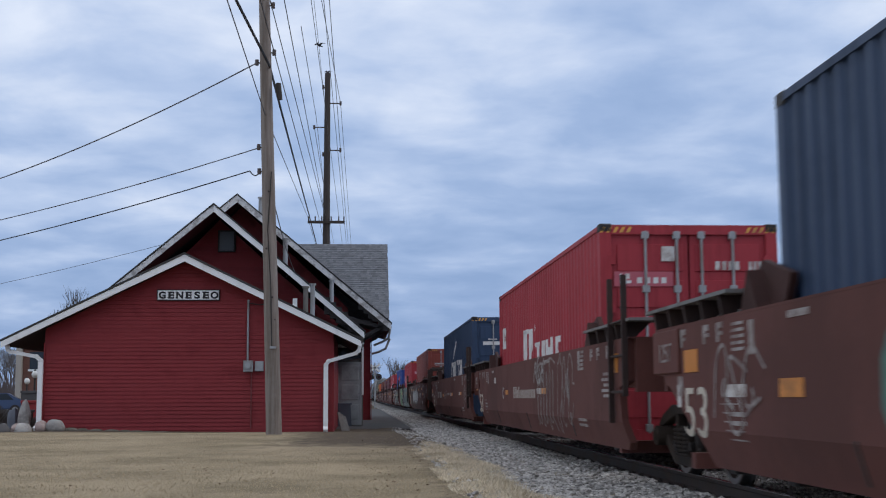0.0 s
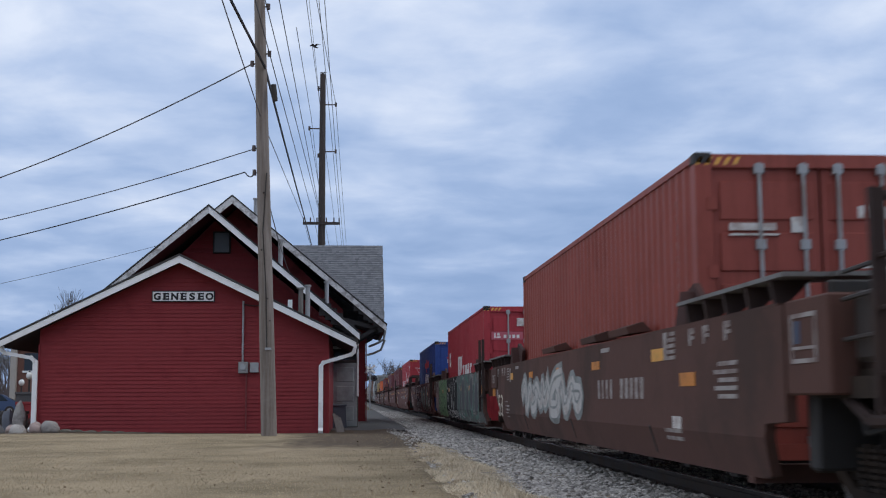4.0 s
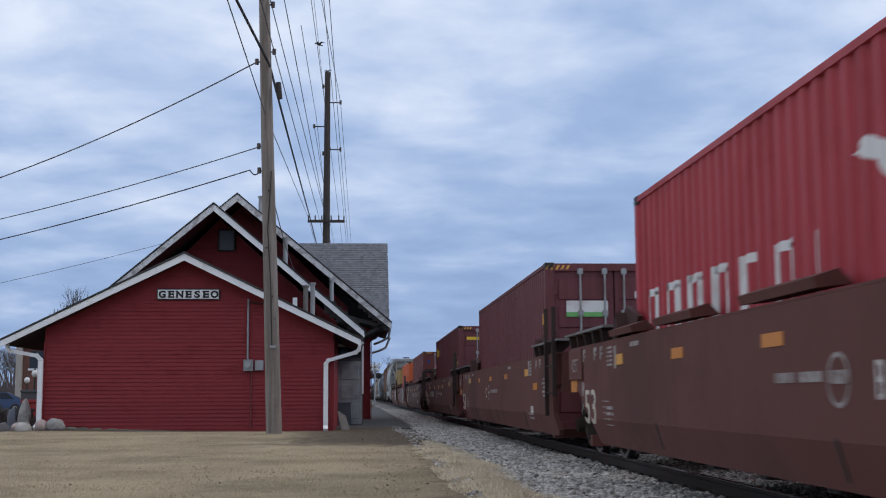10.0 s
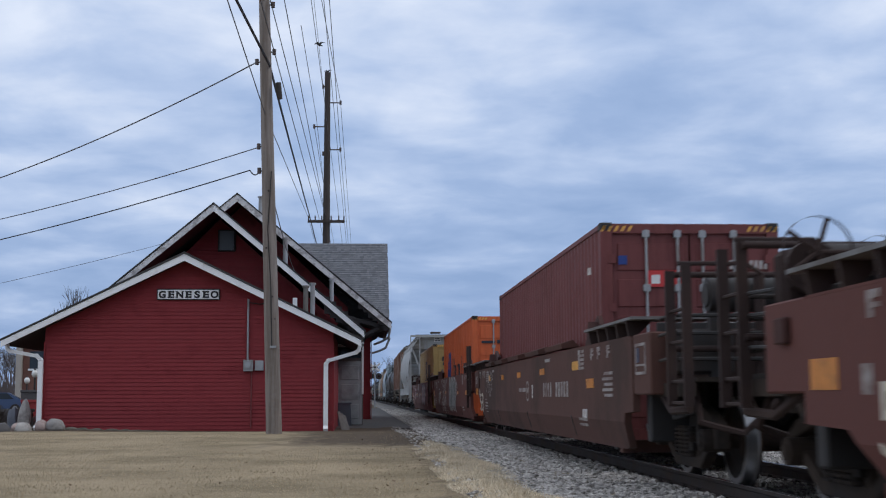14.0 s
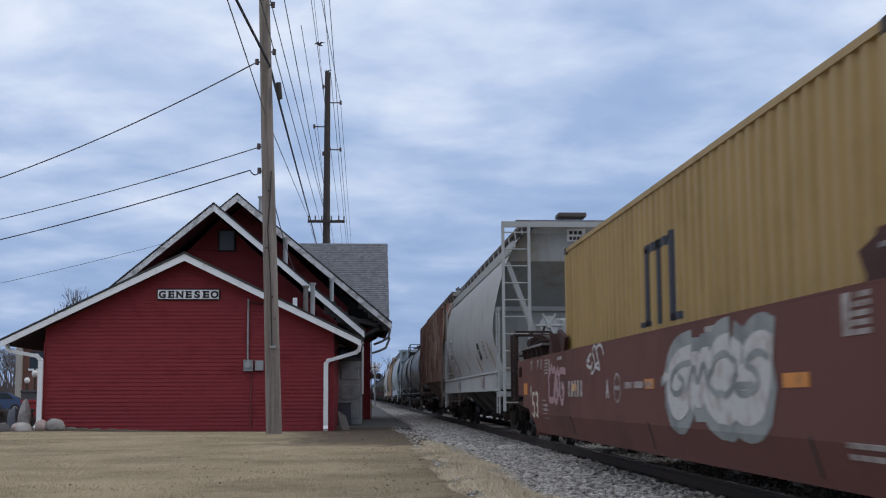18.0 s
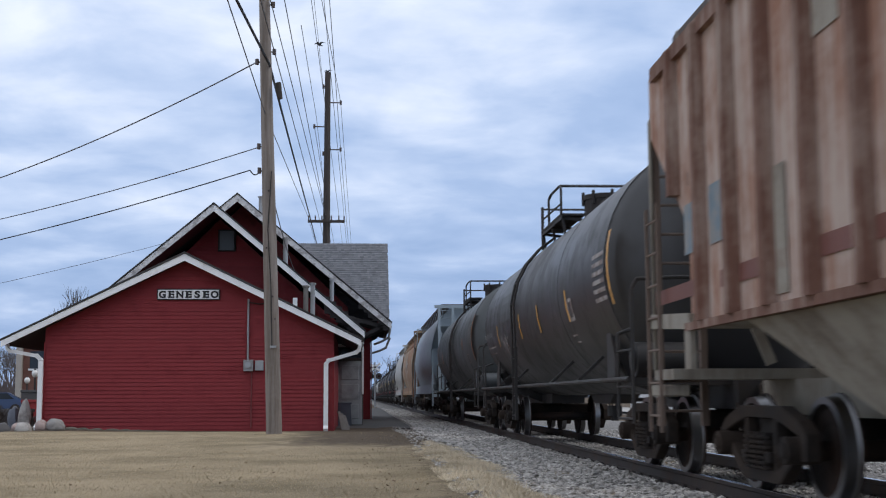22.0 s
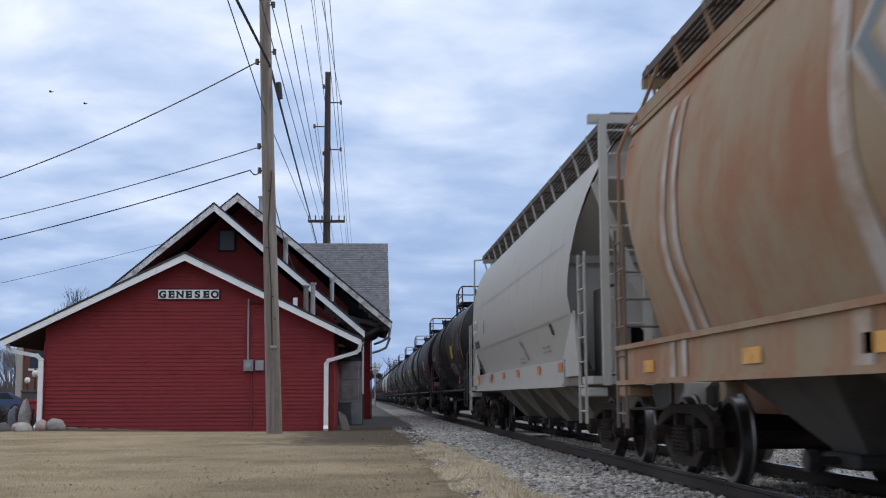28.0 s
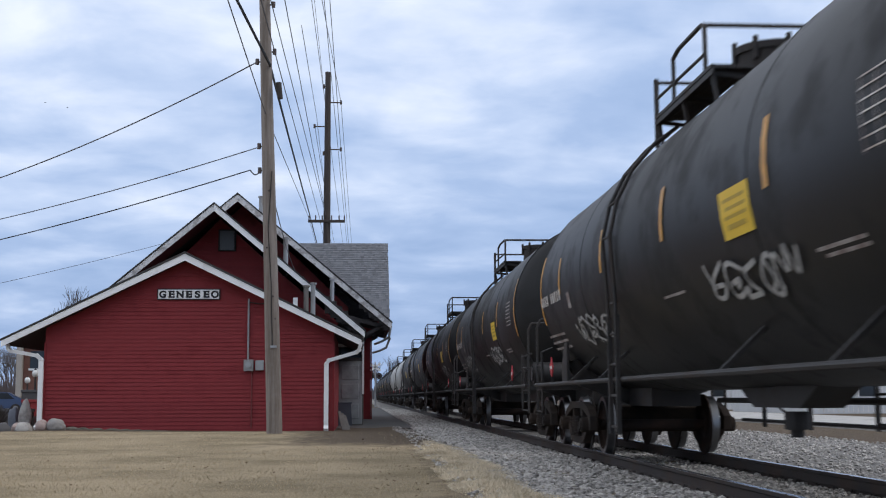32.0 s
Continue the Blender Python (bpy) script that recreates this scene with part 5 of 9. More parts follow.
        box(bm, min(s * (hw - 0.2), s * (hw - 0.1)), max(s * (hw - 0.2), s * (hw - 0.1)), -hl - 0.008, -hl + 0.03, Z0 + 0.4, Z0 + 0.52)
        hinge_mesh = finish("hinge", bm, post_mat)
        for k in range(4):
            part("hinge", hinge_mesh, None, d).location.z = k * 0.65
    if spec.get("hazard", True):
        bm = bmesh.new()
        for sx in (-1, 1):
            for k in range(5):
                x = sx * 1.0 - 0.22 + k * 0.09
                prism(bm, [(x, z1 - 0.115), (x + 0.045, z1 - 0.115), (x + 0.085, z1 - 0.04), (x + 0.04, z1 - 0.04)], "y", -hl - 0.004, -hl)
        part("hazard_stripe", bm, yellow_mark, ob, "yellow hazard stripes on the header")
    # stencils on the right-hand door
    bm = bmesh.new()
    for k in range(4):
        box(bm, 0.36 + k * 0.09, 0.42 + k * 0.09, -hl + 0.02, -hl + 0.028, z1 - 0.62, z1 - 0.5)
    for k in range(6):
        box(bm, 0.82 + k * 0.065, 0.865 + k * 0.065, -hl + 0.02, -hl + 0.028, z1 - 0.62, z1 - 0.5)
    for k in range(4):
        box(bm, 0.84 + k * 0.06, 0.88 + k * 0.06, -hl + 0.02, -hl + 0.028, z1 - 0.8, z1 - 0.69)
    for k in range(4):
        box(bm, 0.34, 0.34 + 0.4, -hl + 0.02, -hl + 0.028, z1 - 1.1 - k * 0.09, z1 - 1.06 - k * 0.09)
    tagged(part("door_stencil", bm, white_mark, ob, "white stencilled data on the door"), kind="stuff")
    for art in spec.get("art", ()):
        art(ob, -hw, hl, Z0, z1)
    movers.append((ob, center))
    return ob


def hopper_section(z, kind):
    """Half-width of a covered hopper's body at height z."""
    if kind == "curved":
        pts = ((0.95, 1.2), (1.35, 1.31), (1.7, 1.43), (2.0, 1.535), (2.25, 1.585), (2.5, 1.59), (2.85, 1.57), (3.2, 1.515), (3.5, 1.44), (3.8, 1.335), (4.1, 1.17), (4.3, 0.97), (4.4, 0.8))
    else:
        pts = ((0.95, 1.5), (4.06, 1.5), (4.2, 1.2), (4.3, 0.85))
    for (a, wa), (b, wb) in zip(pts, pts[1:]):
        if a <= z <= b:
            return wa + (wb - wa) * (z - a) / (b - a)
    return pts[-1][1]


def steps(z, table):
    for (a, va), (b, vb) in zip(table, table[1:]):
        if a <= z <= b:
            return va + (vb - va) * (z - a) / (b - a)
    return table[-1][1]


# how far the side sheets stop short of the end, by height
FLARED_EDGE = ((1.2, 1.05), (1.5, 1.05), (1.9, 1.1), (2.2, 1.05), (2.35, 0.92), (2.7, 0.6), (3.06, 0.24), (3.4, 0.0), (3.7, -0.18), (4.4, -0.22))
ROUND_EDGE = ((1.2, 1.0), (1.5, 1.08), (1.85, 1.16), (2.3, 1.12), (2.8, 0.88), (3.3, 0.55), (3.7, 0.2), (4.0, 0.0), (4.4, -0.05))
END_SLOPE = ((1.0, 1.55), (2.75, 1.5), (3.68, 0.12), (4.5, 0.1))


def covered_hopper(center, length, spec):
    ob = thing("covered_hopper", spec["label"], "rail car", "covered hopper cars")
    mat, kind = spec["mat"], spec.get("shape", "curved")
    trim = spec.get("trim", mat)
    rail_mat = spec.get("rail_mat", trim)
    board = paint("running_board_steel", (0.085, 0.07, 0.064), rough=0.8, vary=0.25)
    inset = spec.get("inset", 0.0)
    hl = length / 2
    bl = hl - (0.45 if kind == "curved" else 0.22)
    low = 1.22 if kind == "curved" else 1.43
    zs = [low, 1.4, 1.6, 1.8, 2.0, 2.25, 2.5, 2.75, 3.0, 3.2, 3.4, 3.55, 3.68, 3.85, 4.0, 4.15, 4.3, 4.4] if kind == "curved" else [low, 2.0, 2.34, 2.75, 3.1, 3.45, 4.05, 4.2, 4.3]
    # inner body with sloping end sheets
    bm = bmesh.new()
    rows = [(z, hopper_section(z, kind) - 0.035, bl - steps(z, END_SLOPE)) for z in zs]
    quads = [[bm.verts.new(c) for c in ((-w, -y, z), (w, -y, z), (w, y, z), (-w, y, z))] for z, w, y in rows]
    for a, b in zip(quads, quads[1:]):
        for i in range(4):
            j = (i + 1) % 4
            bm.faces.new((a[i], a[j], b[j], b[i]))
    bm.faces.new(quads[0])
    bm.faces.new(quads[-1])
    part("slope_sheet", bm, spec.get("end_mat", trim), ob, "sloping end sheet streaked with dirt")
    # side sheets with a curved end edge
    for s in (-1, 1):
        bm = bmesh.new()
        n = 14
        out = []
        for z in zs:
            e = bl - (steps(z, ROUND_EDGE if spec.get("end_plate") else FLARED_EDGE) if kind == "curved" else (0.03 + 1.4 * min(1.0, max(0.0, (3.45 - z) / 1.11))))
            out.append([(s * hopper_section(z, kind), -e + 2 * e * k / n, z) for k in range(n + 1)])
        loft(bm, out, caps=False, closed=False)
        part("side_sheet", bm, mat, ob, spec.get("body_label", ""), smooth=kind == "curved")
    bm = bmesh.new()
    prism(bm, [(-0.85, 4.27), (-0.78, 4.40), (-0.3, 4.46), (0.3, 4.46), (0.78, 4.40), (0.85, 4.27)], "y", -bl + 0.1, bl - 0.1)
    part("roof", bm, trim, ob)
    bm = bmesh.new()
    box(bm, -0.24, 0.24, -bl + 0.6, bl - 0.6, 4.40, 4.48, 0.02)
    for k in range(5):
        y = -bl + 0.5 + k * (2 * bl - 1) / 5
        box(bm, -0.28, 0.28, y, y + 1.6, 4.46, 4.56, 0.03)
    part("hatch_cover", bm, trim, ob)
    for s in (-1, 1):
        bm = bmesh.new()
        for k in range(8):
            xk = s * (0.78 + k * 0.061 - inset)
            beam(bm, (xk, -hl + 0.35, 4.5), (xk, hl - 0.35, 4.5), 0.034, 0.03)
        n = 15
        for k in range(n):
            y = -bl + 0.2 + k * (2 * bl - 0.4) / (n - 1)
            beam(bm, (s * (0.76 - inset), y, 4.48), (s * (1.22 - inset), y, 4.48), 0.03, 0.03)
        beam(bm, (s * (1.22 - inset), -bl, 4.47), (s * (1.22 - inset), bl, 4.47), 0.02, 0.09)
        tagged(part("running_board", bm, board, ob, "steel grating roof walkway"), kind="stuff")
        for k in range(n):
            bm = bmesh.new()
            y = -bl + 0.2 + k * (2 * bl - 0.4) / (n - 1)
            beam(bm, (s * (1.12 - inset * 0.6), y, 4.08), (s * (1.235 - inset), y, 4.52), 0.05, 0.03)
            part("walkway_support", bm, trim, ob)
        bm = bmesh.new()
        zt = 4.0 if kind == "curved" else 4.02
        w = hopper_section(zt, kind)
        reach = bl + (0.2 if kind == "curved" and not spec.get("end_plate") else -0.3)
        beam(bm, (s * (w + 0.02), -reach, zt), (s * (w + 0.02), reach, zt), 0.07, 0.14)
        if kind == "curved":
            w2 = hopper_section(3.82, kind)
            beam(bm, (s * (w2 + 0.01), -reach + 0.03, 3.82), (s * (w2 + 0.01), reach - 0.03, 3.82), 0.05, 0.05)
        if spec.get("end_plate"):
            bm.free()
        else:
            part("top_chord", bm, spec.get("chord_mat", trim), ob)
        if kind == "curved":
            bm = bmesh.new()
            short = 2.15 if spec.get("end_plate") else 0.35
            box(bm, min(s * 1.22, s * 1.555), max(s * 1.22, s * 1.555), -hl + short, hl - short, 1.0, 1.36)
            part("side_sill", bm, spec.get("sill_mat", trim), ob)
            for zf in (1.0,) if spec.get("end_plate") else (1.37, 0.99):
                bm = bmesh.new()
                beam(bm, (s * 1.565, -hl + short - 0.05, zf), (s * 1.565, hl - short + 0.05, zf), 0.05, 0.05)
                part("sill_flange", bm, spec.get("sill_mat", trim), ob)
        else:
            bm = bmesh.new()
            beam(bm, (s * 1.53, -bl + 1.4, 1.45), (s * 1.53, bl - 1.4, 1.45), 0.06, 0.07)
            part("side_sill", bm, spec.get("rib_mat", mat), ob)
            for e in (-1, 1):
                bm = bmesh.new()
                beam(bm, (s * 1.52, e * (bl - 1.5), 1.5), (s * 1.52, e * (hl - 0.25), 1.58), 0.06, 0.14)
                beam(bm, (s * 1.52, e * (bl - 1.44), 1.08), (s * 1.52, e * (bl - 1.44), 1.5), 0.05, 0.2)
                part("corner_sill", bm, trim, ob)
    if kind == "ribbed":
        n = 18
        for s in (-1, 1):
            for k in range(n):
                y = -7.3 + k * 14.6 / (n - 1)
                bm = bmesh.new()
                prism(bm, [(s * 1.5, y - 0.085), (s * 1.6, y - 0.05), (s * 1.6, y + 0.05), (s * 1.5, y + 0.085)], "z", 1.48 if abs(y) < 6.9 else 2.38 + (abs(y) - 6.95) * 0.85, 4.05)
                part("side_post", bm, spec.get("rib_mat", mat), ob)
    for e in (-1, 1):
        # end frame: corner posts, diagonal braces, stiffeners, stub sill
        bm = bmesh.new()
        for sx in (-1, 1):
            beam(bm, (sx * 1.36, e * (bl - 0.08), 3.64), (sx * 0.42, e * (hl - 0.55), 1.15), 0.17, 0.10)
        part("end_brace", bm, trim, ob, "diagonal end brace")
        bm = bmesh.new()
        wide = 1.5 if e < 0 and kind == "curved" else 1.2
        beam(bm, (-wide, e * (hl - 0.25), 4.42), (wide, e * (hl - 0.25), 4.42), 0.09, 0.12)
        beam(bm, (-1.5, e * (bl - 1.45), 2.78), (1.5, e * (bl - 1.45), 2.78), 0.10, 0.13)
        for sx in (-e,):
            if spec.get("end_plate"):
                pipe(bm, [(sx * 1.2, e * (hl - 0.25), 4.46), (sx * 1.42, e * (hl - 0.25), 4.44), (sx * 1.46, e * (hl - 0.25), 1.1)], 0.022, 6)
                continue
            pipe(bm, [(sx * (1.2 - inset), e * (bl - 0.7), 4.47), (sx * 1.22, e * (hl - 0.3), 4.12), (sx * 1.38, e * (hl - 0.25), 3.9), (sx * 1.5, e * (hl - 0.25), 3.6), (sx * 1.5, e * (hl - 0.25), 1.1)], 0.022, 6)
        box(bm, -1.5, 1.5, min(e * (hl - 0.95), e * (hl - 0.2)), max(e * (hl - 0.95), e * (hl - 0.2)), 1.0, 1.1)
        box(bm, -0.33, 0.33, min(e * (hl - 3.5), e * hl), max(e * (hl - 3.5), e * hl), 0.66, 1.0)
        part("end_frame", bm, trim, ob, "end frame and stub sill")
        bm = bmesh.new()
        for k in range(12):
            beam(bm, (-1.15 + k * 0.21, e * (hl - 0.3), 4.5), (-1.15 + k * 0.21, e * (bl - 0.5), 4.5), 0.03, 0.03)
        beam(bm, (-1.2, e * (hl - 0.28), 4.49), (1.2, e * (hl - 0.28), 4.49), 0.03, 0.05)
        box(bm, -0.3, 0.3, min(e * (hl - 0.7), e * (hl - 0.25)), max(e * (hl - 0.7), e * (hl - 0.25)), 4.58, 4.68, 0.02)
        tagged(part("end_walkway", bm, board, ob), kind="stuff")
        for sx in (-1, 1):
            tall = kind == "ribbed" or sx == e
            xo, xi = spec.get("ladder_x", (1.48, 0.94))
            ladder(ob, "end_ladder", sx * xo, sx * xi, e * (hl - 0.2), e * (hl - 0.2), 0.98 if spec.get("end_plate") else 0.55, spec.get("ladder_top", 4.42) if tall else 2.7, 11 if tall else 7, rail_mat, 0.014, spec.get("stile", 0.03) if tall else 0.022)
            ladder(ob, "side_ladder", sx * 1.57, sx * 1.57, e * (hl - 0.3), e * (hl - 0.75), 0.5, 2.7, 7, rail_mat, 0.012, 0.016)
            bm = bmesh.new()
            box(bm, min(sx * 1.3, sx * 1.56), max(sx * 1.3, sx * 1.56), min(e * (hl - 0.8), e * (hl - 0.25)), max(e * (hl - 0.8), e * (hl - 0.25)), 0.84, 0.955, 0.015)
            part("corner_step", bm, trim, ob)
        if kind == "ribbed":
            bm = bmesh.new()
            box(bm, -1.44, 1.44, min(e * (bl - 0.1), e * (bl - 0.06)), max(e * (bl - 0.1), e * (bl - 0.06)), 3.42, 4.12, 0.006)
            part("end_panel", bm, mat, ob, "flat rusty end panel below the roof")
        if spec.get("end_plate"):
            for sx in (-1, 1):
                bm = bmesh.new()
                prism(bm, [(e * (bl - 1.0), 2.02), (e * (bl - 1.9), 1.375), (e * (bl - 1.69), 1.375), (e * (bl - 1.69), 1.12), (e * (bl - 0.55), 1.12)], "x", min(sx * 1.5, sx * 1.53), max(sx * 1.5, sx * 1.53))
                part("end_gusset", bm, mat, ob, "triangular gusset above the sill")
                bm = bmesh.new()
                box(bm, min(sx * 1.1, sx * 1.5), max(sx * 1.1, sx * 1.5), min(e * (hl - 2.1), e * (hl - 1.2)), max(e * (hl - 2.1), e * (hl - 1.2)), 0.98, 1.115, 0.015)
                part("bolster_end", bm, hop_under_tan, ob)
                # web plate with a round lightening hole
                bm = bmesh.new()
                n = 24
                ring, edge_pts = [], []
                for i in range(n):
                    a = 2 * math.pi * (i + 0.5) / n
                    c, q = math.cos(a), math.sin(a)
                    m = max(abs(c) / 0.28, abs(q) / (0.75 if q > 0 else 0.46))
                    ring.append((sx * 0.93 + 0.2 * c, 1.56 + 0.2 * q))
                    edge_pts.append((sx * 0.93 + c / m, 1.56 + q / m))
                ya, yb = e * (hl - 0.52), e * (hl - 0.49)
                loft(bm, [[(x, ya, z) for x, z in edge_pts], [(x, ya, z) for x, z in ring], [(x, yb, z) for x, z in ring], [(x, yb, z) for x, z in edge_pts]], caps=False)
                part("end_plate", bm, mat, ob, "end web plate with a round hole")
                # box added behind the plate so that its hole stays dark
                bm = bmesh.new()
                xa, xb = min(sx * 0.655, sx * 1.19), max(sx * 0.655, sx * 1.19)
                back = e * (hl - 1.7)
                for q in ((xa, xa + 0.02, 1.11, 2.3), (xb - 0.02, xb, 1.11, 2.3), (xa + 0.02, xb - 0.02, 1.11, 1.13), (xa + 0.02, xb - 0.02, 2.28, 2.3)):
                    box(bm, q[0], q[1], min(back, ya - e * 0.005), max(back, ya - e * 0.005), q[2], q[3])
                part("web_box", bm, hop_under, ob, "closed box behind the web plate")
            bm = bmesh.new()
            box(bm, -0.64, 0.64, min(e * (hl - 0.62), e * (hl - 0.5)), max(e * (hl - 0.62), e * (hl - 0.5)), 1.1, 1.5, 0.02)
            part("shear_plate", bm, mat, ob)
        coupler(ob, e * (hl - 0.1), e)
    bm = bmesh.new()
    rod(bm, (-0.55, -hl + 0.12, 2.3), (-0.55, -hl + 0.17, 2.3), 0.2, 20)
    bmesh.ops.create_cone(bm, cap_ends=False, segments=20, radius1=0.28, radius2=0.28, depth=0.04, matrix=Matrix.Translation((-0.55, -hl + 0.13, 2.3)) @ Matrix.Rotation(math.pi / 2, 4, "X"))
    rod(bm, (-0.55, -hl + 0.08, 2.3), (-0.55, -hl + 0.3, 2.3), 0.06, 10)
    box(bm, -0.4, -0.1, -hl + 0.15, -hl + 0.4, 2.02, 2.45, 0.03)
    beam(bm, (-0.25, -hl + 0.28, 1.1), (-0.25, -hl + 0.28, 2.02), 0.09, 0.06)
    for k in range(6):
        a = k * math.pi / 3
        rod(bm, (-0.55, -hl + 0.12, 2.3), (-0.55 + 0.28 * math.cos(a), -hl + 0.12, 2.3 + 0.28 * math.sin(a)), 0.02, 6)
    part("brake_wheel", bm, trim, ob, "hand brake wheel")
    nh = spec.get("outlets", 4)
    span = 2 * (hl - 3.1)
    deep = kind == "ribbed"
    for k in range(nh):
        yc = -span / 2 + span * (k + 0.5) / nh
        hw = span / nh / 2
        bm = bmesh.new()
        zt, wt2 = (1.42, 1.45) if deep else (1.25, 1.4)
        loft(bm, [[(-wt2, yc - hw, zt), (wt2, yc - hw, zt), (wt2, yc + hw, zt), (-wt2, yc + hw, zt)],
                  [(-0.62, yc - 0.32, 0.40), (0.62, yc - 0.32, 0.40), (0.62, yc + 0.32, 0.40), (-0.62, yc + 0.32, 0.40)]])
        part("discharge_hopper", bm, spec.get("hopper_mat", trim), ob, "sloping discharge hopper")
        bm = bmesh.new()
        box(bm, -0.72, 0.72, yc - 0.36, yc + 0.36, 0.28, 0.40, 0.02)
        rod(bm, (-0.95, yc, 0.34), (0.95, yc, 0.34), 0.035, 8)
        for sx in (-0.95, 0.95):
            rod(bm, (sx - 0.04, yc, 0.34), (sx + 0.04, yc, 0.34), 0.09, 10)
        part("outlet_gate", bm, steel_dark, ob)
    add_truck(ob, -hl + spec.get("bogie", 2.05))
    add_truck(ob, hl - spec.get("bogie", 2.05))
    for art in spec.get("art", ()):
        art(ob, hl, bl)
    movers.append((ob, center))
    return ob


def tank_car(center, length, spec, radius=1.565, axis_z=2.485):
    ob = thing("tank_car", spec["label"], "rail car", "tank cars")
    mat = spec["mat"]
    hl = length / 2
    bl = hl - 1.45
    seg = 48
    prof = [(-bl - 0.62, 0.05), (-bl - 0.6, 0.45), (-bl - 0.5, 0.82), (-bl - 0.34, 1.12), (-bl - 0.15, 1.36), (-bl, 1.47), (-bl + 0.05, 1.478), (-bl * 0.5, 1.478), (-bl * 0.5 + 0.05, 1.47),
            (-0.02, 1.47), (0.02, 1.478), (bl * 0.5, 1.478), (bl * 0.5 + 0.05, 1.47), (bl - 0.05, 1.478), (bl, 1.47), (bl + 0.15, 1.36), (bl + 0.34, 1.12), (bl + 0.5, 0.82), (bl + 0.6, 0.45), (bl + 0.62, 0.05)]
    bm = bmesh.new()
    k = radius / 1.47
    loft(bm, [[(math.cos(a) * r * k, y, axis_z + math.sin(a) * r * k) for a in (2 * math.pi * i / seg for i in range(seg))] for y, r in prof])
    part("tank_shell", bm, mat, ob, spec.get("shell_label", ""), smooth=True)
    # girth seams
    for y in (-bl + 0.03, -bl * 0.5 + 0.02, bl * 0.5 + 0.02, bl - 0.03):
        bm = bmesh.new()
        loft(bm, [[(math.cos(a) * (radius + 0.012), y + d, axis_z + math.sin(a) * (radius + 0.012)) for a in (2 * math.pi * i / seg for i in range(seg))] for d in (-0.025, 0.025)])
        part("weld_band", bm, mat, ob)
    # side handrail and stanchions
    for s in (-1, 1):
        bm = bmesh.new()
        pipe(bm, [(s * 1.52, -hl + 0.3, 1.03), (s * 1.52, hl - 0.3, 1.03)], 0.03, 8)
        part("side_handrail", bm, spec.get("rail", steel_dark), ob, "long side handrail")
        for e in (-1, 1):
            bm = bmesh.new()
            pipe(bm, [(s * 1.48, e * (hl - 0.28), 0.55), (s * 1.48, e * (hl - 0.28), 2.0), (s * 1.42, e * (hl - 0.28), 2.12), (s * 1.0, e * (hl - 0.28), 2.14), (s * 0.3, e * (hl - 0.28), 2.14)], 0.022)
            part("end_grab_rail", bm, steel_dark, ob, "black looped grab rail")
            bm = bmesh.new()
            pipe(bm, [(s * 1.5, e * (hl - 0.95), 0.6), (s * 1.5, e * (hl - 0.95), 1.55), (s * 1.32, e * (hl - 0.95), 1.62)], 0.022)
            part("step_post", bm, steel_dark, ob)
            for z in (0.6, 0.95, 1.35):
                bm = bmesh.new()
                rod(bm, (s * 1.48, e * (hl - 0.28), z), (s * 1.5, e * (hl - 0.95), z), 0.014, 6)
                part("step_rung", bm, steel_dark, ob)
        for y in (-4.9, -2.5, 2.7, 4.8):
            bm = bmesh.new()
            beam(bm, (s * 1.51, y, 1.04), (s * 1.1, y, 1.42), 0.05, 0.04)
            part("rail_bracket", bm, steel_dark, ob)
        # side ladder to the platform
        bm = bmesh.new()
        pts = [(s * 1.56, 0.45), (s * 1.58, 1.9)] + [(s * math.cos(a) * (radius + 0.07), axis_z + math.sin(a) * (radius + 0.07)) for a in (0.1, 0.35, 0.6, 0.85, 1.05)]
        la, lb = spec.get("ladder_y", (1.28, 1.7))
        for y in (la, lb):
            pipe(bm, [(x, y, z) for x, z in pts], 0.022)
            box(bm, min(s * 1.54, s * 1.59), max(s * 1.54, s * 1.59), y - 0.025, y + 0.025, 0.42, 1.75)
        lad = part("side_ladder", bm, steel_dark, ob, "curved side ladder")
        bm = bmesh.new()
        rod(bm, (0, la, 0), (0, lb, 0), 0.016, 6)
        rung = finish("rung", bm, steel_dark)
        for q in ((s * 1.56, 0.5), (s * 1.56, 0.85), (s * 1.56, 1.2), (s * 1.56, 1.55), (s * 1.56, 1.9), *pts[2:]):
            part("rung", rung, None, lad).location = (q[0], 0, q[1])
    # top platform with railings and manway
    top = axis_z + radius
    bm = bmesh.new()
    for s in (-1, 1):
        for kx in range(5):
            beam(bm, (s * (0.66 + kx * 0.085), -0.9, top - 0.02), (s * (0.66 + kx * 0.085), 1.45, top - 0.02), 0.078, 0.035)
        beam(bm, (s * 1.02, -0.9, top - 0.05), (s * 1.02, 1.45, top - 0.05), 0.02, 0.1)
        for y in (-0.8, 0.3, 1.4):
            beam(bm, (s * 0.55, y, top - 0.12), (s * 1.02, y, top - 0.06), 0.04, 0.05)
            beam(bm, (s * 1.0, y, top - 0.05), (s * 0.95, y, top - 0.38), 0.04, 0.04)
    tagged(part("top_platform", bm, steel_dark, ob, "grated platform round the manway"), kind="stuff")
    bm = bmesh.new()
    for s in (-1, 1):
        pipe(bm, [(s * 1.0, 1.48, top - 0.35), (s * 1.0, 1.48, top + 0.46)], 0.03)
        pipe(bm, [(s * 1.0, 0.68, top - 0.05), (s * 1.0, 0.68, top + 0.48), (s * 0.97, 0.55, top + 0.56), (s * 0.95, -0.3, top + 0.57), (s * 0.95, -0.4, top + 0.5), (s * 0.95, -0.4, top - 0.05)], 0.024)
        pipe(bm, [(s * 1.0, 1.48, top + 0.22), (s * 0.97, -0.4, top + 0.22)], 0.018)
    pipe(bm, [(-0.95, -0.3, top + 0.57), (0.95, -0.3, top + 0.57)], 0.024)
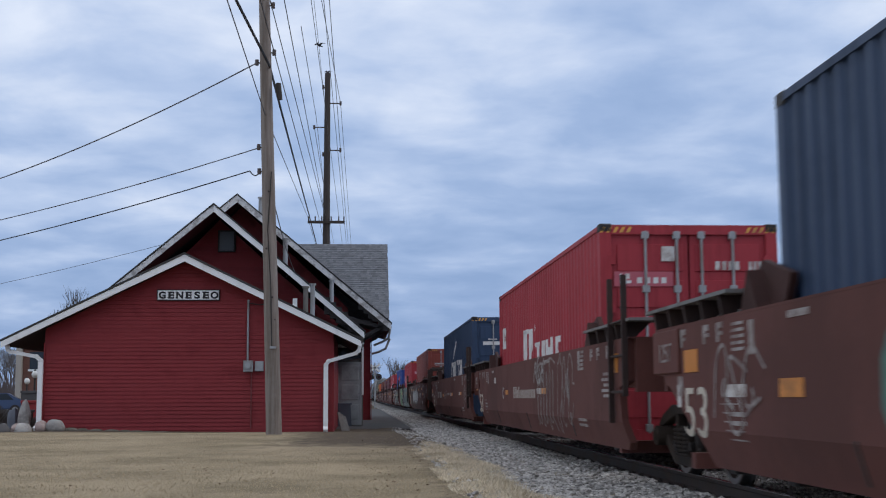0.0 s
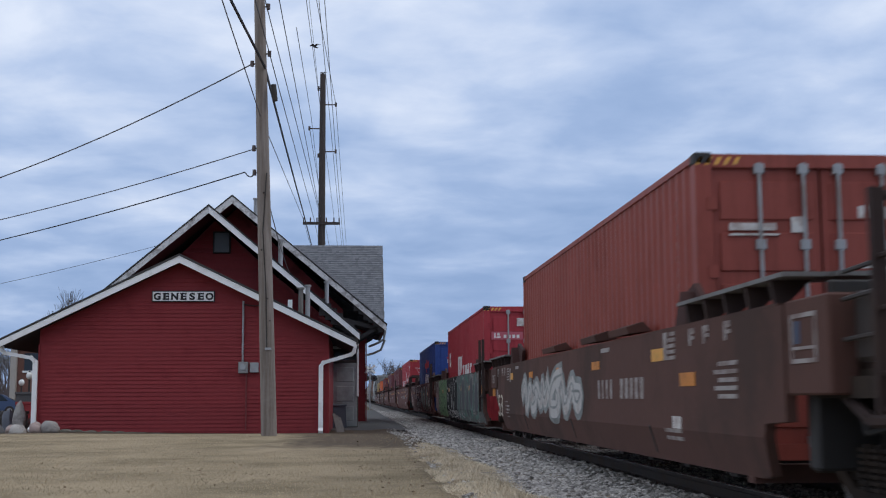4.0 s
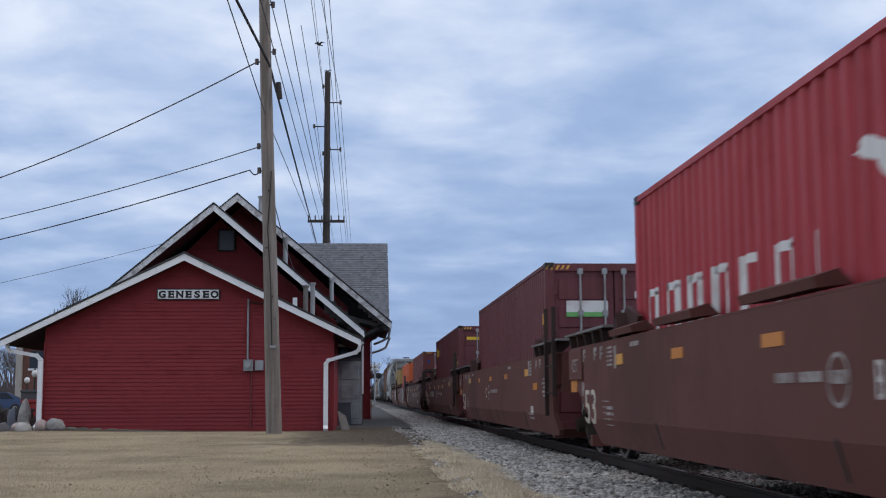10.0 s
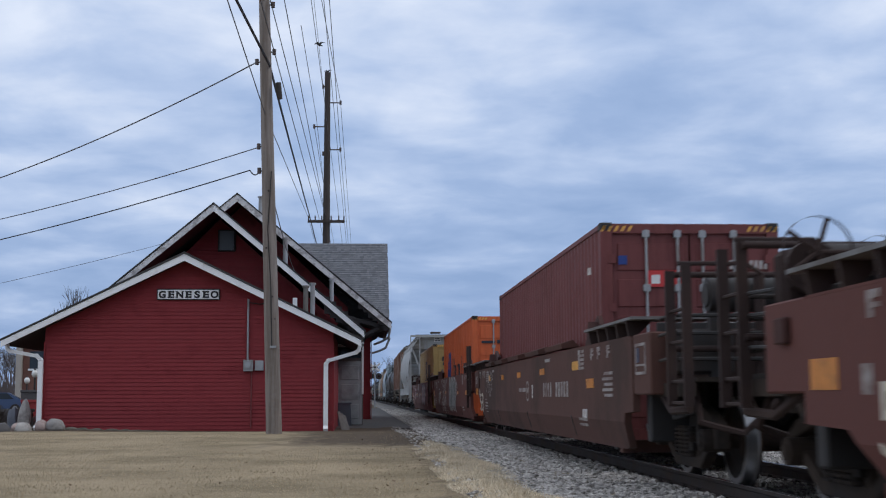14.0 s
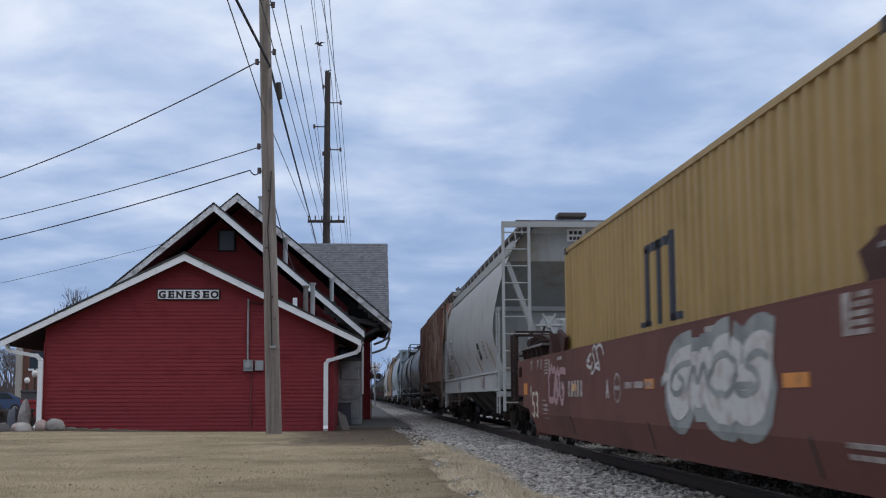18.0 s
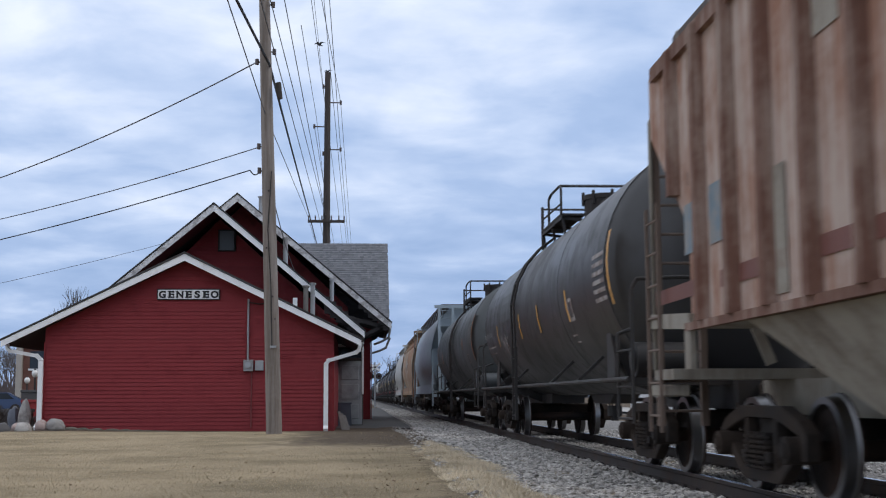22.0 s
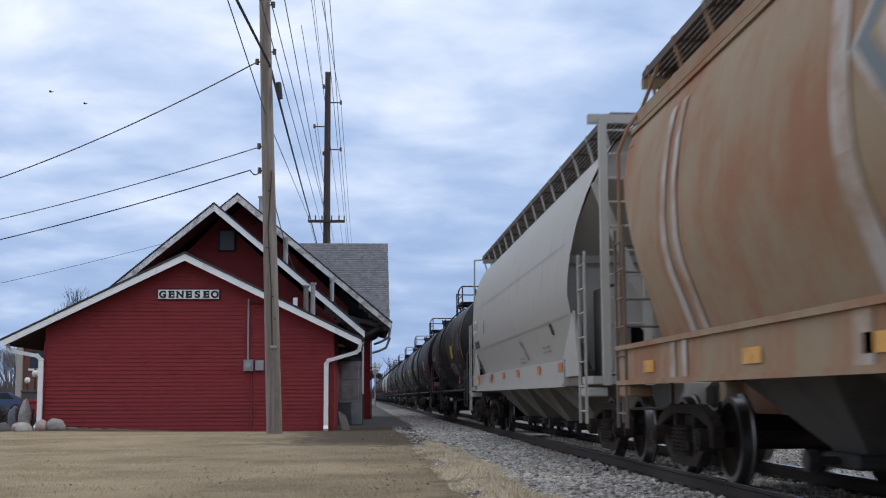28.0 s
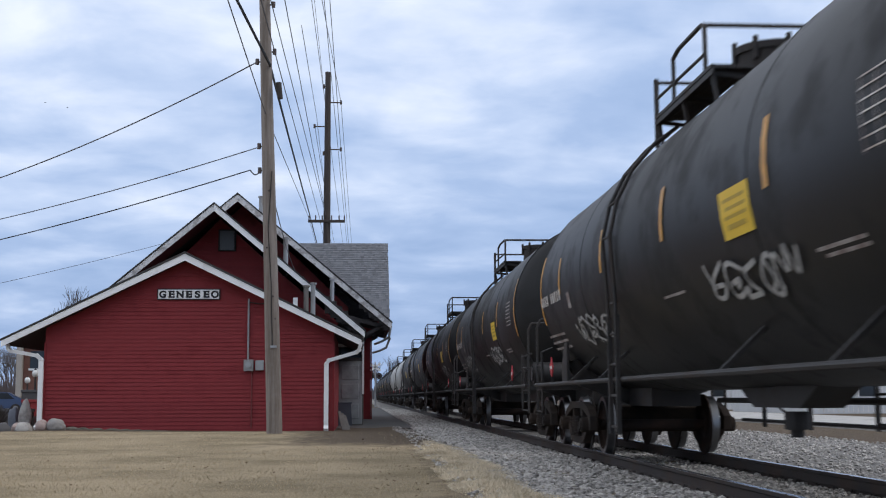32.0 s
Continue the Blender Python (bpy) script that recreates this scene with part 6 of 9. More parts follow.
    pipe(bm, [(-1.0, 1.48, top + 0.42), (1.0, 1.48, top + 0.42)], 0.02)
    part("platform_railing", bm, steel_dark, ob, "black platform railing")
    bm = bmesh.new()
    rod(bm, (0, 0.25, top - 0.1), (0, 0.25, top + 0.40), 0.42, 20)
    rod(bm, (0, 0.25, top + 0.40), (0, 0.25, top + 0.48), 0.45, 20)
    for kx in range(8):
        a = kx * math.pi / 4
        rod(bm, (0.44 * math.cos(a), 0.25 + 0.44 * math.sin(a), top + 0.3), (0.44 * math.cos(a), 0.25 + 0.44 * math.sin(a), top + 0.54), 0.03, 6)
    box(bm, -0.25, 0.25, -0.75, -0.3, top - 0.05, top + 0.3, 0.03)
    part("manway", bm, steel_dark, ob, "bolted manway dome and valve box")
    # underframe
    for e in (-1, 1):
        bm = bmesh.new()
        box(bm, -0.35, 0.35, min(e * (bl - 2.2), e * (hl - 0.2)), max(e * (bl - 2.2), e * (hl - 0.2)), 0.7, 1.06)
        box(bm, -1.48, 1.48, min(e * (hl - 0.75), e * (hl - 0.35)), max(e * (hl - 0.75), e * (hl - 0.35)), 0.96, 1.04)
        for y in (bl - 0.75,):
            prism(bm, [(-1.3, 1.35), (-1.1, 1.0), (-0.35, 0.72), (0.35, 0.72), (1.1, 1.0), (1.3, 1.35), (0.9, 1.5), (-0.9, 1.5)], "y", min(e * y, e * (y + 0.18)), max(e * y, e * (y + 0.18)))
        part("underframe", bm, steel_dark, ob)
    bm = bmesh.new()
    prism(bm, [(-1.3, 0.98), (-0.7, 0.72), (0.7, 0.72), (1.3, 0.98)], "x", -0.22, 0.22)
    rod(bm, (0, 0, 0.5), (0, 0, 0.68), 0.13, 12)
    rod(bm, (0, 0, 0.42), (0, 0, 0.52), 0.07, 10)
    rod(bm, (0, 0.1, 0.6), (0, 0.62, 0.74), 0.014, 6)
    part("bottom_outlet", bm, steel_dark, ob)
    bm = bmesh.new()
    rod(bm, (0.55, -bl + 2.4, 0.78), (0.55, bl - 2.4, 0.78), 0.035, 6)
    rod(bm, (0.75, -bl + 2.4, 0.52), (0.75, bl - 2.8, 0.52), 0.022, 6)
    for y in (-3.2, -1.6, 1.4, 3.0):
        rod(bm, (0.65, y, 0.45), (0.65, y, 1.2), 0.03, 6)
    part("brake_rigging", bm, steel_dark, ob, "brake pipes and rods")
    # brake cylinder and cradle plate on the end platform
    bm = bmesh.new()
    rod(bm, (-1.3, -hl + 1.0, 1.26), (-0.6, -hl + 1.0, 1.26), 0.2, 18)
    for x in (-1.33, -0.62):
        rod(bm, (x, -hl + 1.0, 1.26), (x + 0.05, -hl + 1.0, 1.26), 0.14, 14)
    part("brake_reservoir", bm, spec.get("gear", steel_dark), ob, "rounded air reservoir on the end platform", smooth=True)
    for e in (-1, 1):
        for sx in (-1, 1):
            bm = bmesh.new()
            ya = bl - 0.95
            prism(bm, [(e * ya, 1.02), (e * (ya + 0.45), 1.02), (e * (ya + 0.5), 1.3), (e * (ya + 0.15), 1.72), (e * ya, 1.7)], "x", min(sx * 1.3, sx * 1.335), max(sx * 1.3, sx * 1.335))
            part("cradle_plate", bm, spec.get("gear", steel_dark), ob, "gusset plate of the tank cradle")
    for e in (-1, 1):
        coupler(ob, e * (hl - 0.25), e)
    add_truck(ob, -spec.get("bogie", 6.9))
    add_truck(ob, spec.get("bogie", 6.9))
    # painted bands on the curved shell
    def decal(name, y0, y1, a0, a1, m, label=""):
        bm = bmesh.new()
        n = max(2, int(abs(a1 - a0) / 6))
        aa = [radians(a0 + 4.6 + (a1 - a0) * i / n) for i in range(n + 1)]
        loft(bm, [[(-math.cos(a) * (radius + 0.014), y, axis_z + math.sin(a) * (radius + 0.014)) for a in aa] for y in (y0, y1)], caps=False, closed=False)
        part(name, bm, m, ob, label)
    for y, a0, a1 in spec.get("stripes", ()):
        decal("reflective_stripe", y, y + 0.1, a0, a1, yellow_mark, "yellow reflective stripe")
    for y0, y1, a0, a1, m in spec.get("decals", ()):
        decal("stencil", y0, y1, a0, a1, m)
    if spec.get("placard"):
        for e in (-1, 1):
            bm = bmesh.new()
            prism(bm, [(e * 6.3 - 0.155, 1.28), (e * 6.3, 1.435), (e * 6.3 + 0.155, 1.28), (e * 6.3, 1.125)], "x", -1.545, -1.53)
            plate = part("hazard_placard", bm, paint("red_placard", (0.45, 0.03, 0.04), rough=0.5, vary=0.15), ob, "red diamond hazard placard")
            bm = bmesh.new()
            box(bm, -1.55, -1.545, e * 6.3 - 0.08, e * 6.3 + 0.08, 1.255, 1.305)
            part("placard_bar", bm, white_mark, plate)
            bm = bmesh.new()
            beam(bm, (-1.53, e * 6.3, 1.02), (-1.53, e * 6.3, 1.2), 0.03, 0.03)
            part("placard_holder", bm, steel_dark, ob)
    for art in spec.get("art", ()):
        art(ob)
    movers.append((ob, center))
    return ob


# ---- consist, front to rear; positions along the train in metres ----
def cpaint(name, c, **kw):
    return paint(name, c, rough=0.55, vary=0.16, grain=9, stain=kw.pop("stain", tuple(v * 0.55 for v in c)), stain_amount=kw.pop("amount", 0.4), streak=0.5, stain_scale=0.7, **kw)


red = cpaint("container_red", (0.37, 0.024, 0.036))
red_b = cpaint("container_bright_red", (0.40, 0.028, 0.040))
navy = cpaint("container_navy", (0.022, 0.048, 0.105))
blue = cpaint("container_blue", (0.014, 0.05, 0.24))
rust_red = cpaint("container_rust_red", (0.27, 0.05, 0.032))
maroon = cpaint("container_maroon", (0.135, 0.03, 0.036))
maroon_b = cpaint("container_maroon_brown", (0.155, 0.034, 0.030))
orange = cpaint("container_orange", (0.60, 0.115, 0.028))
mustard = cpaint("container_mustard", (0.36, 0.235, 0.075))
clean_white = paint("white_emblem", (0.72, 0.71, 0.69), rough=0.55, vary=0.12, stain=(0.45, 0.38, 0.34), stain_amount=0.3, stain_scale=3)
emblem_red = paint("red_emblem", (0.52, 0.035, 0.035), rough=0.55, vary=0.15)
emblem_blue = paint("blue_emblem", (0.015, 0.045, 0.22), rough=0.55, vary=0.15)
emblem_dark = paint("dark_emblem", (0.022, 0.024, 0.035), rough=0.6, vary=0.15)
emblem_yellow = paint("yellow_emblem", (0.75, 0.50, 0.03), rough=0.55, vary=0.15)
emblem_green = paint("green_emblem", (0.15, 0.42, 0.12), rough=0.55, vary=0.15)
spray_green = paint("green_spray", (0.16, 0.27, 0.12), rough=0.7, vary=0.25, stain=(0.10, 0.20, 0.10), stain_amount=0.5, stain_scale=2)
spray_teal = paint("teal_spray", (0.09, 0.20, 0.16), rough=0.7, vary=0.3, stain=(0.06, 0.13, 0.13), stain_amount=0.5, stain_scale=2)
spray_grey = paint("grey_spray", (0.27, 0.29, 0.28), rough=0.7, vary=0.25, stain=(0.14, 0.15, 0.15), stain_amount=0.5, stain_scale=2)
spray_grey_dark = paint("slate_spray", (0.06, 0.063, 0.07), rough=0.7, vary=0.35, stain=(0.12, 0.122, 0.128), stain_amount=0.4, stain_scale=1.5)
spray_sage = paint("sage_spray", (0.21, 0.26, 0.22), rough=0.7, vary=0.25, stain=(0.12, 0.15, 0.13), stain_amount=0.5, stain_scale=2)
spray_black = paint("black_spray", (0.02, 0.02, 0.021), rough=0.9, vary=0.3, spec=0.15, stain=(0.045, 0.044, 0.044), stain_amount=0.35, stain_scale=3)
spray_dusty = paint("dusty_pink_spray", (0.19, 0.125, 0.115), rough=0.8, vary=0.4, stain=(0.10, 0.075, 0.07), stain_amount=0.5, stain_scale=3)
spray_white = paint("white_spray", (0.52, 0.51, 0.49), rough=0.7, vary=0.25, stain=(0.28, 0.22, 0.20), stain_amount=0.4, stain_scale=5)


def mural_material():
    """Layered spray in swirls of grey, teal, sage and dark."""
    m = bpy.data.materials.new("mural_spray")
    m.use_nodes = True
    t = m.node_tree
    bs = t.nodes["Principled BSDF"]
    bs.inputs["Roughness"].default_value = 0.7
    co = node(t, "ShaderNodeTexCoord")
    mp = node(t, "ShaderNodeMapping")
    mp.inputs["Scale"].default_value = (1.0, 1.25, 0.8)
    swirl = node(t, "ShaderNodeTexNoise", Scale=1.5, Detail=2.0, Roughness=0.45, Distortion=3.2)
    fine = node(t, "ShaderNodeTexNoise", Scale=9.0, Detail=4.0)
    link(t, (co.outputs["Object"], mp.inputs[0]), (mp.outputs[0], swirl.inputs["Vector"]), (co.outputs["Object"], fine.inputs["Vector"]))
    val = maths(t, "ADD", swirl.outputs[0], maths(t, "MULTIPLY", maths(t, "SUBTRACT", fine.outputs[0], 0.5), 0.06))
    col = ramp(t, ((0.30, (0.03, 0.033, 0.035)), (0.38, (0.06, 0.115, 0.095)), (0.43, (0.14, 0.145, 0.145)), (0.48, (0.04, 0.043, 0.045)), (0.52, (0.10, 0.105, 0.105)),
                   (0.56, (0.055, 0.13, 0.105)), (0.61, (0.20, 0.20, 0.195)), (0.66, (0.12, 0.045, 0.04)), (0.72, (0.12, 0.13, 0.125))), val)
    link(t, (col.outputs[0], bs.inputs["Base Color"]))
    return m


tag_pale = paint("thin_pale_spray", (0.30, 0.26, 0.24), rough=0.75, vary=0.35, stain=(0.14, 0.09, 0.08), stain_amount=0.45, stain_scale=7)
mural_spray = mural_material()
spray_pink = paint("pink_spray", (0.34, 0.20, 0.21), rough=0.7, vary=0.3)


def bar(y0, y1, z0, z1, slant=0.0):
    """A slanted quadrilateral from y0 (rear) to y1 (front)."""
    return [(y0, z1), (y1, z1), (y1 + slant, z0), (y0 + slant, z0)]


def ellipse(y, z, ry, rz, n=16):
    return [(y + ry * math.cos(2 * math.pi * i / n), z + rz * math.sin(2 * math.pi * i / n)) for i in range(n)]


def side_art(mat, polys, label=""):
    def make(ob, x, hl, z0, z1):
        for poly in polys:
            side_shapes("painted_emblem", ob, -x, [poly], mat, label)
    return make


import itertools

DOOR_LAYER = itertools.count()


def door_art(mat, rects, label=""):
    lift = 0.002 * (next(DOOR_LAYER) % 7)
    def make(ob, x, hl, z0, z1):
        for xa, xb, za, zb in rects:
            bm = bmesh.new()
            box(bm, xa, xb, -hl + 0.012 - lift, -hl + 0.026, za, zb)
            part("door_emblem", bm, mat, ob, label)
    return make


def door_shape(mat, polys, label=""):
    def make(ob, x, hl, z0, z1):
        for poly in polys:
            bm = bmesh.new()
            prism(bm, poly, "y", -hl + 0.014, -hl + 0.026)
            part("door_emblem", bm, mat, ob, label)
    return make


def row(y, step, wid, n, z0, z1):
    return [bar(y - k * step, y - k * step - wid, z0, z1) for k in range(n)]


LINE_ART = [side_art(clean_white, [bar(5.54, 4.87, 1.92, 2.38), bar(2.12, 1.3, 2.06, 2.15), bar(1.92, 1.55, 1.3, 2.12, 0.05), [(1.1, 2.13), (0.62, 2.13), (0.95, 1.3), (1.3, 1.3)],
                                  ellipse(0.38, 2.12, 0.12, 0.07), bar(0.34, -0.28, 1.76, 1.84), bar(0.2, -0.12, 1.3, 1.8), bar(-0.53, -0.84, 1.3, 1.84), bar(-1.03, -1.3, 1.3, 1.84), bar(-1.45, -1.7, 1.3, 1.86), bar(-1.3, -1.5, 1.5, 1.7),
                                  bar(-1.95, -2.22, 1.3, 1.84), bar(-2.22, -2.54, 1.74, 1.84), bar(-2.22, -2.42, 1.5, 1.6)], "white painted emblem shapes"),
            side_art(red, [ellipse(5.2, 2.15, 0.12, 0.1)]), door_art(paint("pink_label", (0.46, 0.10, 0.13), rough=0.5, vary=0.15), [(-1.03, -0.23, 2.32, 2.52)], "pink company label"), door_art(clean_white, [(-0.96, -0.92, 2.36, 2.49), (-0.9, -0.8, 2.36, 2.40), (-0.88, -0.82, 2.42, 2.49)] + [(-0.72 + k * 0.11, -0.65 + k * 0.11, 2.36, 2.44) for k in range(4)]), door_art(white_mark, [(-0.38, -0.2, 2.66, 2.86)])]
SWOOSH_ART = [side_art(clean_white, [[(1.4, 2.18), (1.1, 2.45), (0.6, 2.58), (0.3, 2.72), (-0.05, 2.72), (0.05, 2.58), (0.5, 2.47), (0.9, 2.33), (1.3, 2.18)],
                                    bar(2.19, 1.6, 1.92, 2.06), bar(2.19, 1.95, 1.3, 2.0), bar(1.45, 1.2, 1.3, 2.06), bar(1.2, 0.95, 1.55, 1.9), bar(0.95, 0.75, 1.3, 2.06), bar(0.62, 0.31, 1.3, 2.06, 0.06),
                                    bar(-0.03, -0.55, 1.92, 2.08), bar(-0.03, -0.25, 1.3, 2.0), bar(-0.82, -1.38, 1.92, 2.07), bar(-0.82, -1.04, 1.3, 2.0), bar(-1.15, -1.38, 1.3, 1.72), bar(-1.46, -1.76, 1.3, 2.06), bar(-1.76, -2.0, 1.6, 1.9), bar(-2.05, -2.36, 1.3, 2.05)], "white painted emblem shapes"),
              door_art(clean_white, [(-0.9, -0.3, 2.35, 2.45), (-0.75, -0.5, 2.5, 2.53)])]
EAGLE_ART = [side_art(emblem_red, [[(1.62, 2.46), (1.3, 2.22), (0.55, 2.24), (0.42, 2.04), (0.1, 2.04), (0.15, 2.14), (-0.1, 2.24), (-1.4, 2.24), (-1.45, 2.54), (-0.2, 2.5), (0.05, 2.62), (0.3, 2.6), (0.3, 2.48)]], "red painted bird-like emblem"),
             side_art(clean_white, [[(1.4, 1.3), (1.0, 1.97), (0.45, 1.97), (0.3, 1.3)], [(0.15, 1.3), (0.15, 1.97), (-0.5, 1.95), (-0.55, 1.7), (-0.2, 1.62), (-0.2, 1.3)], bar(-0.7, -1.15, 1.3, 1.92)]),
             door_art(clean_white, [(-0.72, -0.52, 2.3, 2.44), (-0.5, -0.36, 2.3, 2.44), (-0.34, -0.16, 2.3, 2.38)]), door_art(emblem_red, [(-0.74, -0.16, 2.48, 2.53)])]
FLAG_ART = [side_art(clean_white, row(5.56, 0.85, 0.12, 7, 1.3, 2.02) + row(5.2, 0.85, 0.1, 6, 1.3, 1.98) + row(5.5, 0.85, 0.4, 6, 1.94, 2.02) + [[(-0.3, 2.42), (-0.55, 2.5), (-1.2, 2.3), (-1.5, 2.05), (-2.2, 2.1), (-2.5, 2.05), (-2.0, 1.5), (-1.8, 1.3), (-1.4, 1.3), (-1.5, 1.8), (-1.1, 1.95), (-0.7, 2.3)],
                          bar(-3.3, -3.65, 2.05, 2.16), bar(-3.3, -3.46, 1.7, 2.1), bar(-3.55, -3.8, 1.4, 1.75), ellipse(-4.2, 2.2, 0.2, 0.1), bar(-3.95, -4.1, 1.3, 2.0), bar(-4.3, -4.42, 1.3, 2.0), bar(-4.65, -4.82, 1.3, 2.0), bar(-4.82, -5.2, 1.9, 2.0)]
                      + [bar(-4.76 - k * 0.2, -4.91 - k * 0.2, 2.68, 2.8) for k in range(5)] + [bar(-5.14, -5.39, 2.52, 2.64), bar(-5.24, -5.38, 2.27, 2.42)], "white painted emblem shapes"),
            door_shape(clean_white, [[(-0.9, 2.7), (-0.62, 2.66), (-0.42, 2.58), (-0.1, 2.56), (-0.3, 2.5), (-0.12, 2.44), (-0.45, 2.45), (-0.68, 2.38), (-0.56, 2.5), (-0.5, 2.56), (-0.66, 2.62)], [(-0.9, 2.7), (-0.88, 2.7), (-0.66, 2.38), (-0.69, 2.38)]])]
SHIP_ART = [side_art(emblem_blue, [[(4.25, 1.3), (4.0, 1.95), (3.7, 2.2), (3.6, 2.42), (3.05, 2.42), (3.0, 2.3), (2.95, 2.42), (2.42, 2.44), (2.55, 2.2), (2.62, 1.9), (2.4, 1.86), (2.75, 1.3)]], "blue painted emblem"),
            side_art(orange, [[(3.35, 2.25), (3.1, 2.2), (3.2, 1.8), (3.45, 1.75)]]),
            side_art(emblem_dark, [bar(1.73, 1.55, 1.3, 2.17), bar(1.25, 1.05, 1.3, 2.17), bar(0.85, 0.5, 1.84, 1.92), bar(0.6, 0.46, 1.3, 1.9), bar(0.3, 0.15, 1.3, 1.92), bar(-0.1, -0.28, 1.5, 1.9), bar(-0.5, -0.9, 1.84, 1.93), bar(-0.78, -0.94, 1.3, 1.9),
                                   bar(-1.05, -1.2, 1.3, 1.92), bar(-1.32, -1.46, 1.3, 1.9), bar(-1.9, -2.08, 1.3, 2.15), bar(-2.5, -2.68, 1.3, 2.14), bar(-2.85, -3.0, 1.3, 1.9), bar(-3.2, -3.36, 1.5, 1.88), bar(-3.5, -3.64, 1.5, 1.9, -0.15), bar(-3.9, -4.04, 1.4, 1.9, 0.15),
                                   bar(-4.2, -4.36, 1.4, 1.88), bar(-4.75, -4.92, 1.3, 2.2)], "dark painted emblem shapes"),
            door_art(emblem_dark, [(-0.95, -0.55, 2.38, 2.45), (-0.5, -0.15, 2.38, 2.47)])]
BLOCK_ART = [side_art(emblem_dark, [bar(0.76, 0.5, 1.62, 2.5), bar(0.2, -0.04, 1.62, 2.54), bar(-0.38, -0.64, 1.62, 2.57), bar(0.76, -0.5, 2.44, 2.54), bar(-0.5, -0.9, 1.62, 1.7), bar(0.9, 0.4, 1.62, 1.68)], "dark painted emblem shapes"),
             door_art(emblem_dark, [(-0.82, -0.76, 2.42, 2.58), (-0.65, -0.59, 2.42, 2.58), (-0.48, -0.42, 2.42, 2.58), (-0.82, -0.42, 2.56, 2.62), (-0.8, -0.63, 2.25, 2.36), (-0.6, -0.42, 2.25, 2.36)]), door_art(white_mark, [(-0.2, -0.06, 2.38, 2.52)])]
YELLOW_ART = [side_art(emblem_yellow, [bar(5.63, 5.3, 2.74, 2.84), bar(5.52, 5.38, 2.48, 2.78), bar(5.2, 4.95, 2.5, 2.74), bar(4.9, 4.72, 2.5, 2.76), bar(4.65, 4.4, 2.66, 2.74), bar(4.6, 4.4, 2.48, 2.58), bar(4.38, 4.15, 2.5, 2.72)], "yellow painted emblem"),
              side_art(white_mark, [bar(-5.2, -5.3, 2.7 - k * 0.14, 2.78 - k * 0.14) for k in range(6)]), side_art(emblem_yellow, [bar(-5.3, -5.6, 1.8, 2.0)]), door_art(emblem_yellow, [(-0.95, -0.5, 2.7, 2.8)]), door_art(yellow_mark, [(-0.35, 0.05, 1.9, 2.3)]), door_art(white_mark, [(-0.35, -0.2, 2.62, 2.8)])]
PLATE_ART = [door_art(emblem_red, [(-0.6, -0.12, 2.3, 2.52)], "red company plate"), door_art(clean_white, [(-0.54, -0.42, 2.34, 2.46), (-0.36, -0.24, 2.34, 2.46)]), door_art(emblem_blue, [(-0.98, -0.86, 2.6, 2.72)]), side_art(white_mark, [bar(-5.0, -5.3, 2.55, 2.65)])]
SEAL_ART = [door_art(clean_white, [(-0.85, -0.12, 2.27, 2.5)], "white and green company plate"), door_art(emblem_green, [(-0.85, -0.12, 2.22, 2.3)]), side_art(yellow_mark, [bar(-5.65, -5.75, 2.1, 2.3)])]
PLAIN_ART = [door_art(white_mark, [(-0.9, -0.45, 2.42, 2.49), (-0.9, -0.42, 2.37, 2.39), (-0.3, -0.15, 2.4, 2.55)]), side_art(white_mark, [bar(-5.2, -5.32, 2.75 - k * 0.14, 2.82 - k * 0.14) for k in range(7)])]

O, Y, Wm = orange_mark, yellow_mark, white_mark
TEXT_BARS = lambda ob, x: tagged(side_marks("company_marks", ob, x, [(1.2 - k * 0.19, 0.83, 0.11, 0.21 if k in (0, 1, 2, 4) else 0.15) for k in range(16)], paint("beige_stencil", (0.42, 0.36, 0.31), rough=0.7, vary=0.2), "beige painted company lettering bars"), kind="stuff")
REF_A = ((-2.88, 0.9, 0.48, 0.09, O), (-2.4, 0.9, 0.5, 0.09, Wm), (2.2, 0.9, 0.4, 0.09, O), (4.4, 1.15, 0.3, 0.12, Wm), (8.5, 1.02, 0.46, 0.22, O), (-8.45, 1.12, 0.3, 0.22, O))
REF_0 = ((4.94, 0.84, 0.47, 0.13, O), (6.19, 0.84, 0.5, 0.1, Wm), (7.52, 1.06, 0.44, 0.2, O), (2.5, 0.84, 0.4, 0.12, O), (8.1, 0.75, 0.12, 0.2, Wm))
REF_2 = ((-1.66, 0.9, 0.48, 0.1, Wm), (-2.15, 0.9, 0.48, 0.1, O), (2.16, 0.88, 0.42, 0.09, O), (-5.6, 0.92, 0.5, 0.09, O), (-5.05, 0.92, 0.4, 0.09, Wm), (-8.4, 1.12, 0.3, 0.24, O), (8.56, 1.02, 0.46, 0.16, O), (8.56, 0.9, 0.46, 0.1, Wm))
REF_4 = ((4.45, 1.04, 0.5, 0.11, O), (1.71, 1.06, 0.45, 0.12, O), (-2.6, 1.06, 0.5, 0.13, O), (-5.2, 1.06, 0.5, 0.13, O), (7.6, 1.02, 0.46, 0.2, O), (-8.3, 0.95, 0.3, 0.2, O))
REF_5 = ((-5.79, 0.99, 0.48, 0.11, Y), (-2.97, 0.99, 0.43, 0.1, Y), (-0.5, 0.99, 0.4, 0.1, Y), (2.2, 0.99, 0.4, 0.1, O), (6.0, 1.1, 0.4, 0.12, Y), (8.5, 1.02, 0.46, 0.2, O))
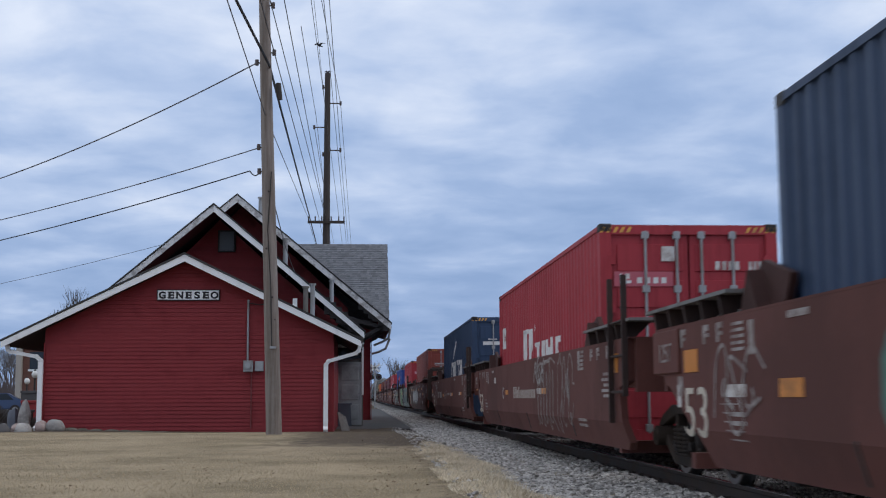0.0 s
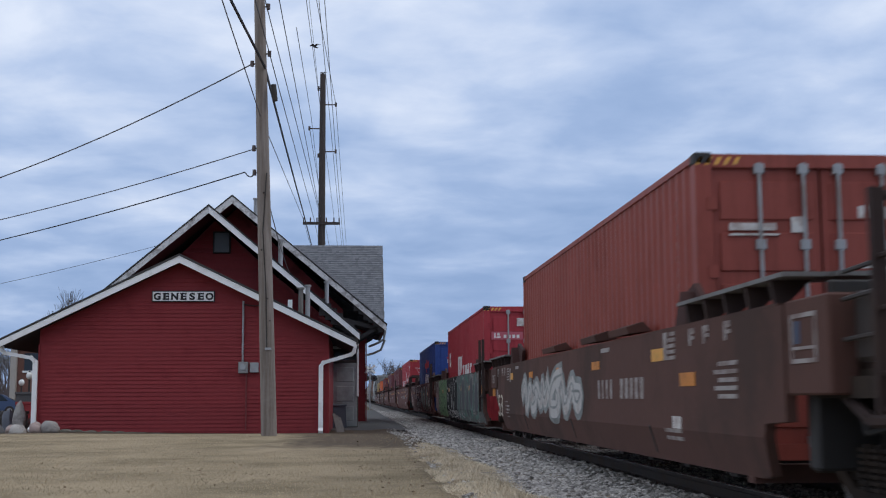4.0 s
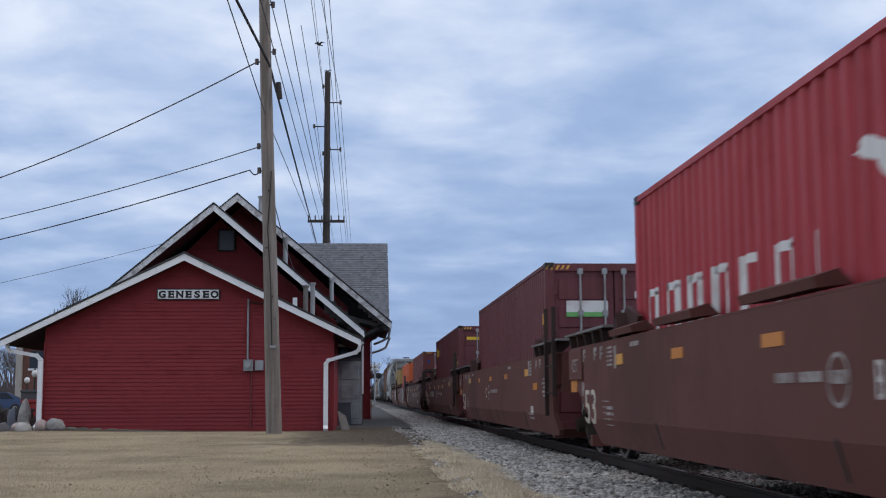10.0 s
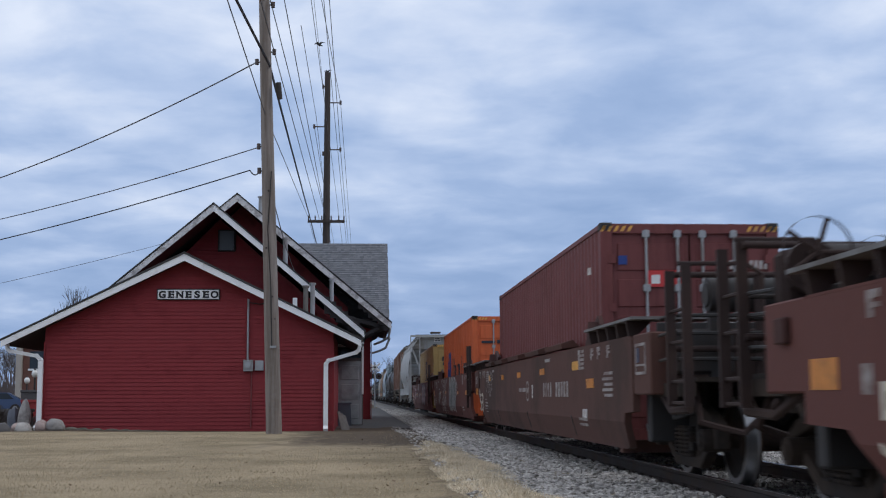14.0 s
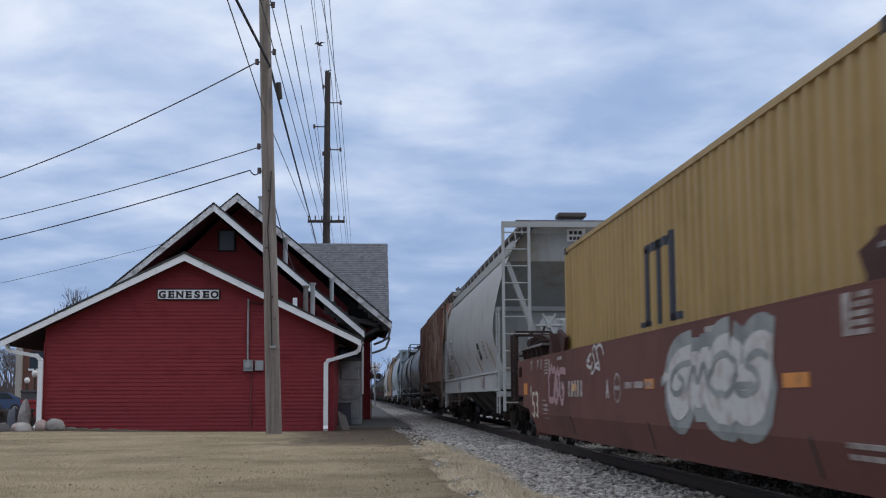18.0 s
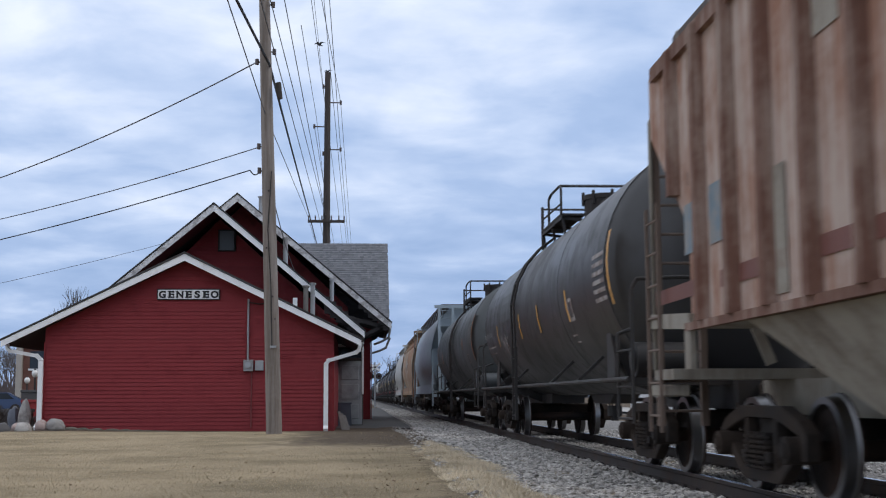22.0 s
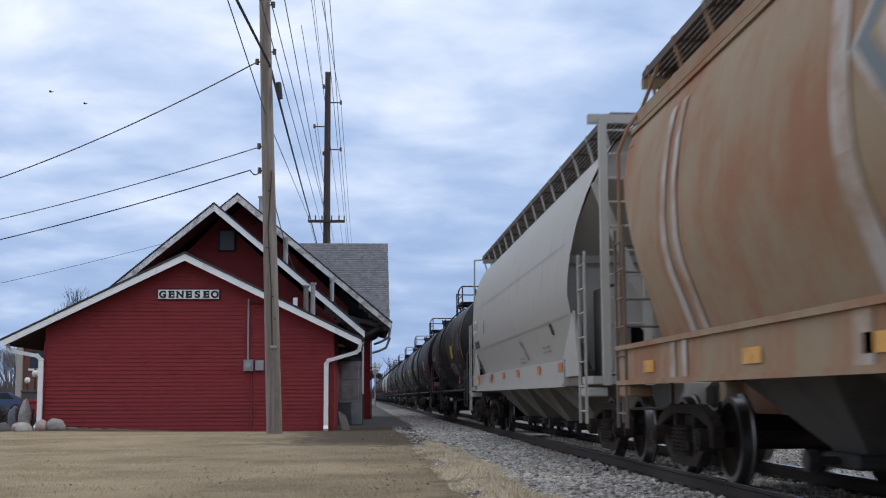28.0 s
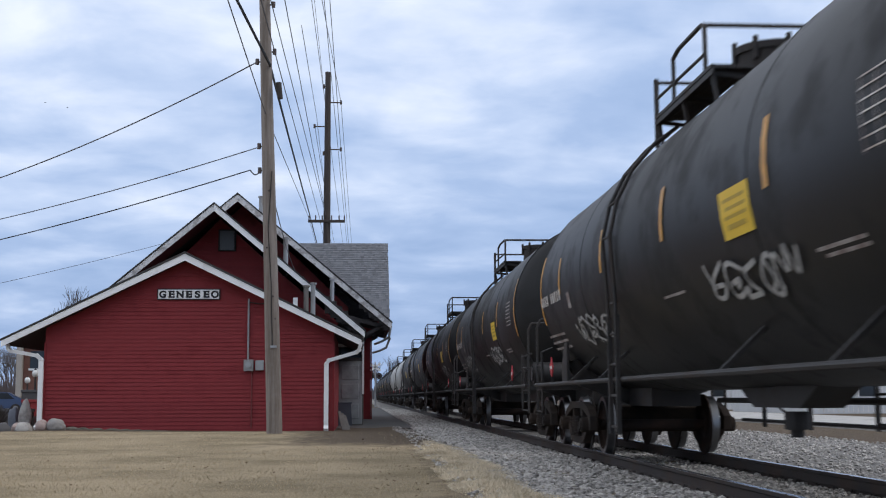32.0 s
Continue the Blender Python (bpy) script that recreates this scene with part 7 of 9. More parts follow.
REF_6 = ((-5.82, 1.2, 0.48, 0.12, Y), (-2.68, 1.19, 0.48, 0.1, O), (0.3, 1.19, 0.46, 0.1, O), (3.0, 1.19, 0.4, 0.1, O), (5.6, 1.2, 0.4, 0.12, Y), (-6.9, 0.95, 0.5, 0.12, O), (-6.4, 0.57, 0.3, 0.11, Wm), (8.56, 0.9, 0.46, 0.2, O))
REF_10 = ((-4.4, 0.92, 0.46, 0.1, O), (0.9, 0.95, 0.42, 0.1, O), (3.6, 0.95, 0.42, 0.1, O), (7.6, 0.9, 0.46, 0.2, O), (-7.4, 0.9, 0.5, 0.12, O))
REF_11 = ((-7.44, 0.8, 0.45, 0.2, O), (-5.22, 0.9, 0.5, 0.1, O), (-0.9, 0.92, 0.4, 0.1, O), (3.6, 0.92, 0.4, 0.1, Y), (8.56, 0.88, 0.46, 0.2, O))

g = graffiti
# pale rounded letter bodies, the dark lines inside them, and thin tall letters
BUBBLES = [[(0.0, 0.2), (0.02, 0.8), (0.12, 1.0), (0.26, 0.92), (0.25, 0.6), (0.3, 0.2), (0.16, 0.0)], [(0.28, 0.1), (0.27, 0.85), (0.38, 1.0), (0.5, 0.85), (0.52, 0.25), (0.4, 0.0)],
           [(0.52, 0.15), (0.5, 0.8), (0.62, 1.0), (0.74, 0.9), (0.76, 0.2), (0.64, 0.02)], [(0.76, 0.1), (0.75, 0.8), (0.86, 0.98), (1.0, 0.85), (0.98, 0.3), (0.9, 0.0)]]
BUBBLE_LINES = [[(0.06, 0.75), (0.12, 0.4), (0.2, 0.3)], [(0.13, 0.8), (0.2, 0.65)], [(0.38, 0.8), (0.36, 0.4), (0.42, 0.2)], [(0.44, 0.7), (0.46, 0.45)], [(0.62, 0.85), (0.6, 0.45), (0.66, 0.25)], [(0.86, 0.8), (0.84, 0.45), (0.92, 0.3)]]
TALL_LETTERS = [[(0.2, 0.85), (0.12, 1.0), (0.04, 0.8), (0.02, 0.4), (0.08, 0.08), (0.17, 0.1), (0.2, 0.4), (0.13, 0.45)], [(0.25, 0.98), (0.24, 0.4), (0.3, 0.06), (0.38, 0.2), (0.4, 0.95)],
                [(0.45, 0.95), (0.44, 0.35), (0.5, 0.04), (0.58, 0.2), (0.6, 1.0)], [(0.64, 0.95), (0.67, 0.1), (0.72, 0.6), (0.78, 0.08), (0.82, 0.95)], [(0.98, 0.85), (0.92, 1.0), (0.87, 0.75), (0.96, 0.45), (0.97, 0.15), (0.9, 0.03), (0.85, 0.15)]]
UNITS = [
    (3.12, "red-brown steel well car with teal and white graffiti", {"emblem": False, "reflectors": REF_0, "number": False, "art": [
        lambda ob, x: g(ob, x, -4.9, 3.3, 0.35, 1.46, "01402", spray_white, spray_teal, 0.5, 3), lambda ob, x: scrawl(ob, x, 5.9, 7.0, 0.6, 1.2, "346", grey_mark, 5, 0.035)]}, navy, "dark blue corrugated container in a well car", PLAIN_ART),
    (22.45, "red-brown steel well car with looping white tags", {"emblem": False, "letter": "C", "letter_y": 3.0, "number": False, "reflectors": REF_A, "art": [
        TEXT_BARS, lambda ob, x: sprayed(ob, x, -3.95, -1.75, 0.28, 1.47, [looping(6), [(0.02, 0.75), (0.2, 0.95), (0.5, 0.9), (0.75, 1.0), (0.98, 0.9)]], tag_pale, 0.034), lambda ob, x: scrawl(ob, x, -5.4, -4.1, 0.45, 1.42, "0650", tag_pale, 11, 0.034), lambda ob, x: scrawl(ob, x, -2.7, -1.6, 1.05, 1.46, "3246", grey_mark, 12, 0.05)]}, red, "red corrugated container with white lettering marks", LINE_ART),
    (41.75, "red-brown steel well car with a white scrawled tag", {"letter": "A", "coupled_rear": True, "reflectors": REF_2, "art": [
        lambda ob, x: scrawl(ob, x, -7.3, -6.4, 0.6, 1.2, "2436", grey_mark, 21, 0.028), lambda ob, x: scrawl(ob, x, 5.6, 7.0, 0.75, 1.3, "473", grey_mark, 22, 0.03)]}, navy, "dark blue corrugated container with white lettering marks", SWOOSH_ART),
    (65.3, "red-brown steel well car with white sprayed letters", {"mat": well_dirty, "number_y": -4.95, "letter_y": -1.3, "emblem_y": -0.68, "coupled_front": True, "letter": "B", "reflectors": REF_6, "lids": ((-2.6, 1.0), (-4.4, 1.0), (0.5, 1.2)), "art": [
        lambda ob, x: g(ob, x, -1.2, 4.0, 0.35, 1.4, "8528", spray_white, spray_grey, 0.26, 31)]}, rust_red, "rust-red corrugated container with small white marks", PLAIN_ART),
    (84.9, "well car covered end to end in green and grey graffiti", {"emblem": False, "mat": well_dirty, "number": False, "reflectors": REF_4, "art": [
        mural_block, dark_block, green_block, lambda ob, x: scrawl(ob, x, 6.9, 8.0, 0.5, 1.3, "26", spray_pink, 44, 0.06), lambda ob, x: scrawl(ob, x, -3.0, 2.6, 0.3, 0.5, "80416857", spray_white, 45, 0.03)]},
     red, "faded red corrugated container with white lettering marks", LINE_ART),
    (104.2, "red-brown well car with sage and black graffiti letters", {"emblem": False, "coupled_rear": True, "reflectors": REF_5, "art": [
        dark_letters, sage_letters,
        lambda ob, x: scrawl(ob, x, -7.8, -6.2, 0.35, 0.85, "5065", spray_white, 53, 0.05), lambda ob, x: scrawl(ob, x, 3.2, 4.4, 1.05, 1.45, "6347", spray_white, 54, 0.04), lambda ob, x: scrawl(ob, x, -8.3, -7.2, 1.1, 1.45, "04", spray_white, 55, 0.06)]},
     blue, "blue corrugated container with a red emblem", EAGLE_ART),
    (127.7, "dark red-brown steel well car with stencilled data", {"number_y": -4.95, "letter_y": -1.3, "emblem_y": -0.68, "coupled_front": True, "letter": "B", "reflectors": REF_6, "lids": ((-4.3, 2.2), (-6.2, 1.2), (-0.4, 1.6), (2.6, 1.4), (5.0, 1.2))}, red_b, "bright red corrugated container with white lettering marks", FLAG_ART),
    (147.0, "dark red-brown steel well car with stencilled data", {"letter": "C", "number": False, "reflectors": REF_6}, maroon, "plain maroon corrugated container in a well", SEAL_ART),
    (166.3, "red-brown steel well car with stencilled data", {"letter": "A", "coupled_rear": True}, maroon, "maroon corrugated container with a yellow emblem", YELLOW_ART),
    (189.8, "dark red-brown steel well car with folded guide flaps", {"mat": well_dirty, "number_y": -4.95, "letter_y": -1.3, "emblem_y": -0.68, "coupled_front": True, "letter": "B", "reflectors": REF_6, "lids": ((-4.6, 1.6), (-2.2, 1.6), (0.4, 1.6), (3.0, 1.4), (5.2, 1.2)), "art": [lambda ob, x: scrawl(ob, x, 5.2, 6.4, 0.9, 1.4, "3246", grey_mark, 91, 0.028)]},
     maroon_b, "brown-red corrugated container with a red plate", PLATE_ART),
    (209.1, "red-brown well car with looping white graffiti", {"emblem": False, "number": False, "reflectors": REF_10, "art": [
        lambda ob, x: sprayed_patch(ob, x, -3.45, -0.45, 0.36, 1.5, BUBBLES, spray_grey), lambda ob, x: sprayed(ob, x, -3.45, -0.45, 0.36, 1.5, [b + b[:1] for b in BUBBLES], spray_white, 0.05), lambda ob, x: sprayed(ob, x, -3.35, -0.6, 0.42, 1.42, BUBBLE_LINES, spray_black, 0.035, 0.009),
        lambda ob, x: sprayed(ob, x, 0.5, 3.3, 0.26, 1.5, TALL_LETTERS + [ring_pts(0.5, 0.42, 0.1, 0.4), ring_pts(0.32, 0.6, 0.09, 0.36), ring_pts(0.68, 0.55, 0.11, 0.42)], spray_white, 0.034), lambda ob, x: scrawl(ob, x, -4.0, -3.5, 0.85, 1.45, "36", spray_white, 103, 0.04),
        lambda ob, x: scrawl(ob, x, 3.9, 4.8, 0.6, 1.2, "468", spray_white, 104, 0.04)]}, orange, "orange corrugated container with dark lettering marks", SHIP_ART),
    (228.4, "red-brown well car with pale graffiti letters", {"letter": "A", "coupled_rear": True, "reflectors": REF_11, "art": [
        lambda ob, x: g(ob, x, -4.4, -1.5, 0.46, 1.48, "2504", spray_white, spray_grey, 0.40, 111), lambda ob, x: scrawl(ob, x, 4.6, 6.0, 0.75, 1.3, "062", spray_pink, 112, 0.10), lambda ob, x: scrawl(ob, x, 1.8, 2.8, 1.15, 1.45, "644", spray_white, 113, 0.04)]},
     mustard, "mustard yellow corrugated container with dark marks", BLOCK_ART),
]
for center, label, opts, cmat, clabel, cart in UNITS:
    well_unit(center, {"label": label, **opts})
    container(center, {"label": clabel, "mat": cmat, "art": cart})


def hop_decal(name, ob, y0, y1, z0, z1, mat, kind="curved", lean=0.0, label="", out=0.0):
    """A painted patch that follows a hopper's side."""
    bm = bmesh.new()
    n = max(3, int((z1 - z0) / 0.06))
    rows = []
    for i in range(n + 1):
        z = z0 + (z1 - z0) * i / n
        x = -(hopper_section(z, kind) if z > 1.4 or kind != "curved" else 1.556) - 0.012 - out
        rows.append([(x, y0 + lean * (z - z0), z), (x, y1 + lean * (z - z0), z)])
    loft(bm, rows, caps=False, closed=False)
    return part(name, bm, mat, ob, label)


def text_rows(ob, y, z, n, ln, ht, gap, mat, kind="curved"):
    for k in range(n):
        hop_decal("stencil_row", ob, y, y + ln * (0.75 + 0.25 * ((k * 7) % 3) / 2), z - k * gap, z - k * gap + ht, mat, kind)


hop_grey = paint("hopper_grey", (0.395, 0.40, 0.39), rough=0.6, vary=0.1, grain=8, stain=(0.31, 0.30, 0.28), stain_amount=0.35, streak=0.3)
hop_grey_end = paint("hopper_grey_end", (0.33, 0.34, 0.33), rough=0.7, vary=0.2, grain=8, stain=(0.22, 0.175, 0.125), stain_amount=0.55, streak=0.2, stain_scale=0.8)
hop_brown = paint("hopper_brown", (0.33, 0.175, 0.12), rough=0.88, vary=0.5, grain=6, stain=(0.50, 0.43, 0.38), stain_amount=0.6, streak=0.6, spec=0.25)
hop_brown_end = paint("hopper_brown_end", (0.30, 0.275, 0.23), rough=0.85, vary=0.3, grain=10, stain=(0.10, 0.06, 0.045), stain_amount=0.42, streak=0.4)
hop_blue = paint("hopper_blue_grey", (0.30, 0.355, 0.39), rough=0.5, vary=0.1, grain=8, stain=(0.26, 0.295, 0.315), stain_amount=0.3, streak=0.6)
hop_tan = paint("hopper_tan", (0.32, 0.235, 0.145), rough=0.75, vary=0.25, grain=8, stain=(0.29, 0.115, 0.06), stain_amount=0.6, streak=0.25, stain_scale=0.9)
hop_white = paint("hopper_off_white", (0.395, 0.382, 0.352), rough=0.55, vary=0.1, grain=8, stain=(0.34, 0.32, 0.28), stain_amount=0.3, streak=0.6)
hop_pale = paint("hopper_pale", (0.37, 0.34, 0.285), rough=0.85, vary=0.3, stain=(0.11, 0.08, 0.06), stain_amount=0.5, streak=0.2)
rib_rust = paint("rusty_rib", (0.18, 0.095, 0.07), rough=0.9, vary=0.45, grain=6, stain=(0.40, 0.33, 0.28), stain_amount=0.45, streak=0.6, spec=0.25)
# shadow under the hopper cars is put into this near-black grey
hop_under = paint("shaded_hopper_grey", (0.085, 0.079, 0.071), rough=0.85, vary=0.25, stain=(0.055, 0.048, 0.042), stain_amount=0.5)
hop_under_tan = paint("hopper_under_tan", (0.21, 0.195, 0.16), rough=0.85, vary=0.25, stain=(0.11, 0.095, 0.075), stain_amount=0.5)
tank_grey = paint("tank_dark_grey", (0.036, 0.0355, 0.037), rough=0.42, vary=0.12, grain=4, stain=(0.026, 0.0245, 0.0235), stain_amount=0.4, streak=0.25)
tank_mid = paint("tank_mid_grey", (0.064, 0.069, 0.071), rough=0.45, vary=0.14, grain=4, stain=(0.045, 0.048, 0.049), stain_amount=0.4, streak=0.25)
tank_black = paint("tank_black", (0.0115, 0.0115, 0.012), rough=0.5, vary=0.12, grain=4, spec=0.28, stain=(0.011, 0.0105, 0.010), stain_amount=0.3, streak=0.0)
tank_white = paint("tank_white", (0.42, 0.42, 0.40), rough=0.5, vary=0.12, grain=8, stain=(0.25, 0.23, 0.2), stain_amount=0.4, streak=0.7)
tank_text = paint("faded_tank_text", (0.20, 0.205, 0.20), rough=0.6, vary=0.25)
rust_stripe = paint("rust_orange_stripe", (0.36, 0.13, 0.035), rough=0.7, vary=0.25)
faded_white = paint("faded_white_stripe", (0.46, 0.42, 0.38), rough=0.7, vary=0.25, stain=(0.30, 0.17, 0.09), stain_amount=0.5, stain_scale=2)
red_text = paint("red_notice_text", (0.38, 0.17, 0.14), rough=0.6, vary=0.2)


def grey_hopper_art(ob, hl, bl):
    for y, z1 in ((-5.9, 2.1), (-2.6, 1.9), (0.6, 1.85), (3.93, 1.87), (6.26, 2.34)):
        hop_decal("rust_stripe", ob, y, y + 0.09, 1.42, z1, rust_stripe, lean=0.5)
    hop_decal("stencil_block", ob, -3.5, -3.05, 1.75, 2.15, black_mark)
    hop_decal("stencil_shape", ob, -3.4, -3.15, 1.85, 2.05, white_mark)
    text_rows(ob, -4.7, 2.1, 5, 0.42, 0.04, 0.09, grey_mark)
    for y0, y1, z0, z1, n in ((4.83, 5.54, 2.3, 2.6, 3), (4.71, 5.52, 1.94, 2.2, 4)):
        panel = hop_decal("number_panel", ob, y0, y1, z0, z1, clean_white, label="white number panel")
        for k in range(n):
            w = (y1 - y0 - 0.08) / n
            hop_decal("number_bar", panel, y0 + 0.06 + k * w, y0 + 0.06 + k * w + w * 0.62, z0 + 0.05, z1 - 0.05, black_mark, out=0.014)
    panel = hop_decal("data_panel", ob, 4.5, 5.36, 1.5, 1.8, clean_white, label="white data panel")
    for k in range(4):
        hop_decal("data_bar", panel, 4.56 + 0.1 * (k % 2), 5.3 - 0.12 * (k % 3), 1.53 + k * 0.068, 1.565 + k * 0.068, grey_mark, out=0.014)
    for y in (-5.0, 1.9):
        hop_decal("sill_stencil", ob, y, y + 0.3, 1.02, 1.3, grey_mark)
        hop_decal("sill_stencil", ob, y + 0.4, y + 0.8, 1.05, 1.25, grey_mark)
    # thin vertical seams and scrapes
    for y in (-4.6, -1.0, 1.7, 2.3, 4.6):
        hop_decal("scrape", ob, y, y + 0.035, 1.8, 3.5, paint("scrape_grey", (0.345, 0.345, 0.335), vary=0.2), lean=0.03)
    bm = bmesh.new()
    box(bm, -0.08, 0.31, -bl + 0.072, -bl + 0.084, 4.1, 4.36)
    panel = part("end_number_panel", bm, clean_white, ob, "white number panel on the end")
    bm = bmesh.new()
    for k in range(3):
        box(bm, -0.03 + k * 0.1, 0.04 + k * 0.1, -bl + 0.064, -bl + 0.071, 4.25, 4.32)
    for k in range(4):
        box(bm, -0.03 + k * 0.08, 0.03 + k * 0.08, -bl + 0.064, -bl + 0.071, 4.13, 4.2)
    part("number_bars", bm, black_mark, panel)


def brown_hopper_art(ob, hl, bl):
    for y in (-6.5, -5.2, -2.3, 0.4, 2.0, 4.4):
        hop_decal("worn_patch", ob, y, y + 0.62, 1.55, 2.1 + 0.3 * ((y * 3) % 2), hop_pale, "ribbed")
    for k in range(-3, 4):
        hop_decal("faded_band", ob, k * 2.2, k * 2.2 + 1.6, 1.72, 1.86, paint("faded_red_band", (0.16, 0.055, 0.04), vary=0.3), "ribbed")
    text_rows(ob, -0.4, 2.9, 5, 0.6, 0.07, 0.14, hop_pale, "ribbed")
    for y, z0, z1 in ((6.85, 2.1, 2.55), (6.05, 2.1, 2.6)):
        hop_decal("blue_patch", ob, y - 0.2, y + 0.22, z0, z1, paint("pale_blue_patch", (0.15, 0.21, 0.25), vary=0.3, stain=(0.3, 0.27, 0.24), stain_amount=0.5, stain_scale=5), "ribbed", label="worn pale blue paint patch")
    hop_decal("round_patch", ob, 3.35, 3.8, 3.15, 3.55, hop_pale, "ribbed")


def tan_hopper_art(ob, hl, bl):
    for y0, y1, z0, z1 in ((5.85, 6.05, 1.42, 3.6), (5.45, 5.62, 1.42, 3.6), (1.45, 1.75, 1.42, 3.95), (-7.2, -7.0, 1.42, 3.6)):
        hop_decal("faded_stripe", ob, y0, y1, z0, z1, faded_white, lean=0.1)
        hop_decal("faded_stripe", ob, y0, y1, 0.98, 1.35, faded_white)
    for k, (s, m) in enumerate(((1.0, faded_white), (0.86, paint("slate_emblem", (0.15, 0.175, 0.19), rough=0.7, vary=0.2)), (0.56, hop_tan), (0.44, faded_white))):
        bm = bmesh.new()
        rows = []
        for i in range(25):
            z = 2.84 + 0.68 * s * (i / 12 - 1)
            w = 0.75 * s * (1 - abs(i / 12 - 1)) + 0.002
            x = -hopper_section(z, "curved") - 0.014 - 0.005 * k
            rows.append([(x, 0.82 - w, z), (x, 0.82 + w, z)])
        loft(bm, rows, caps=False, closed=False)
        part("diamond_emblem", bm, m, ob, "faded diamond emblem")
    for k in range(3):
        hop_decal("emblem_letter", ob, -0.75 - k * 0.6, -0.3 - k * 0.6, 2.52, 2.9, faded_white)
        hop_decal("emblem_letter", ob, -0.68 - k * 0.6, -0.38 - k * 0.6, 2.6, 2.82, hop_tan)
    text_rows(ob, -1.6, 2.36, 2, 1.2, 0.05, 0.1, faded_white)
    for y in (-5.6, -3.4, -1.3, 1.15, 3.4, 6.7):
        hop_decal("reflector", ob, y, y + 0.45, 1.08, 1.2, yellow_mark, label="yellow reflective patch")
    hop_decal("data_panel", ob, 0.3, 0.7, 1.05, 1.3, grey_mark)


def white_hopper_art(ob, hl, bl):
    for k, y in enumerate((-6.55, -4.4, -1.68, 0.55, 2.9)):
        hop_decal("reflector", ob, y, y + 0.37, 1.2, 1.33, paint("red_orange_reflector", (0.5, 0.15, 0.05), vary=0.2), label="orange reflective patch")
    hop_decal("reflector", ob, 5.93, 6.31, 1.25, 1.345, paint("red_orange_reflector", (0.5, 0.15, 0.05), vary=0.2), label="orange reflective patch")
    hop_decal("reflector", ob, 5.93, 6.31, 1.15, 1.245, yellow_mark, label="yellow reflective patch")
    text_rows(ob, -4.4, 1.62, 2, 0.9, 0.03, 0.07, grey_mark)
    hop_decal("stencil_block", ob, -5.3, -5.06, 1.78, 1.95, black_mark)
    panel = hop_decal("number_panel", ob, 6.1, 6.9, 2.4, 2.7, clean_white, label="white number panel")
    for k in range(4):
        hop_decal("number_bar", panel, 6.17 + k * 0.175, 6.29 + k * 0.175, 2.46, 2.64, grey_mark, out=0.014)
    for k in range(6):
        hop_decal("number_bar", ob, 5.9 + k * 0.16, 6.0 + k * 0.16, 2.02, 2.2, black_mark)
    hop_decal("worn_mark", ob, -1.72, -1.42, 1.5, 1.86, grey_mark, lean=0.9, label="worn grey sprayed mark")
    text_rows(ob, -1.2, 1.53, 2, 0.9, 0.03, 0.07, grey_mark)
    hop_decal("data_panel", ob, 4.35, 4.55, 2.3, 2.6, grey_mark)
    for k in range(4):
        hop_decal("notice_text", ob, 4.3 + 0.25 * k, 5.75, 1.31 - 0.045 * k, 1.32 - 0.045 * k, red_text)
        hop_decal("notice_text", ob, 2.5, 4.1 - 0.2 * k, 1.29 - 0.045 * k, 1.3 - 0.045 * k, red_text)
    # the seam's thin shadow line is painted as a darker strip
    hop_decal("weld_seam", ob, -7.0, 7.0, 2.977, 2.986, paint("seam_shadow", (0.30, 0.295, 0.28), vary=0.2))
    hop_decal("crease", ob, -7.0, 7.0, 1.972, 1.99, hop_white, out=0.012)


def blue_hopper_art(ob, hl, bl):
    hop_decal("stencil_block", ob, -5.85, -5.6, 1.62, 1.84, black_mark)
    hop_decal("stencil_shape", ob, -5.8, -5.65, 1.67, 1.79, white_mark, out=0.012)
    hop_decal("weld_seam", ob, -6.9, 6.9, 1.905, 1.922, paint("pale_seam", (0.40, 0.44, 0.46), vary=0.15))
    text_rows(ob, 6.2, 2.6, 2, 0.6, 0.14, 0.3, grey_mark)
    text_rows(ob, -0.5, 2.2, 6, 0.14, 0.08, 0.13, grey_mark)


covered_hopper(248.95, 17.0, {"label": "light grey curved-side covered hopper with rust streaks", "mat": hop_grey, "end_mat": hop_grey_end, "inset": 0.2, "hopper_mat": hop_under, "art": [grey_hopper_art]})
covered_hopper(266.9, 17.2, {"label": "rusty brown ribbed covered hopper with pale discharge chutes", "mat": hop_brown, "trim": hop_brown_end, "shape": "ribbed", "rib_mat": rib_rust, "ladder_x": (1.44, 1.0), "ladder_top": 3.8, "stile": 0.035, "rail_mat": paint("worn_brown_ladder", (0.17, 0.125, 0.10), rough=0.85, vary=0.3), "chord_mat": rib_rust, "outlets": 3, "hopper_mat": hop_pale, "art": [brown_hopper_art]})


def on_shell(radius, axis_z):
    """Wraps a flat (y, arc height) onto a tank's near side."""
    def wrap(x, y, z):
        a = (z - axis_z) / radius
        r = radius - 1.484 - x
        return (-math.cos(a) * r, y, axis_z + math.sin(a) * r)
    return wrap


on_tank = on_shell(1.579, 2.485)


tag_white = paint("thin_white_spray", (0.44, 0.435, 0.42), rough=0.7, vary=0.3, stain=(0.12, 0.115, 0.11), stain_amount=0.45, stain_scale=6)
placard_text = paint("placard_text", (0.45, 0.30, 0.025), rough=0.55, vary=0.2)


def tank_tags(seed):
    r = random.Random(seed)
    words = ["1640578", "26465", "80416", "367401"]
    def make(ob):
        k = r.uniform(-0.4, 0.4)
        scrawl(ob, -1.495, -4.0 + k, -1.95 + k, 1.52, 1.9, words[seed % 4], tag_white, seed, 0.045, on_tank)
        scrawl(ob, -1.495, 2.7 + k, 4.7 + k, 1.5, 1.9, words[(seed + 1) % 4], tag_white, seed + 50, 0.04, on_tank)
    return make


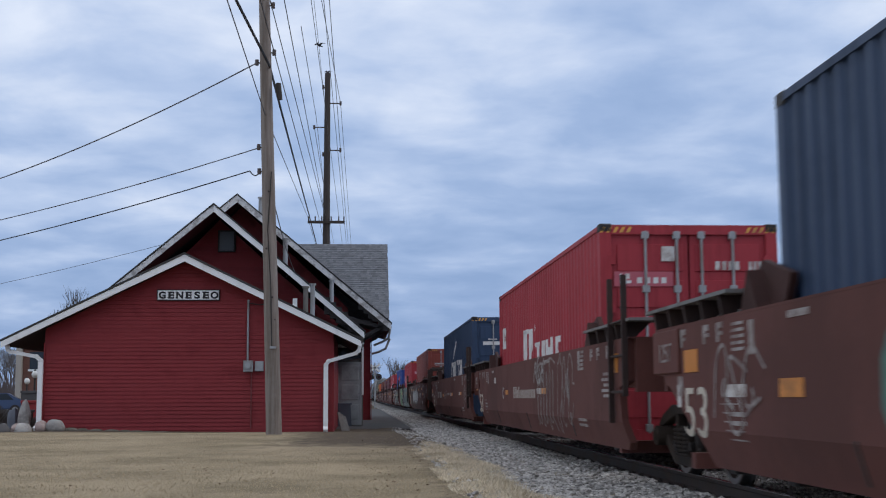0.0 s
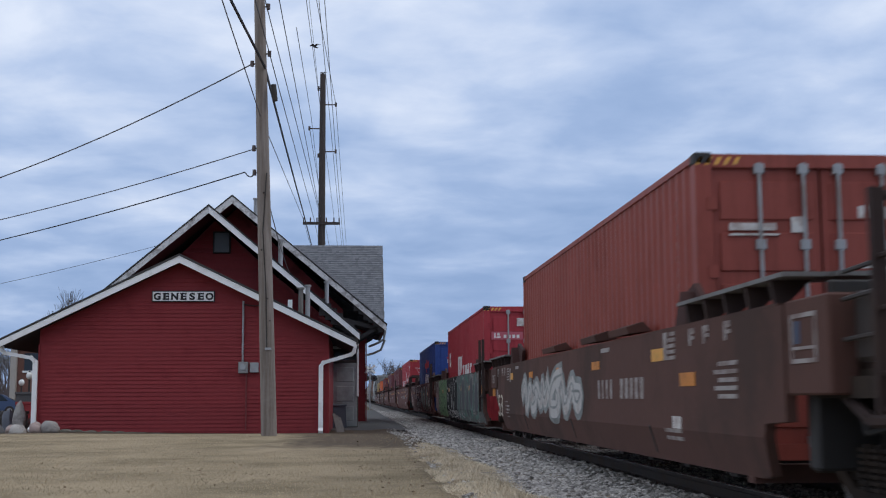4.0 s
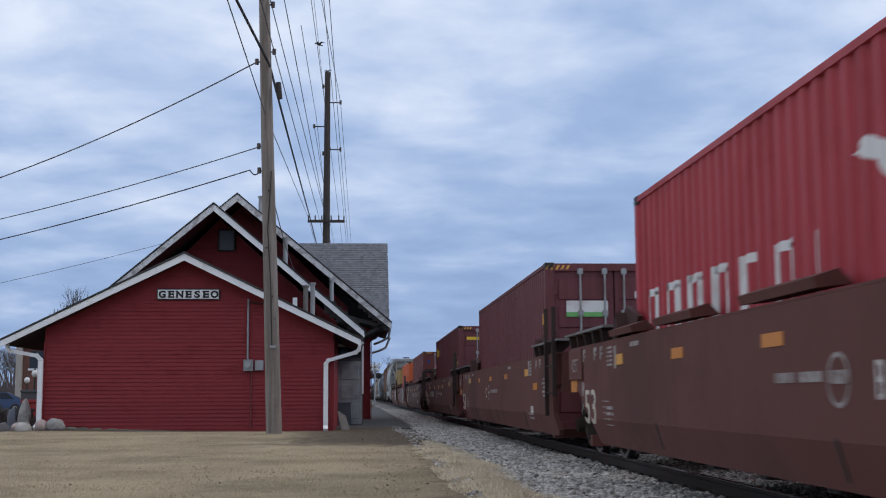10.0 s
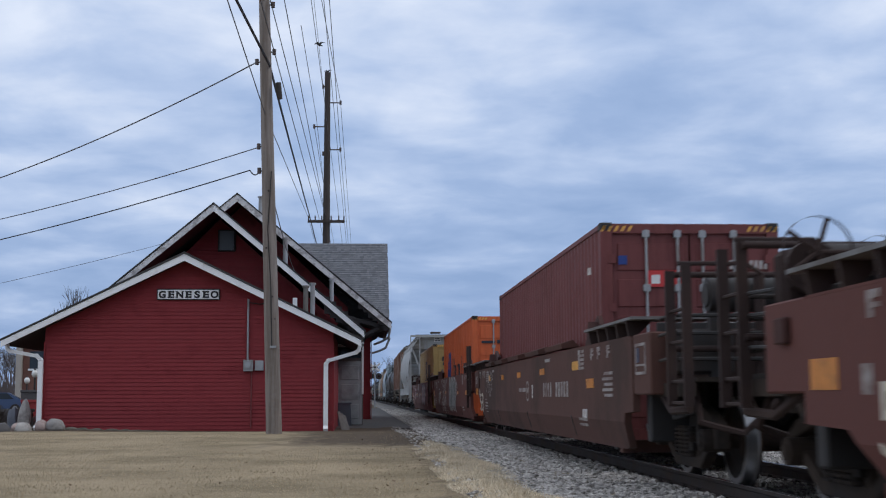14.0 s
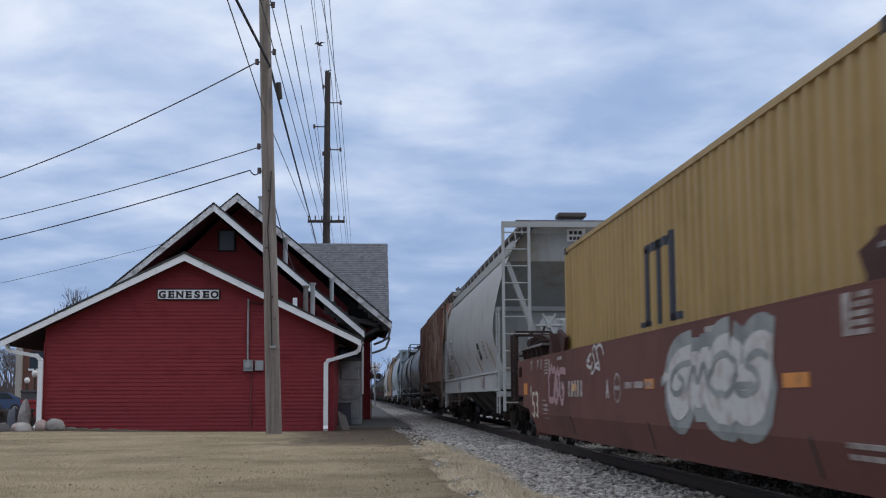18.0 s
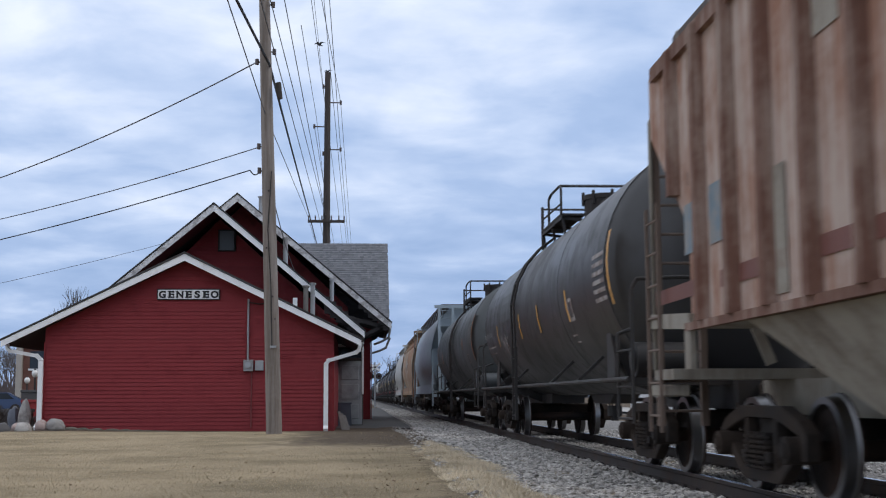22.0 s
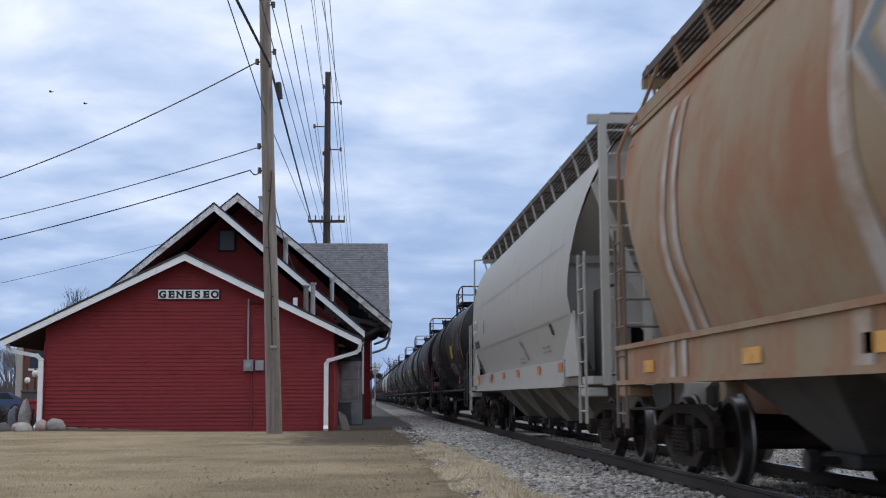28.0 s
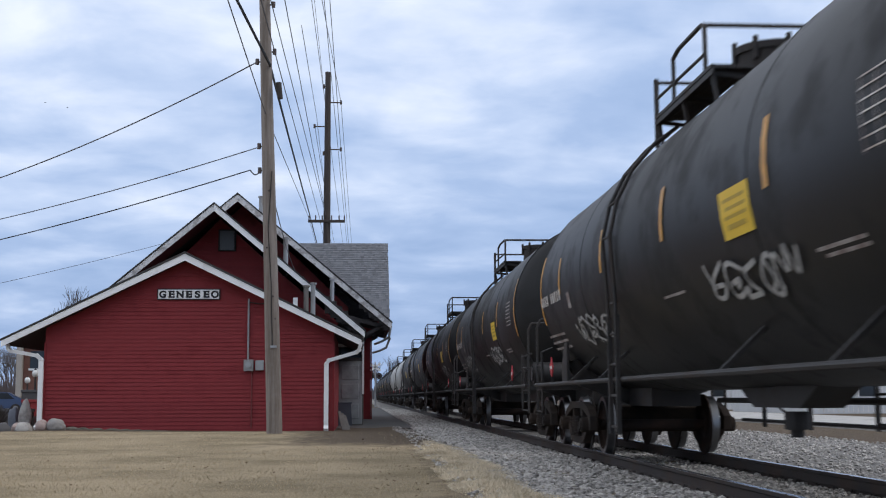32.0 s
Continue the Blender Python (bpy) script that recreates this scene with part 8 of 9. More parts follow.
BLACK_STRIPES = [(y, 8, -11) for y in (-3.99, -0.93, 2.1, 5.2)] + [(-7.0, 16, -24), (7.0, 16, -24)]
BLACK_DECALS = [(-3.55, -2.8, -20, -6, emblem_yellow), (-3.45, -2.9, -9.5, -8.5, placard_text), (-3.45, -2.95, -12, -11, placard_text), (-3.45, -2.9, -14.5, -13.5, placard_text), (-3.4, -2.95, -17.5, -16, placard_text), (-5.3, -4.5, -31, -30, grey_mark), (-5.3, -4.6, -33, -32, grey_mark), (-1.15, -0.35, -30.5, -29.5, grey_mark)] + \
    [(-6.3, -5.65, 2 - 2.6 * k, 1.6 - 2.6 * k, white_mark) for k in range(7)] + [(-6.3 + 0.21 * k, -6.285 + 0.21 * k, -14.5, 2, grey_mark) for k in range(4)] + [(6.95 - 0.19 * k, 7.06 - 0.19 * k, -14, -8.5, white_mark) for k in (0, 1, 2, 3, 5, 6, 7, 8, 9)] + [(4.5, 4.72, -20, -12, grey_mark)] + \
    [(5.8, 7.2, -32 - 4 * k, -30.6 - 4 * k, grey_mark) for k in range(3)]
tank_car(284.6, 17.0, {"label": "dark grey dirty tank car with faded stripes", "mat": tank_grey, "stripes": [(y, -7, -24) for y in (-4.2, -1.35, 1.0, 4.6)] + [(-7.3, 10, -23)],
                       "decals": [(-4.6, -4.2, -24, -12, grey_mark), (-4.5, -4.3, -22, -14, tank_grey)] + [(5.6 + 0.24 * k, 5.72 + 0.24 * k, -14, -10.5, tank_text) for k in range(7)] + [(5.4, 6.9, -23, -22, grey_mark), (5.6, 6.8, -28, -27.3, grey_mark), (-4.3, -3.9, -32, -31, grey_mark), (-4.3, -4.0, -36, -35, grey_mark)] + [(-7.0, -6.3, 2 - 4 * k, 0 - 4 * k, grey_mark) for k in range(6)] + [(2.0, 4.0, -7, 40, tank_mid)],
                       "art": [lambda ob: scrawl(ob, -1.495, 3.0, 4.0, 1.6, 2.1, "562", grey_mark, 71, 0.04, on_shell(1.549, 2.405))]}, 1.535, 2.405)
T2_STRIPES = []
tank_car(302.55, 17.0, {"ladder_y": (-0.3, 0.12), "bogie": 6.6, "label": "mid-grey tank car with dark spill streaks", "mat": tank_mid, "gear": tank_mid, "stripes": T2_STRIPES,
                       "decals": [(5.2 + 0.24 * k, 5.34 + 0.24 * k, -18, -12, tank_text) for k in (0, 1, 2, 3, 5, 6, 7, 8)] + [(5.5 + 0.45 * (k % 4), 5.8 + 0.45 * (k % 4), -25 - 3 * (k // 4), -23.8 - 3 * (k // 4), tank_text) for k in range(8)] + [(-7.16, -7.05, 18, -28, rust_stripe), (-4.25, -4.15, 0, -13, rust_stripe), (7.0, 7.06, 10, -24, rust_stripe), (4.5, 4.62, -4, -20, orange_mark), (-5.75, -5.2, -20.5, -19.7, grey_mark), (-5.75, -5.2, -29, -28.2, grey_mark), (-5.75, -5.7, -29, -20, grey_mark), (-5.25, -5.2, -29, -20, grey_mark)] + [(-6.95, -6.1, 9 - 2.2 * k, 8.5 - 2.2 * k, tank_text) for k in range(9)] + [(-5.0, -4.0, -40, -39, tank_text), (-0.62, -0.1, -46, 34, paint("spill_stain", (0.05, 0.052, 0.052), rough=0.4, vary=0.4, stain=(0.024, 0.022, 0.021), stain_amount=0.6, streak=0.7, stain_scale=2))]}, 1.535, 2.405)
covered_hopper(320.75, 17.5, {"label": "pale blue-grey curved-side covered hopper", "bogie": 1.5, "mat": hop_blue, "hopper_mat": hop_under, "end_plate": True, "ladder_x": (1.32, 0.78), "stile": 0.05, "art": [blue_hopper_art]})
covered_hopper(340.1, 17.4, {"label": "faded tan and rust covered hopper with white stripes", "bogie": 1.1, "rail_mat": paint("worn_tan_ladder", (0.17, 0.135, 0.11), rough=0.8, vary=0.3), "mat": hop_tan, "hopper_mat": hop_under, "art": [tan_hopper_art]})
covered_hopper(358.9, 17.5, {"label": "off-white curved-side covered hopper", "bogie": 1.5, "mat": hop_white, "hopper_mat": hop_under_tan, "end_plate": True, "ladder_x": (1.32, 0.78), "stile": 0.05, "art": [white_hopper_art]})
for i in range(16):
    pale = i in (6, 7)
    tank_car(377.5 + i * 17.56, 17.0, {"label": "off-white tank car with black railings" if pale else "black tank car with yellow reflective stripes", "mat": tank_white if pale else tank_black, "placard": True,
                                       "stripes": () if pale else BLACK_STRIPES, "decals": () if pale else BLACK_DECALS if i < 6 else BLACK_DECALS[:3], "art": [tank_tags(300 + i)] if i < 4 else ()})


# ---- depot fittings ----
def depot_fittings():
    # grey entrance door in a small vestibule beside the front section
    bm = bmesh.new()
    box(bm, -0.9, 0.08, 43.05, 49.0, -0.3, 3.0)
    part("vestibule_wall", bm, wood_grey, depot)
    bm = bmesh.new()
    box(bm, -0.79, 0.03, 42.96, 43.05, -0.08, 2.08, 0.01)
    for z0, z1 in ((0.12, 0.62), (0.78, 1.30), (1.45, 1.95)):
        box(bm, -0.68, -0.08, 42.94, 42.97, z0, z1, 0.015)
    d = part("door", bm, grey_door, depot, "grey panelled entrance door")
    bm = bmesh.new()
    rod(bm, (-0.06, 42.95, 1.0), (-0.06, 42.88, 1.0), 0.03, 10)
    part("door_knob", bm, galvanised, d)
    bm = bmesh.new()
    box(bm, -0.75, 0.0, 42.97, 43.05, 2.2, 2.55)
    part("transom", bm, dark_glass, depot, "dark transom window over the door")
    bm = bmesh.new()
    box(bm, 0.03, 0.1, 42.93, 43.06, 0.95, 2.75)
    part("door_casing", bm, white_paint, depot)
    bm = bmesh.new()
    box(bm, -0.83, 0.1, 42.93, 43.06, 2.58, 2.68)
    part("door_lintel", bm, white_paint, depot)
    # attic window
    w = None
    bm = bmesh.new()
    box(bm, -5.08, -4.46, 44.1, 44.2, 6.02, 6.80)
    w = part("attic_window", bm, dark_wood, depot)
    bm = bmesh.new()
    box(bm, -5.02, -4.52, 44.085, 44.11, 6.07, 6.75)
    part("pane", bm, paint("dusty_pane", (0.06, 0.065, 0.07), rough=0.35, vary=0.2), w)
    # vent pipes and posts on the roofs
    for x, y, z0, z1, r, m in ((-1.555, 40, 3.1, 4.46, 0.075, galvanised), (-1.79, 40.3, 3.1, 4.4, 0.08, wood_grey), (-1.11, 47, 4.0, 5.24, 0.08, galvanised), (-2.87, 47, 5.4, 6.83, 0.09, galvanised),
                               (-4.48, 55, 8.4, 9.71, 0.09, galvanised), (-2.3, 47.5, 4.9, 5.4, 0.06, dark_wood)):
        bm = bmesh.new()
        rod(bm, (x, y, z0), (x, y, z1), r, 12)
        rod(bm, (x, y, z1), (x, y, z1 + 0.06), r * 1.45, 12)
        part("roof_vent", bm, m, depot, "capped vent pipe on the roof")
    bm = bmesh.new()
    box(bm, -2.19, -2.05, 40.0, 40.06, 3.4, 4.04)
    part("white_board", bm, white_paint, depot)
    # knee brackets under the main and middle eaves
    for k in range(4):
        y = 50.4 + k * 2.6
        bm = bmesh.new()
        beam(bm, (-0.5, y, 4.05), (1.05, y, 3.66), 0.14, 0.16)
        beam(bm, (-0.5, y, 3.0), (0.75, y, 3.66), 0.14, 0.14)
        beam(bm, (-0.48, y, 2.9), (-0.48, y, 4.1), 0.14, 0.14)
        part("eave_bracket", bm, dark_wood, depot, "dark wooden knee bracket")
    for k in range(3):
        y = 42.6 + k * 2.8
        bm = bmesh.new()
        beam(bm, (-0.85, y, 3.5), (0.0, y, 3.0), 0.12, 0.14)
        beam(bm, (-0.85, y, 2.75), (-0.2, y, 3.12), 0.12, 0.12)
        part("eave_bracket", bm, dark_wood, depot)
    # ragged ends of the old eave boards
    r = random.Random(4)
    for k in range(6):
        bm = bmesh.new()
        x = -0.1 + k * 0.2
        z = 9.15 - (x + 5.03) * 0.837 - 0.42
        box(bm, x, x + 0.2, 50.2, 50.35, z - r.uniform(0.15, 0.35), z + 0.3)
        part("eave_board", bm, dark_wood, depot)
    for k in range(6):
        bm = bmesh.new()
        x = -1.25 + k * 0.2
        z = 7.48 - (x + 5.03) * 0.833 - 0.36
        box(bm, x, x + 0.2, 42.36, 42.5, z - r.uniform(0.1, 0.3), z + 0.3)
        part("eave_board", bm, dark_wood, depot)
    # small gutter hooks at the far eaves
    for pts in ([(1.2, 50.3, 3.72), (1.12, 50.4, 3.25), (0.85, 50.6, 3.1), (0.55, 51, 3.0)], [(1.3, 56, 3.5), (1.12, 56, 3.05), (0.8, 56, 2.9), (0.5, 56, 2.82)]):
        bm = bmesh.new()
        pipe(bm, pts, 0.05, 8)
        part("gutter_outlet", bm, galvanised, depot, "bent gutter outlet pipe")
    bm = bmesh.new()
    box(bm, 0.43, 0.47, 54.42, 54.6, -0.2, 4.0)
    part("bay_corner_board", bm, red_dark, depot)
    # electric meter boxes and conduit
    for x0, x1, z0, z1, nm in ((-3.36, -3.08, 1.60, 1.93, "meter_box"), (-3.03, -2.78, 1.62, 1.91, "junction_box")):
        bm = bmesh.new()
        box(bm, x0, x1, 35.86, 35.98, z0, z1, 0.015)
        b = part(nm, bm, galvanised, depot, "grey metal electric box on the wall")
        if nm == "meter_box":
            bm = bmesh.new()
            rod(bm, ((x0 + x1) / 2, 35.87, 1.78), ((x0 + x1) / 2, 35.78, 1.78), 0.085, 18)
            part("meter_dial", bm, paint("meter_glass", (0.35, 0.36, 0.37), rough=0.15, vary=0.1), b)
    bm = bmesh.new()
    pipe(bm, [(-3.24, 35.93, 1.93), (-3.24, 35.93, 3.68)], 0.03, 8)
    part("conduit", bm, galvanised, depot)
    bm = bmesh.new()
    pipe(bm, [(-3.13, 35.95, 0.0), (-3.13, 35.95, 1.62)], 0.022, 6)
    part("conduit", bm, paint("red_conduit", (0.16, 0.03, 0.03), vary=0.2), depot)
    bm = bmesh.new()
    pipe(bm, [(-3.24, 35.93, 3.58), (-2.9, 35.92, 3.53), (-2.75, 35.92, 3.56)], 0.015, 6)
    part("service_cable", bm, steel_dark, depot)
    # downspouts
    for pts in ([(0.0, 35.9, 2.42), (-0.06, 35.9, 2.2), (-0.14, 35.9, 2.13), (-0.93, 35.9, 1.9), (-1.0, 35.9, 1.8), (-1.0, 35.9, 0.02), (-1.0, 35.75, -0.08)],
                [(-10.0, 35.85, 2.45), (-9.97, 35.85, 2.27), (-9.9, 35.85, 2.2), (-9.16, 35.85, 2.06), (-9.04, 35.85, 1.95), (-9.04, 35.85, 0.15), (-9.1, 35.7, 0.02)]):
        bm = bmesh.new()
        for a, b in zip(pts, pts[1:]):
            beam(bm, a, b, 0.13, 0.10)
        for q in pts[1:-1]:
            bmesh.ops.create_icosphere(bm, subdivisions=2, radius=0.068, matrix=Matrix.Translation(q))
        part("downspout", bm, white_paint, depot, "white square downspout with elbows")
    # corner boards and base course
    for x in (WALL_L, WALL_R):
        bm = bmesh.new()
        box(bm, x - 0.02, x + 0.02, 35.95, 42.9, -0.2, 2.45)
        part("side_cladding", bm, red_siding, depot)


depot_fittings()


SERIFS = {"E": ((-0.10, -0.05, 0.0, 0.025), (-0.10, -0.05, 0.166, 0.19), (0.058, 0.08, 0.0, 0.065), (0.05, 0.072, 0.125, 0.19)),
          "N": ((-0.12, -0.05, 0.0, 0.025), (-0.12, -0.06, 0.166, 0.19), (0.05, 0.12, 0.166, 0.19)),
          "G": ((0.07, 0.09, 0.12, 0.19),), "S": ((0.05, 0.07, 0.13, 0.19), (-0.075, -0.055, 0.0, 0.06))}


def station_sign():
    ob = thing("station_sign", "white station sign board with black GENESEO letters", "sign")
    bm = bmesh.new()
    box(bm, -5.85, -4.06, 35.92, 35.975, 3.655, 3.97)
    part("border", bm, black_mark, ob)
    bm = bmesh.new()
    box(bm, -5.82, -4.09, 35.905, 35.925, 3.682, 3.943)
    part("board", bm, white_paint, ob)
    x = -5.69
    for ch in "GENESEO":
        lettering("letter", ch, 0.265, black_mark, ob, Matrix.Translation((x, 35.9, 3.718)) @ ON_END, 0.004, {"E": 1.3, "S": 1.28, "G": 1.05, "N": 1.05}.get(ch, 1.02), 0.012)
        bm = bmesh.new()
        for dx0, dx1, dz0, dz1 in SERIFS.get(ch, ()):
            box(bm, x + dx0, x + dx1, 35.894, 35.902, 3.718 + dz0, 3.718 + dz1)
        if ch in SERIFS:
            part("letter_serif", bm, black_mark, ob)
        x += 0.247
    return ob


station_sign()


# ---- poles and wires ----
pole_wood = paint("pole_wood", (0.25, 0.215, 0.19), rough=0.9, vary=0.25, grain=10, stain=(0.13, 0.105, 0.085), stain_amount=0.5, streak=0.9)
pole_dark = paint("creosote_pole_wood", (0.05, 0.04, 0.036), rough=0.85, vary=0.3, grain=10, stain=(0.10, 0.08, 0.07), stain_amount=0.4, streak=0.9)
wire_mat = paint("black_cable", (0.02, 0.02, 0.022), rough=0.6, vary=0.1, bump=0)
wire_grey = paint("weathered_wire", (0.10, 0.10, 0.11), rough=0.6, vary=0.1, bump=0)
porcelain = paint("insulator_glaze", (0.07, 0.045, 0.035), rough=0.25, vary=0.1)


def near_pole():
    ob = thing("utility_pole", "weathered grey-brown wooden utility pole beside the depot", "utility pole")
    bm = bmesh.new()
    rings = []
    for k in range(13):
        z = -0.3 + k * 1.05
        cx = -1.92 - 0.0332 * z
        r = 0.178 - 0.0054 * z
        rings.append([(cx + math.cos(a) * r * (1 + 0.03 * noise.noise((k, i * 0.7, 0))), 28 + math.sin(a) * r, z) for i, a in enumerate(2 * math.pi * j / 18 for j in range(18))])
    loft(bm, rings)
    part("pole", bm, pole_wood, ob, smooth=True)
    for z, side in ((9.88, 1), (8.76, 1), (8.52, -1), (6.54, -1), (5.98, -1)):
        x = -1.92 - 0.0332 * z
        bm = bmesh.new()
        rod(bm, (x, 28, z), (x + side * 0.2, 28, z), 0.018, 6)
        rod(bm, (x + side * 0.2, 28, z - 0.06), (x + side * 0.2, 28, z + 0.07), 0.045, 10)
        part("insulator", bm, porcelain, ob, "dark spool insulator")
    bm = bmesh.new()
    rod(bm, (-1.86, 27.85, 7.62), (-1.9, 27.85, 8.0), 0.062, 12)
    part("splice_case", bm, steel_dark, ob, "black cable splice case")
    bm = bmesh.new()
    pipe(bm, [(-2.03, 27.84, 5.95), (-2.1, 27.83, 4.6), (-2.02, 27.83, 3.4), (-1.98, 27.83, 2.0)], 0.013, 5)
    part("down_lead", bm, steel_dark, ob)
    bm = bmesh.new()
    box(bm, -2.02, -1.88, 27.80, 27.815, 1.95, 2.0)
    part("pole_tag", bm, galvanised, ob)
    for z, a in ((3.1, 0.3), (4.2, -0.5), (5.5, 0.1), (2.6, 0.6)):
        bm = bmesh.new()
        bmesh.ops.create_icosphere(bm, subdivisions=1, radius=0.028, matrix=Matrix.Translation((-1.92 - 0.033 * z + 0.14 * math.sin(a), 28 - 0.15 * math.cos(a), z)))
        part("knot", bm, pole_dark, ob)


def far_pole():
    ob = thing("line_pole", "dark creosoted line pole with side brackets and a crossarm", "utility pole")
    bm = bmesh.new()
    rod(bm, (-1.88, 66, -0.3), (-1.836, 66, 18.4), 0.24, 14, 0.15)
    part("pole", bm, pole_dark, ob, smooth=True)
    bm = bmesh.new()
    box(bm, -2.85, -0.88, 65.75, 65.87, 10.12, 10.26)
    part("crossarm", bm, pole_dark, ob, "wooden crossarm with pin insulators")
    for x in (-2.8, -2.45, -2.1, -1.6, -1.2, -0.92):
        bm = bmesh.new()
        rod(bm, (x, 65.81, 10.26), (x, 65.81, 10.5), 0.035, 8)
        part("pin_insulator", bm, porcelain, ob)
    for z, side, ln in ((16.72, 1, 0.72), (14.13, 1, 0.72), (15.39, -1, 0.7), (17.6, -1, 0.22), (13.9, -1, 0.2)):
        bm = bmesh.new()
        rod(bm, (-1.85, 66, z), (-1.85 + side * ln, 66, z), 0.035, 6)
        rod(bm, (-1.85 + side * ln, 66, z - 0.1), (-1.85 + side * ln, 66, z + 0.12), 0.06, 8)
        part("side_bracket", bm, porcelain, ob, "horizontal insulator bracket")


near_pole()
far_pole()


def wire(points, r, mat, sag=0.0, label="thin grey overhead utility wire", name="overhead_wire"):
    """A hanging wire through the given points, with sag in each span."""
    bm = bmesh.new()
    pts = []
    for a, b in zip(points, points[1:]):
        for k in range(13):
            t = k / 12
            q = Vector(a).lerp(Vector(b), t)
            q.z -= sag * 4 * t * (1 - t)
            if not pts or (q - pts[-1]).length > 1e-4:
                pts.append(q)
    seg = 5
    rings = []
    for i, q in enumerate(pts):
        d = (pts[min(i + 1, len(pts) - 1)] - pts[max(i - 1, 0)]).normalized()
        u = d.cross(Vector((0, 0, 1))).normalized()
        w = u.cross(d)
        rings.append([q + (u * math.cos(a) + w * math.sin(a)) * r for a in (2 * math.pi * j / seg for j in range(seg))])
    loft(bm, rings)
    solid(name, bm, mat, label, "wire", "overhead wires")


wire([(-4.6, -12, 8.6), (-2.1, 27.78, 8.4), (-2.79, 66, 10.62), (-2.9, 110, 10.4)], 0.030, wire_mat, 0.04, "thick black bundled overhead cable", "overhead_cable")
wire([(-2.25, -12, 9.95), (-2.09, 28, 9.9), (-1.94, 66, 10.62), (-1.9, 110, 10.5)], 0.012, wire_grey)
wire([(-2.2, -12, 8.8), (-2.01, 28, 8.77), (-2.27, 66, 10.48), (-2.4, 110, 10.4)], 0.012, wire_grey)
wire([(-2.18, -12, 7.4), (-2.19, 28, 7.27), (-2.85, 66, 10.48), (-2.9, 110, 10.3)], 0.011, wire_grey)
wire([(-1.68, -12, 9.55), (-1.79, 28, 10.0), (-1.92, 66, 10.55)], 0.012, wire_grey)
wire([(-1.4, 28, 9.4), (-1.74, 47, 11.6), (-2.0, 66, 12.1)], 0.009, wire_grey)
wire([(-2.1, -12, 17.2), (-2.09, 50, 17.2), (-2.07, 66, 17.35), (-2.0, 140, 17.2)], 0.014, wire_grey)
wire([(-2.0, -12, 16.9), (-1.61, 48.4, 16.7), (-1.13, 66, 16.72), (-1.0, 140, 16.4)], 0.014, wire_grey)
wire([(-1.15, -12, 14.6), (-1.1, 41, 14.3), (-1.13, 66, 14.2), (-1.1, 140, 14.0)], 0.014, wire_grey)
wire([(-1.55, -12, 15.1), (-1.64, 46.6, 14.28), (-1.7, 66, 14.0)], 0.008, wire_grey)
wire([(-2.54, 66, 15.4), (-2.5, 140, 15.2)], 0.014, wire_grey, 0.3)
wire([(-0.95, -12, 10.7), (-0.92, 66, 10.45), (-0.9, 140, 10.4)], 0.009, wire_grey)
wire([(-2.4, 28, 8.52), (-12.0, 35.5, 6.5), (-30, 49, 3.5)], 0.016, wire_grey, 0.25)
wire([(-2.3, 28, 6.54), (-12.0, 35.5, 5.5), (-30, 49, 4.0)], 0.013, wire_grey, 0.12)
wire([(-2.3, 28, 5.98), (-2.55, 28.2, 6.03), (-12.0, 35.5, 4.9), (-30, 49, 3.6)], 0.015, wire_mat, 0.10)
wire([(-1.95, 28, 5.15), (-2.3, 44, 5.2)], 0.012, wire_grey, 0.15, "slack service drop to the depot roof")
wire([(-40, 70, 3.5), (-10, 70, 9.78), (-7.0, 63.0, 7.5)], 0.013, wire_grey, 0.5)


bird_feather = paint("dark_feather", (0.035, 0.033, 0.036), rough=0.8, vary=0.2)


def bird():
    """A small dark bird, spread for flight; it faces -x."""
    ob = thing("bird", "small dark bird near the overhead wires", "bird", "small birds")
    bm = bmesh.new()
    bmesh.ops.create_icosphere(bm, subdivisions=2, radius=1.0, matrix=Matrix.Diagonal((0.12, 0.05, 0.055, 1)))
    bmesh.ops.create_icosphere(bm, subdivisions=2, radius=0.042, matrix=Matrix.Translation((-0.12, 0, 0.035)))
    rod(bm, (-0.15, 0, 0.03), (-0.19, 0, 0.025), 0.012, 6, 0.002)
    prism(bm, [(0.08, -0.02), (0.22, -0.05), (0.22, 0.05), (0.08, 0.02)], "z", -0.008, 0.006)
    part("body", bm, bird_feather, ob, smooth=True)
    for s in (-1, 1):
        bm = bmesh.new()
        loft(bm, [[(-0.06, s * 0.03, 0.02), (0.07, s * 0.03, 0.02), (0.07, s * 0.03, 0.03), (-0.06, s * 0.03, 0.03)],
                  [(-0.05, s * 0.12, 0.07), (0.07, s * 0.12, 0.07), (0.07, s * 0.12, 0.078), (-0.05, s * 0.12, 0.078)],
                  [(0.03, s * 0.24, 0.05), (0.08, s * 0.24, 0.05), (0.08, s * 0.24, 0.054), (0.03, s * 0.24, 0.054)]])
        part("wing", bm, bird_feather, ob)
    return ob


birds = [bird(), bird(), bird()]


# ---- stones and clutter by the depot ----
rock_grey = paint("field_stone", (0.40, 0.375, 0.345), rough=0.9, vary=0.25, grain=12, stain=(0.17, 0.15, 0.14), stain_amount=0.5, stain_scale=3, random_tint=0.2)
rock_pink = paint("pink_granite", (0.40, 0.31, 0.28), rough=0.9, vary=0.25, grain=14, stain=(0.22, 0.17, 0.15), stain_amount=0.4, stain_scale=3)
rock_slate = paint("slate_stone", (0.15, 0.16, 0.185), rough=0.85, vary=0.2, grain=12)
rock_moss = paint("mossy_stone", (0.13, 0.115, 0.095), rough=0.95, vary=0.3, grain=10, stain=(0.06, 0.06, 0.04), stain_amount=0.5, stain_scale=4, random_tint=0.25)
rock_dark = paint("dark_stone", (0.10, 0.095, 0.095), rough=0.9, vary=0.25, grain=12)


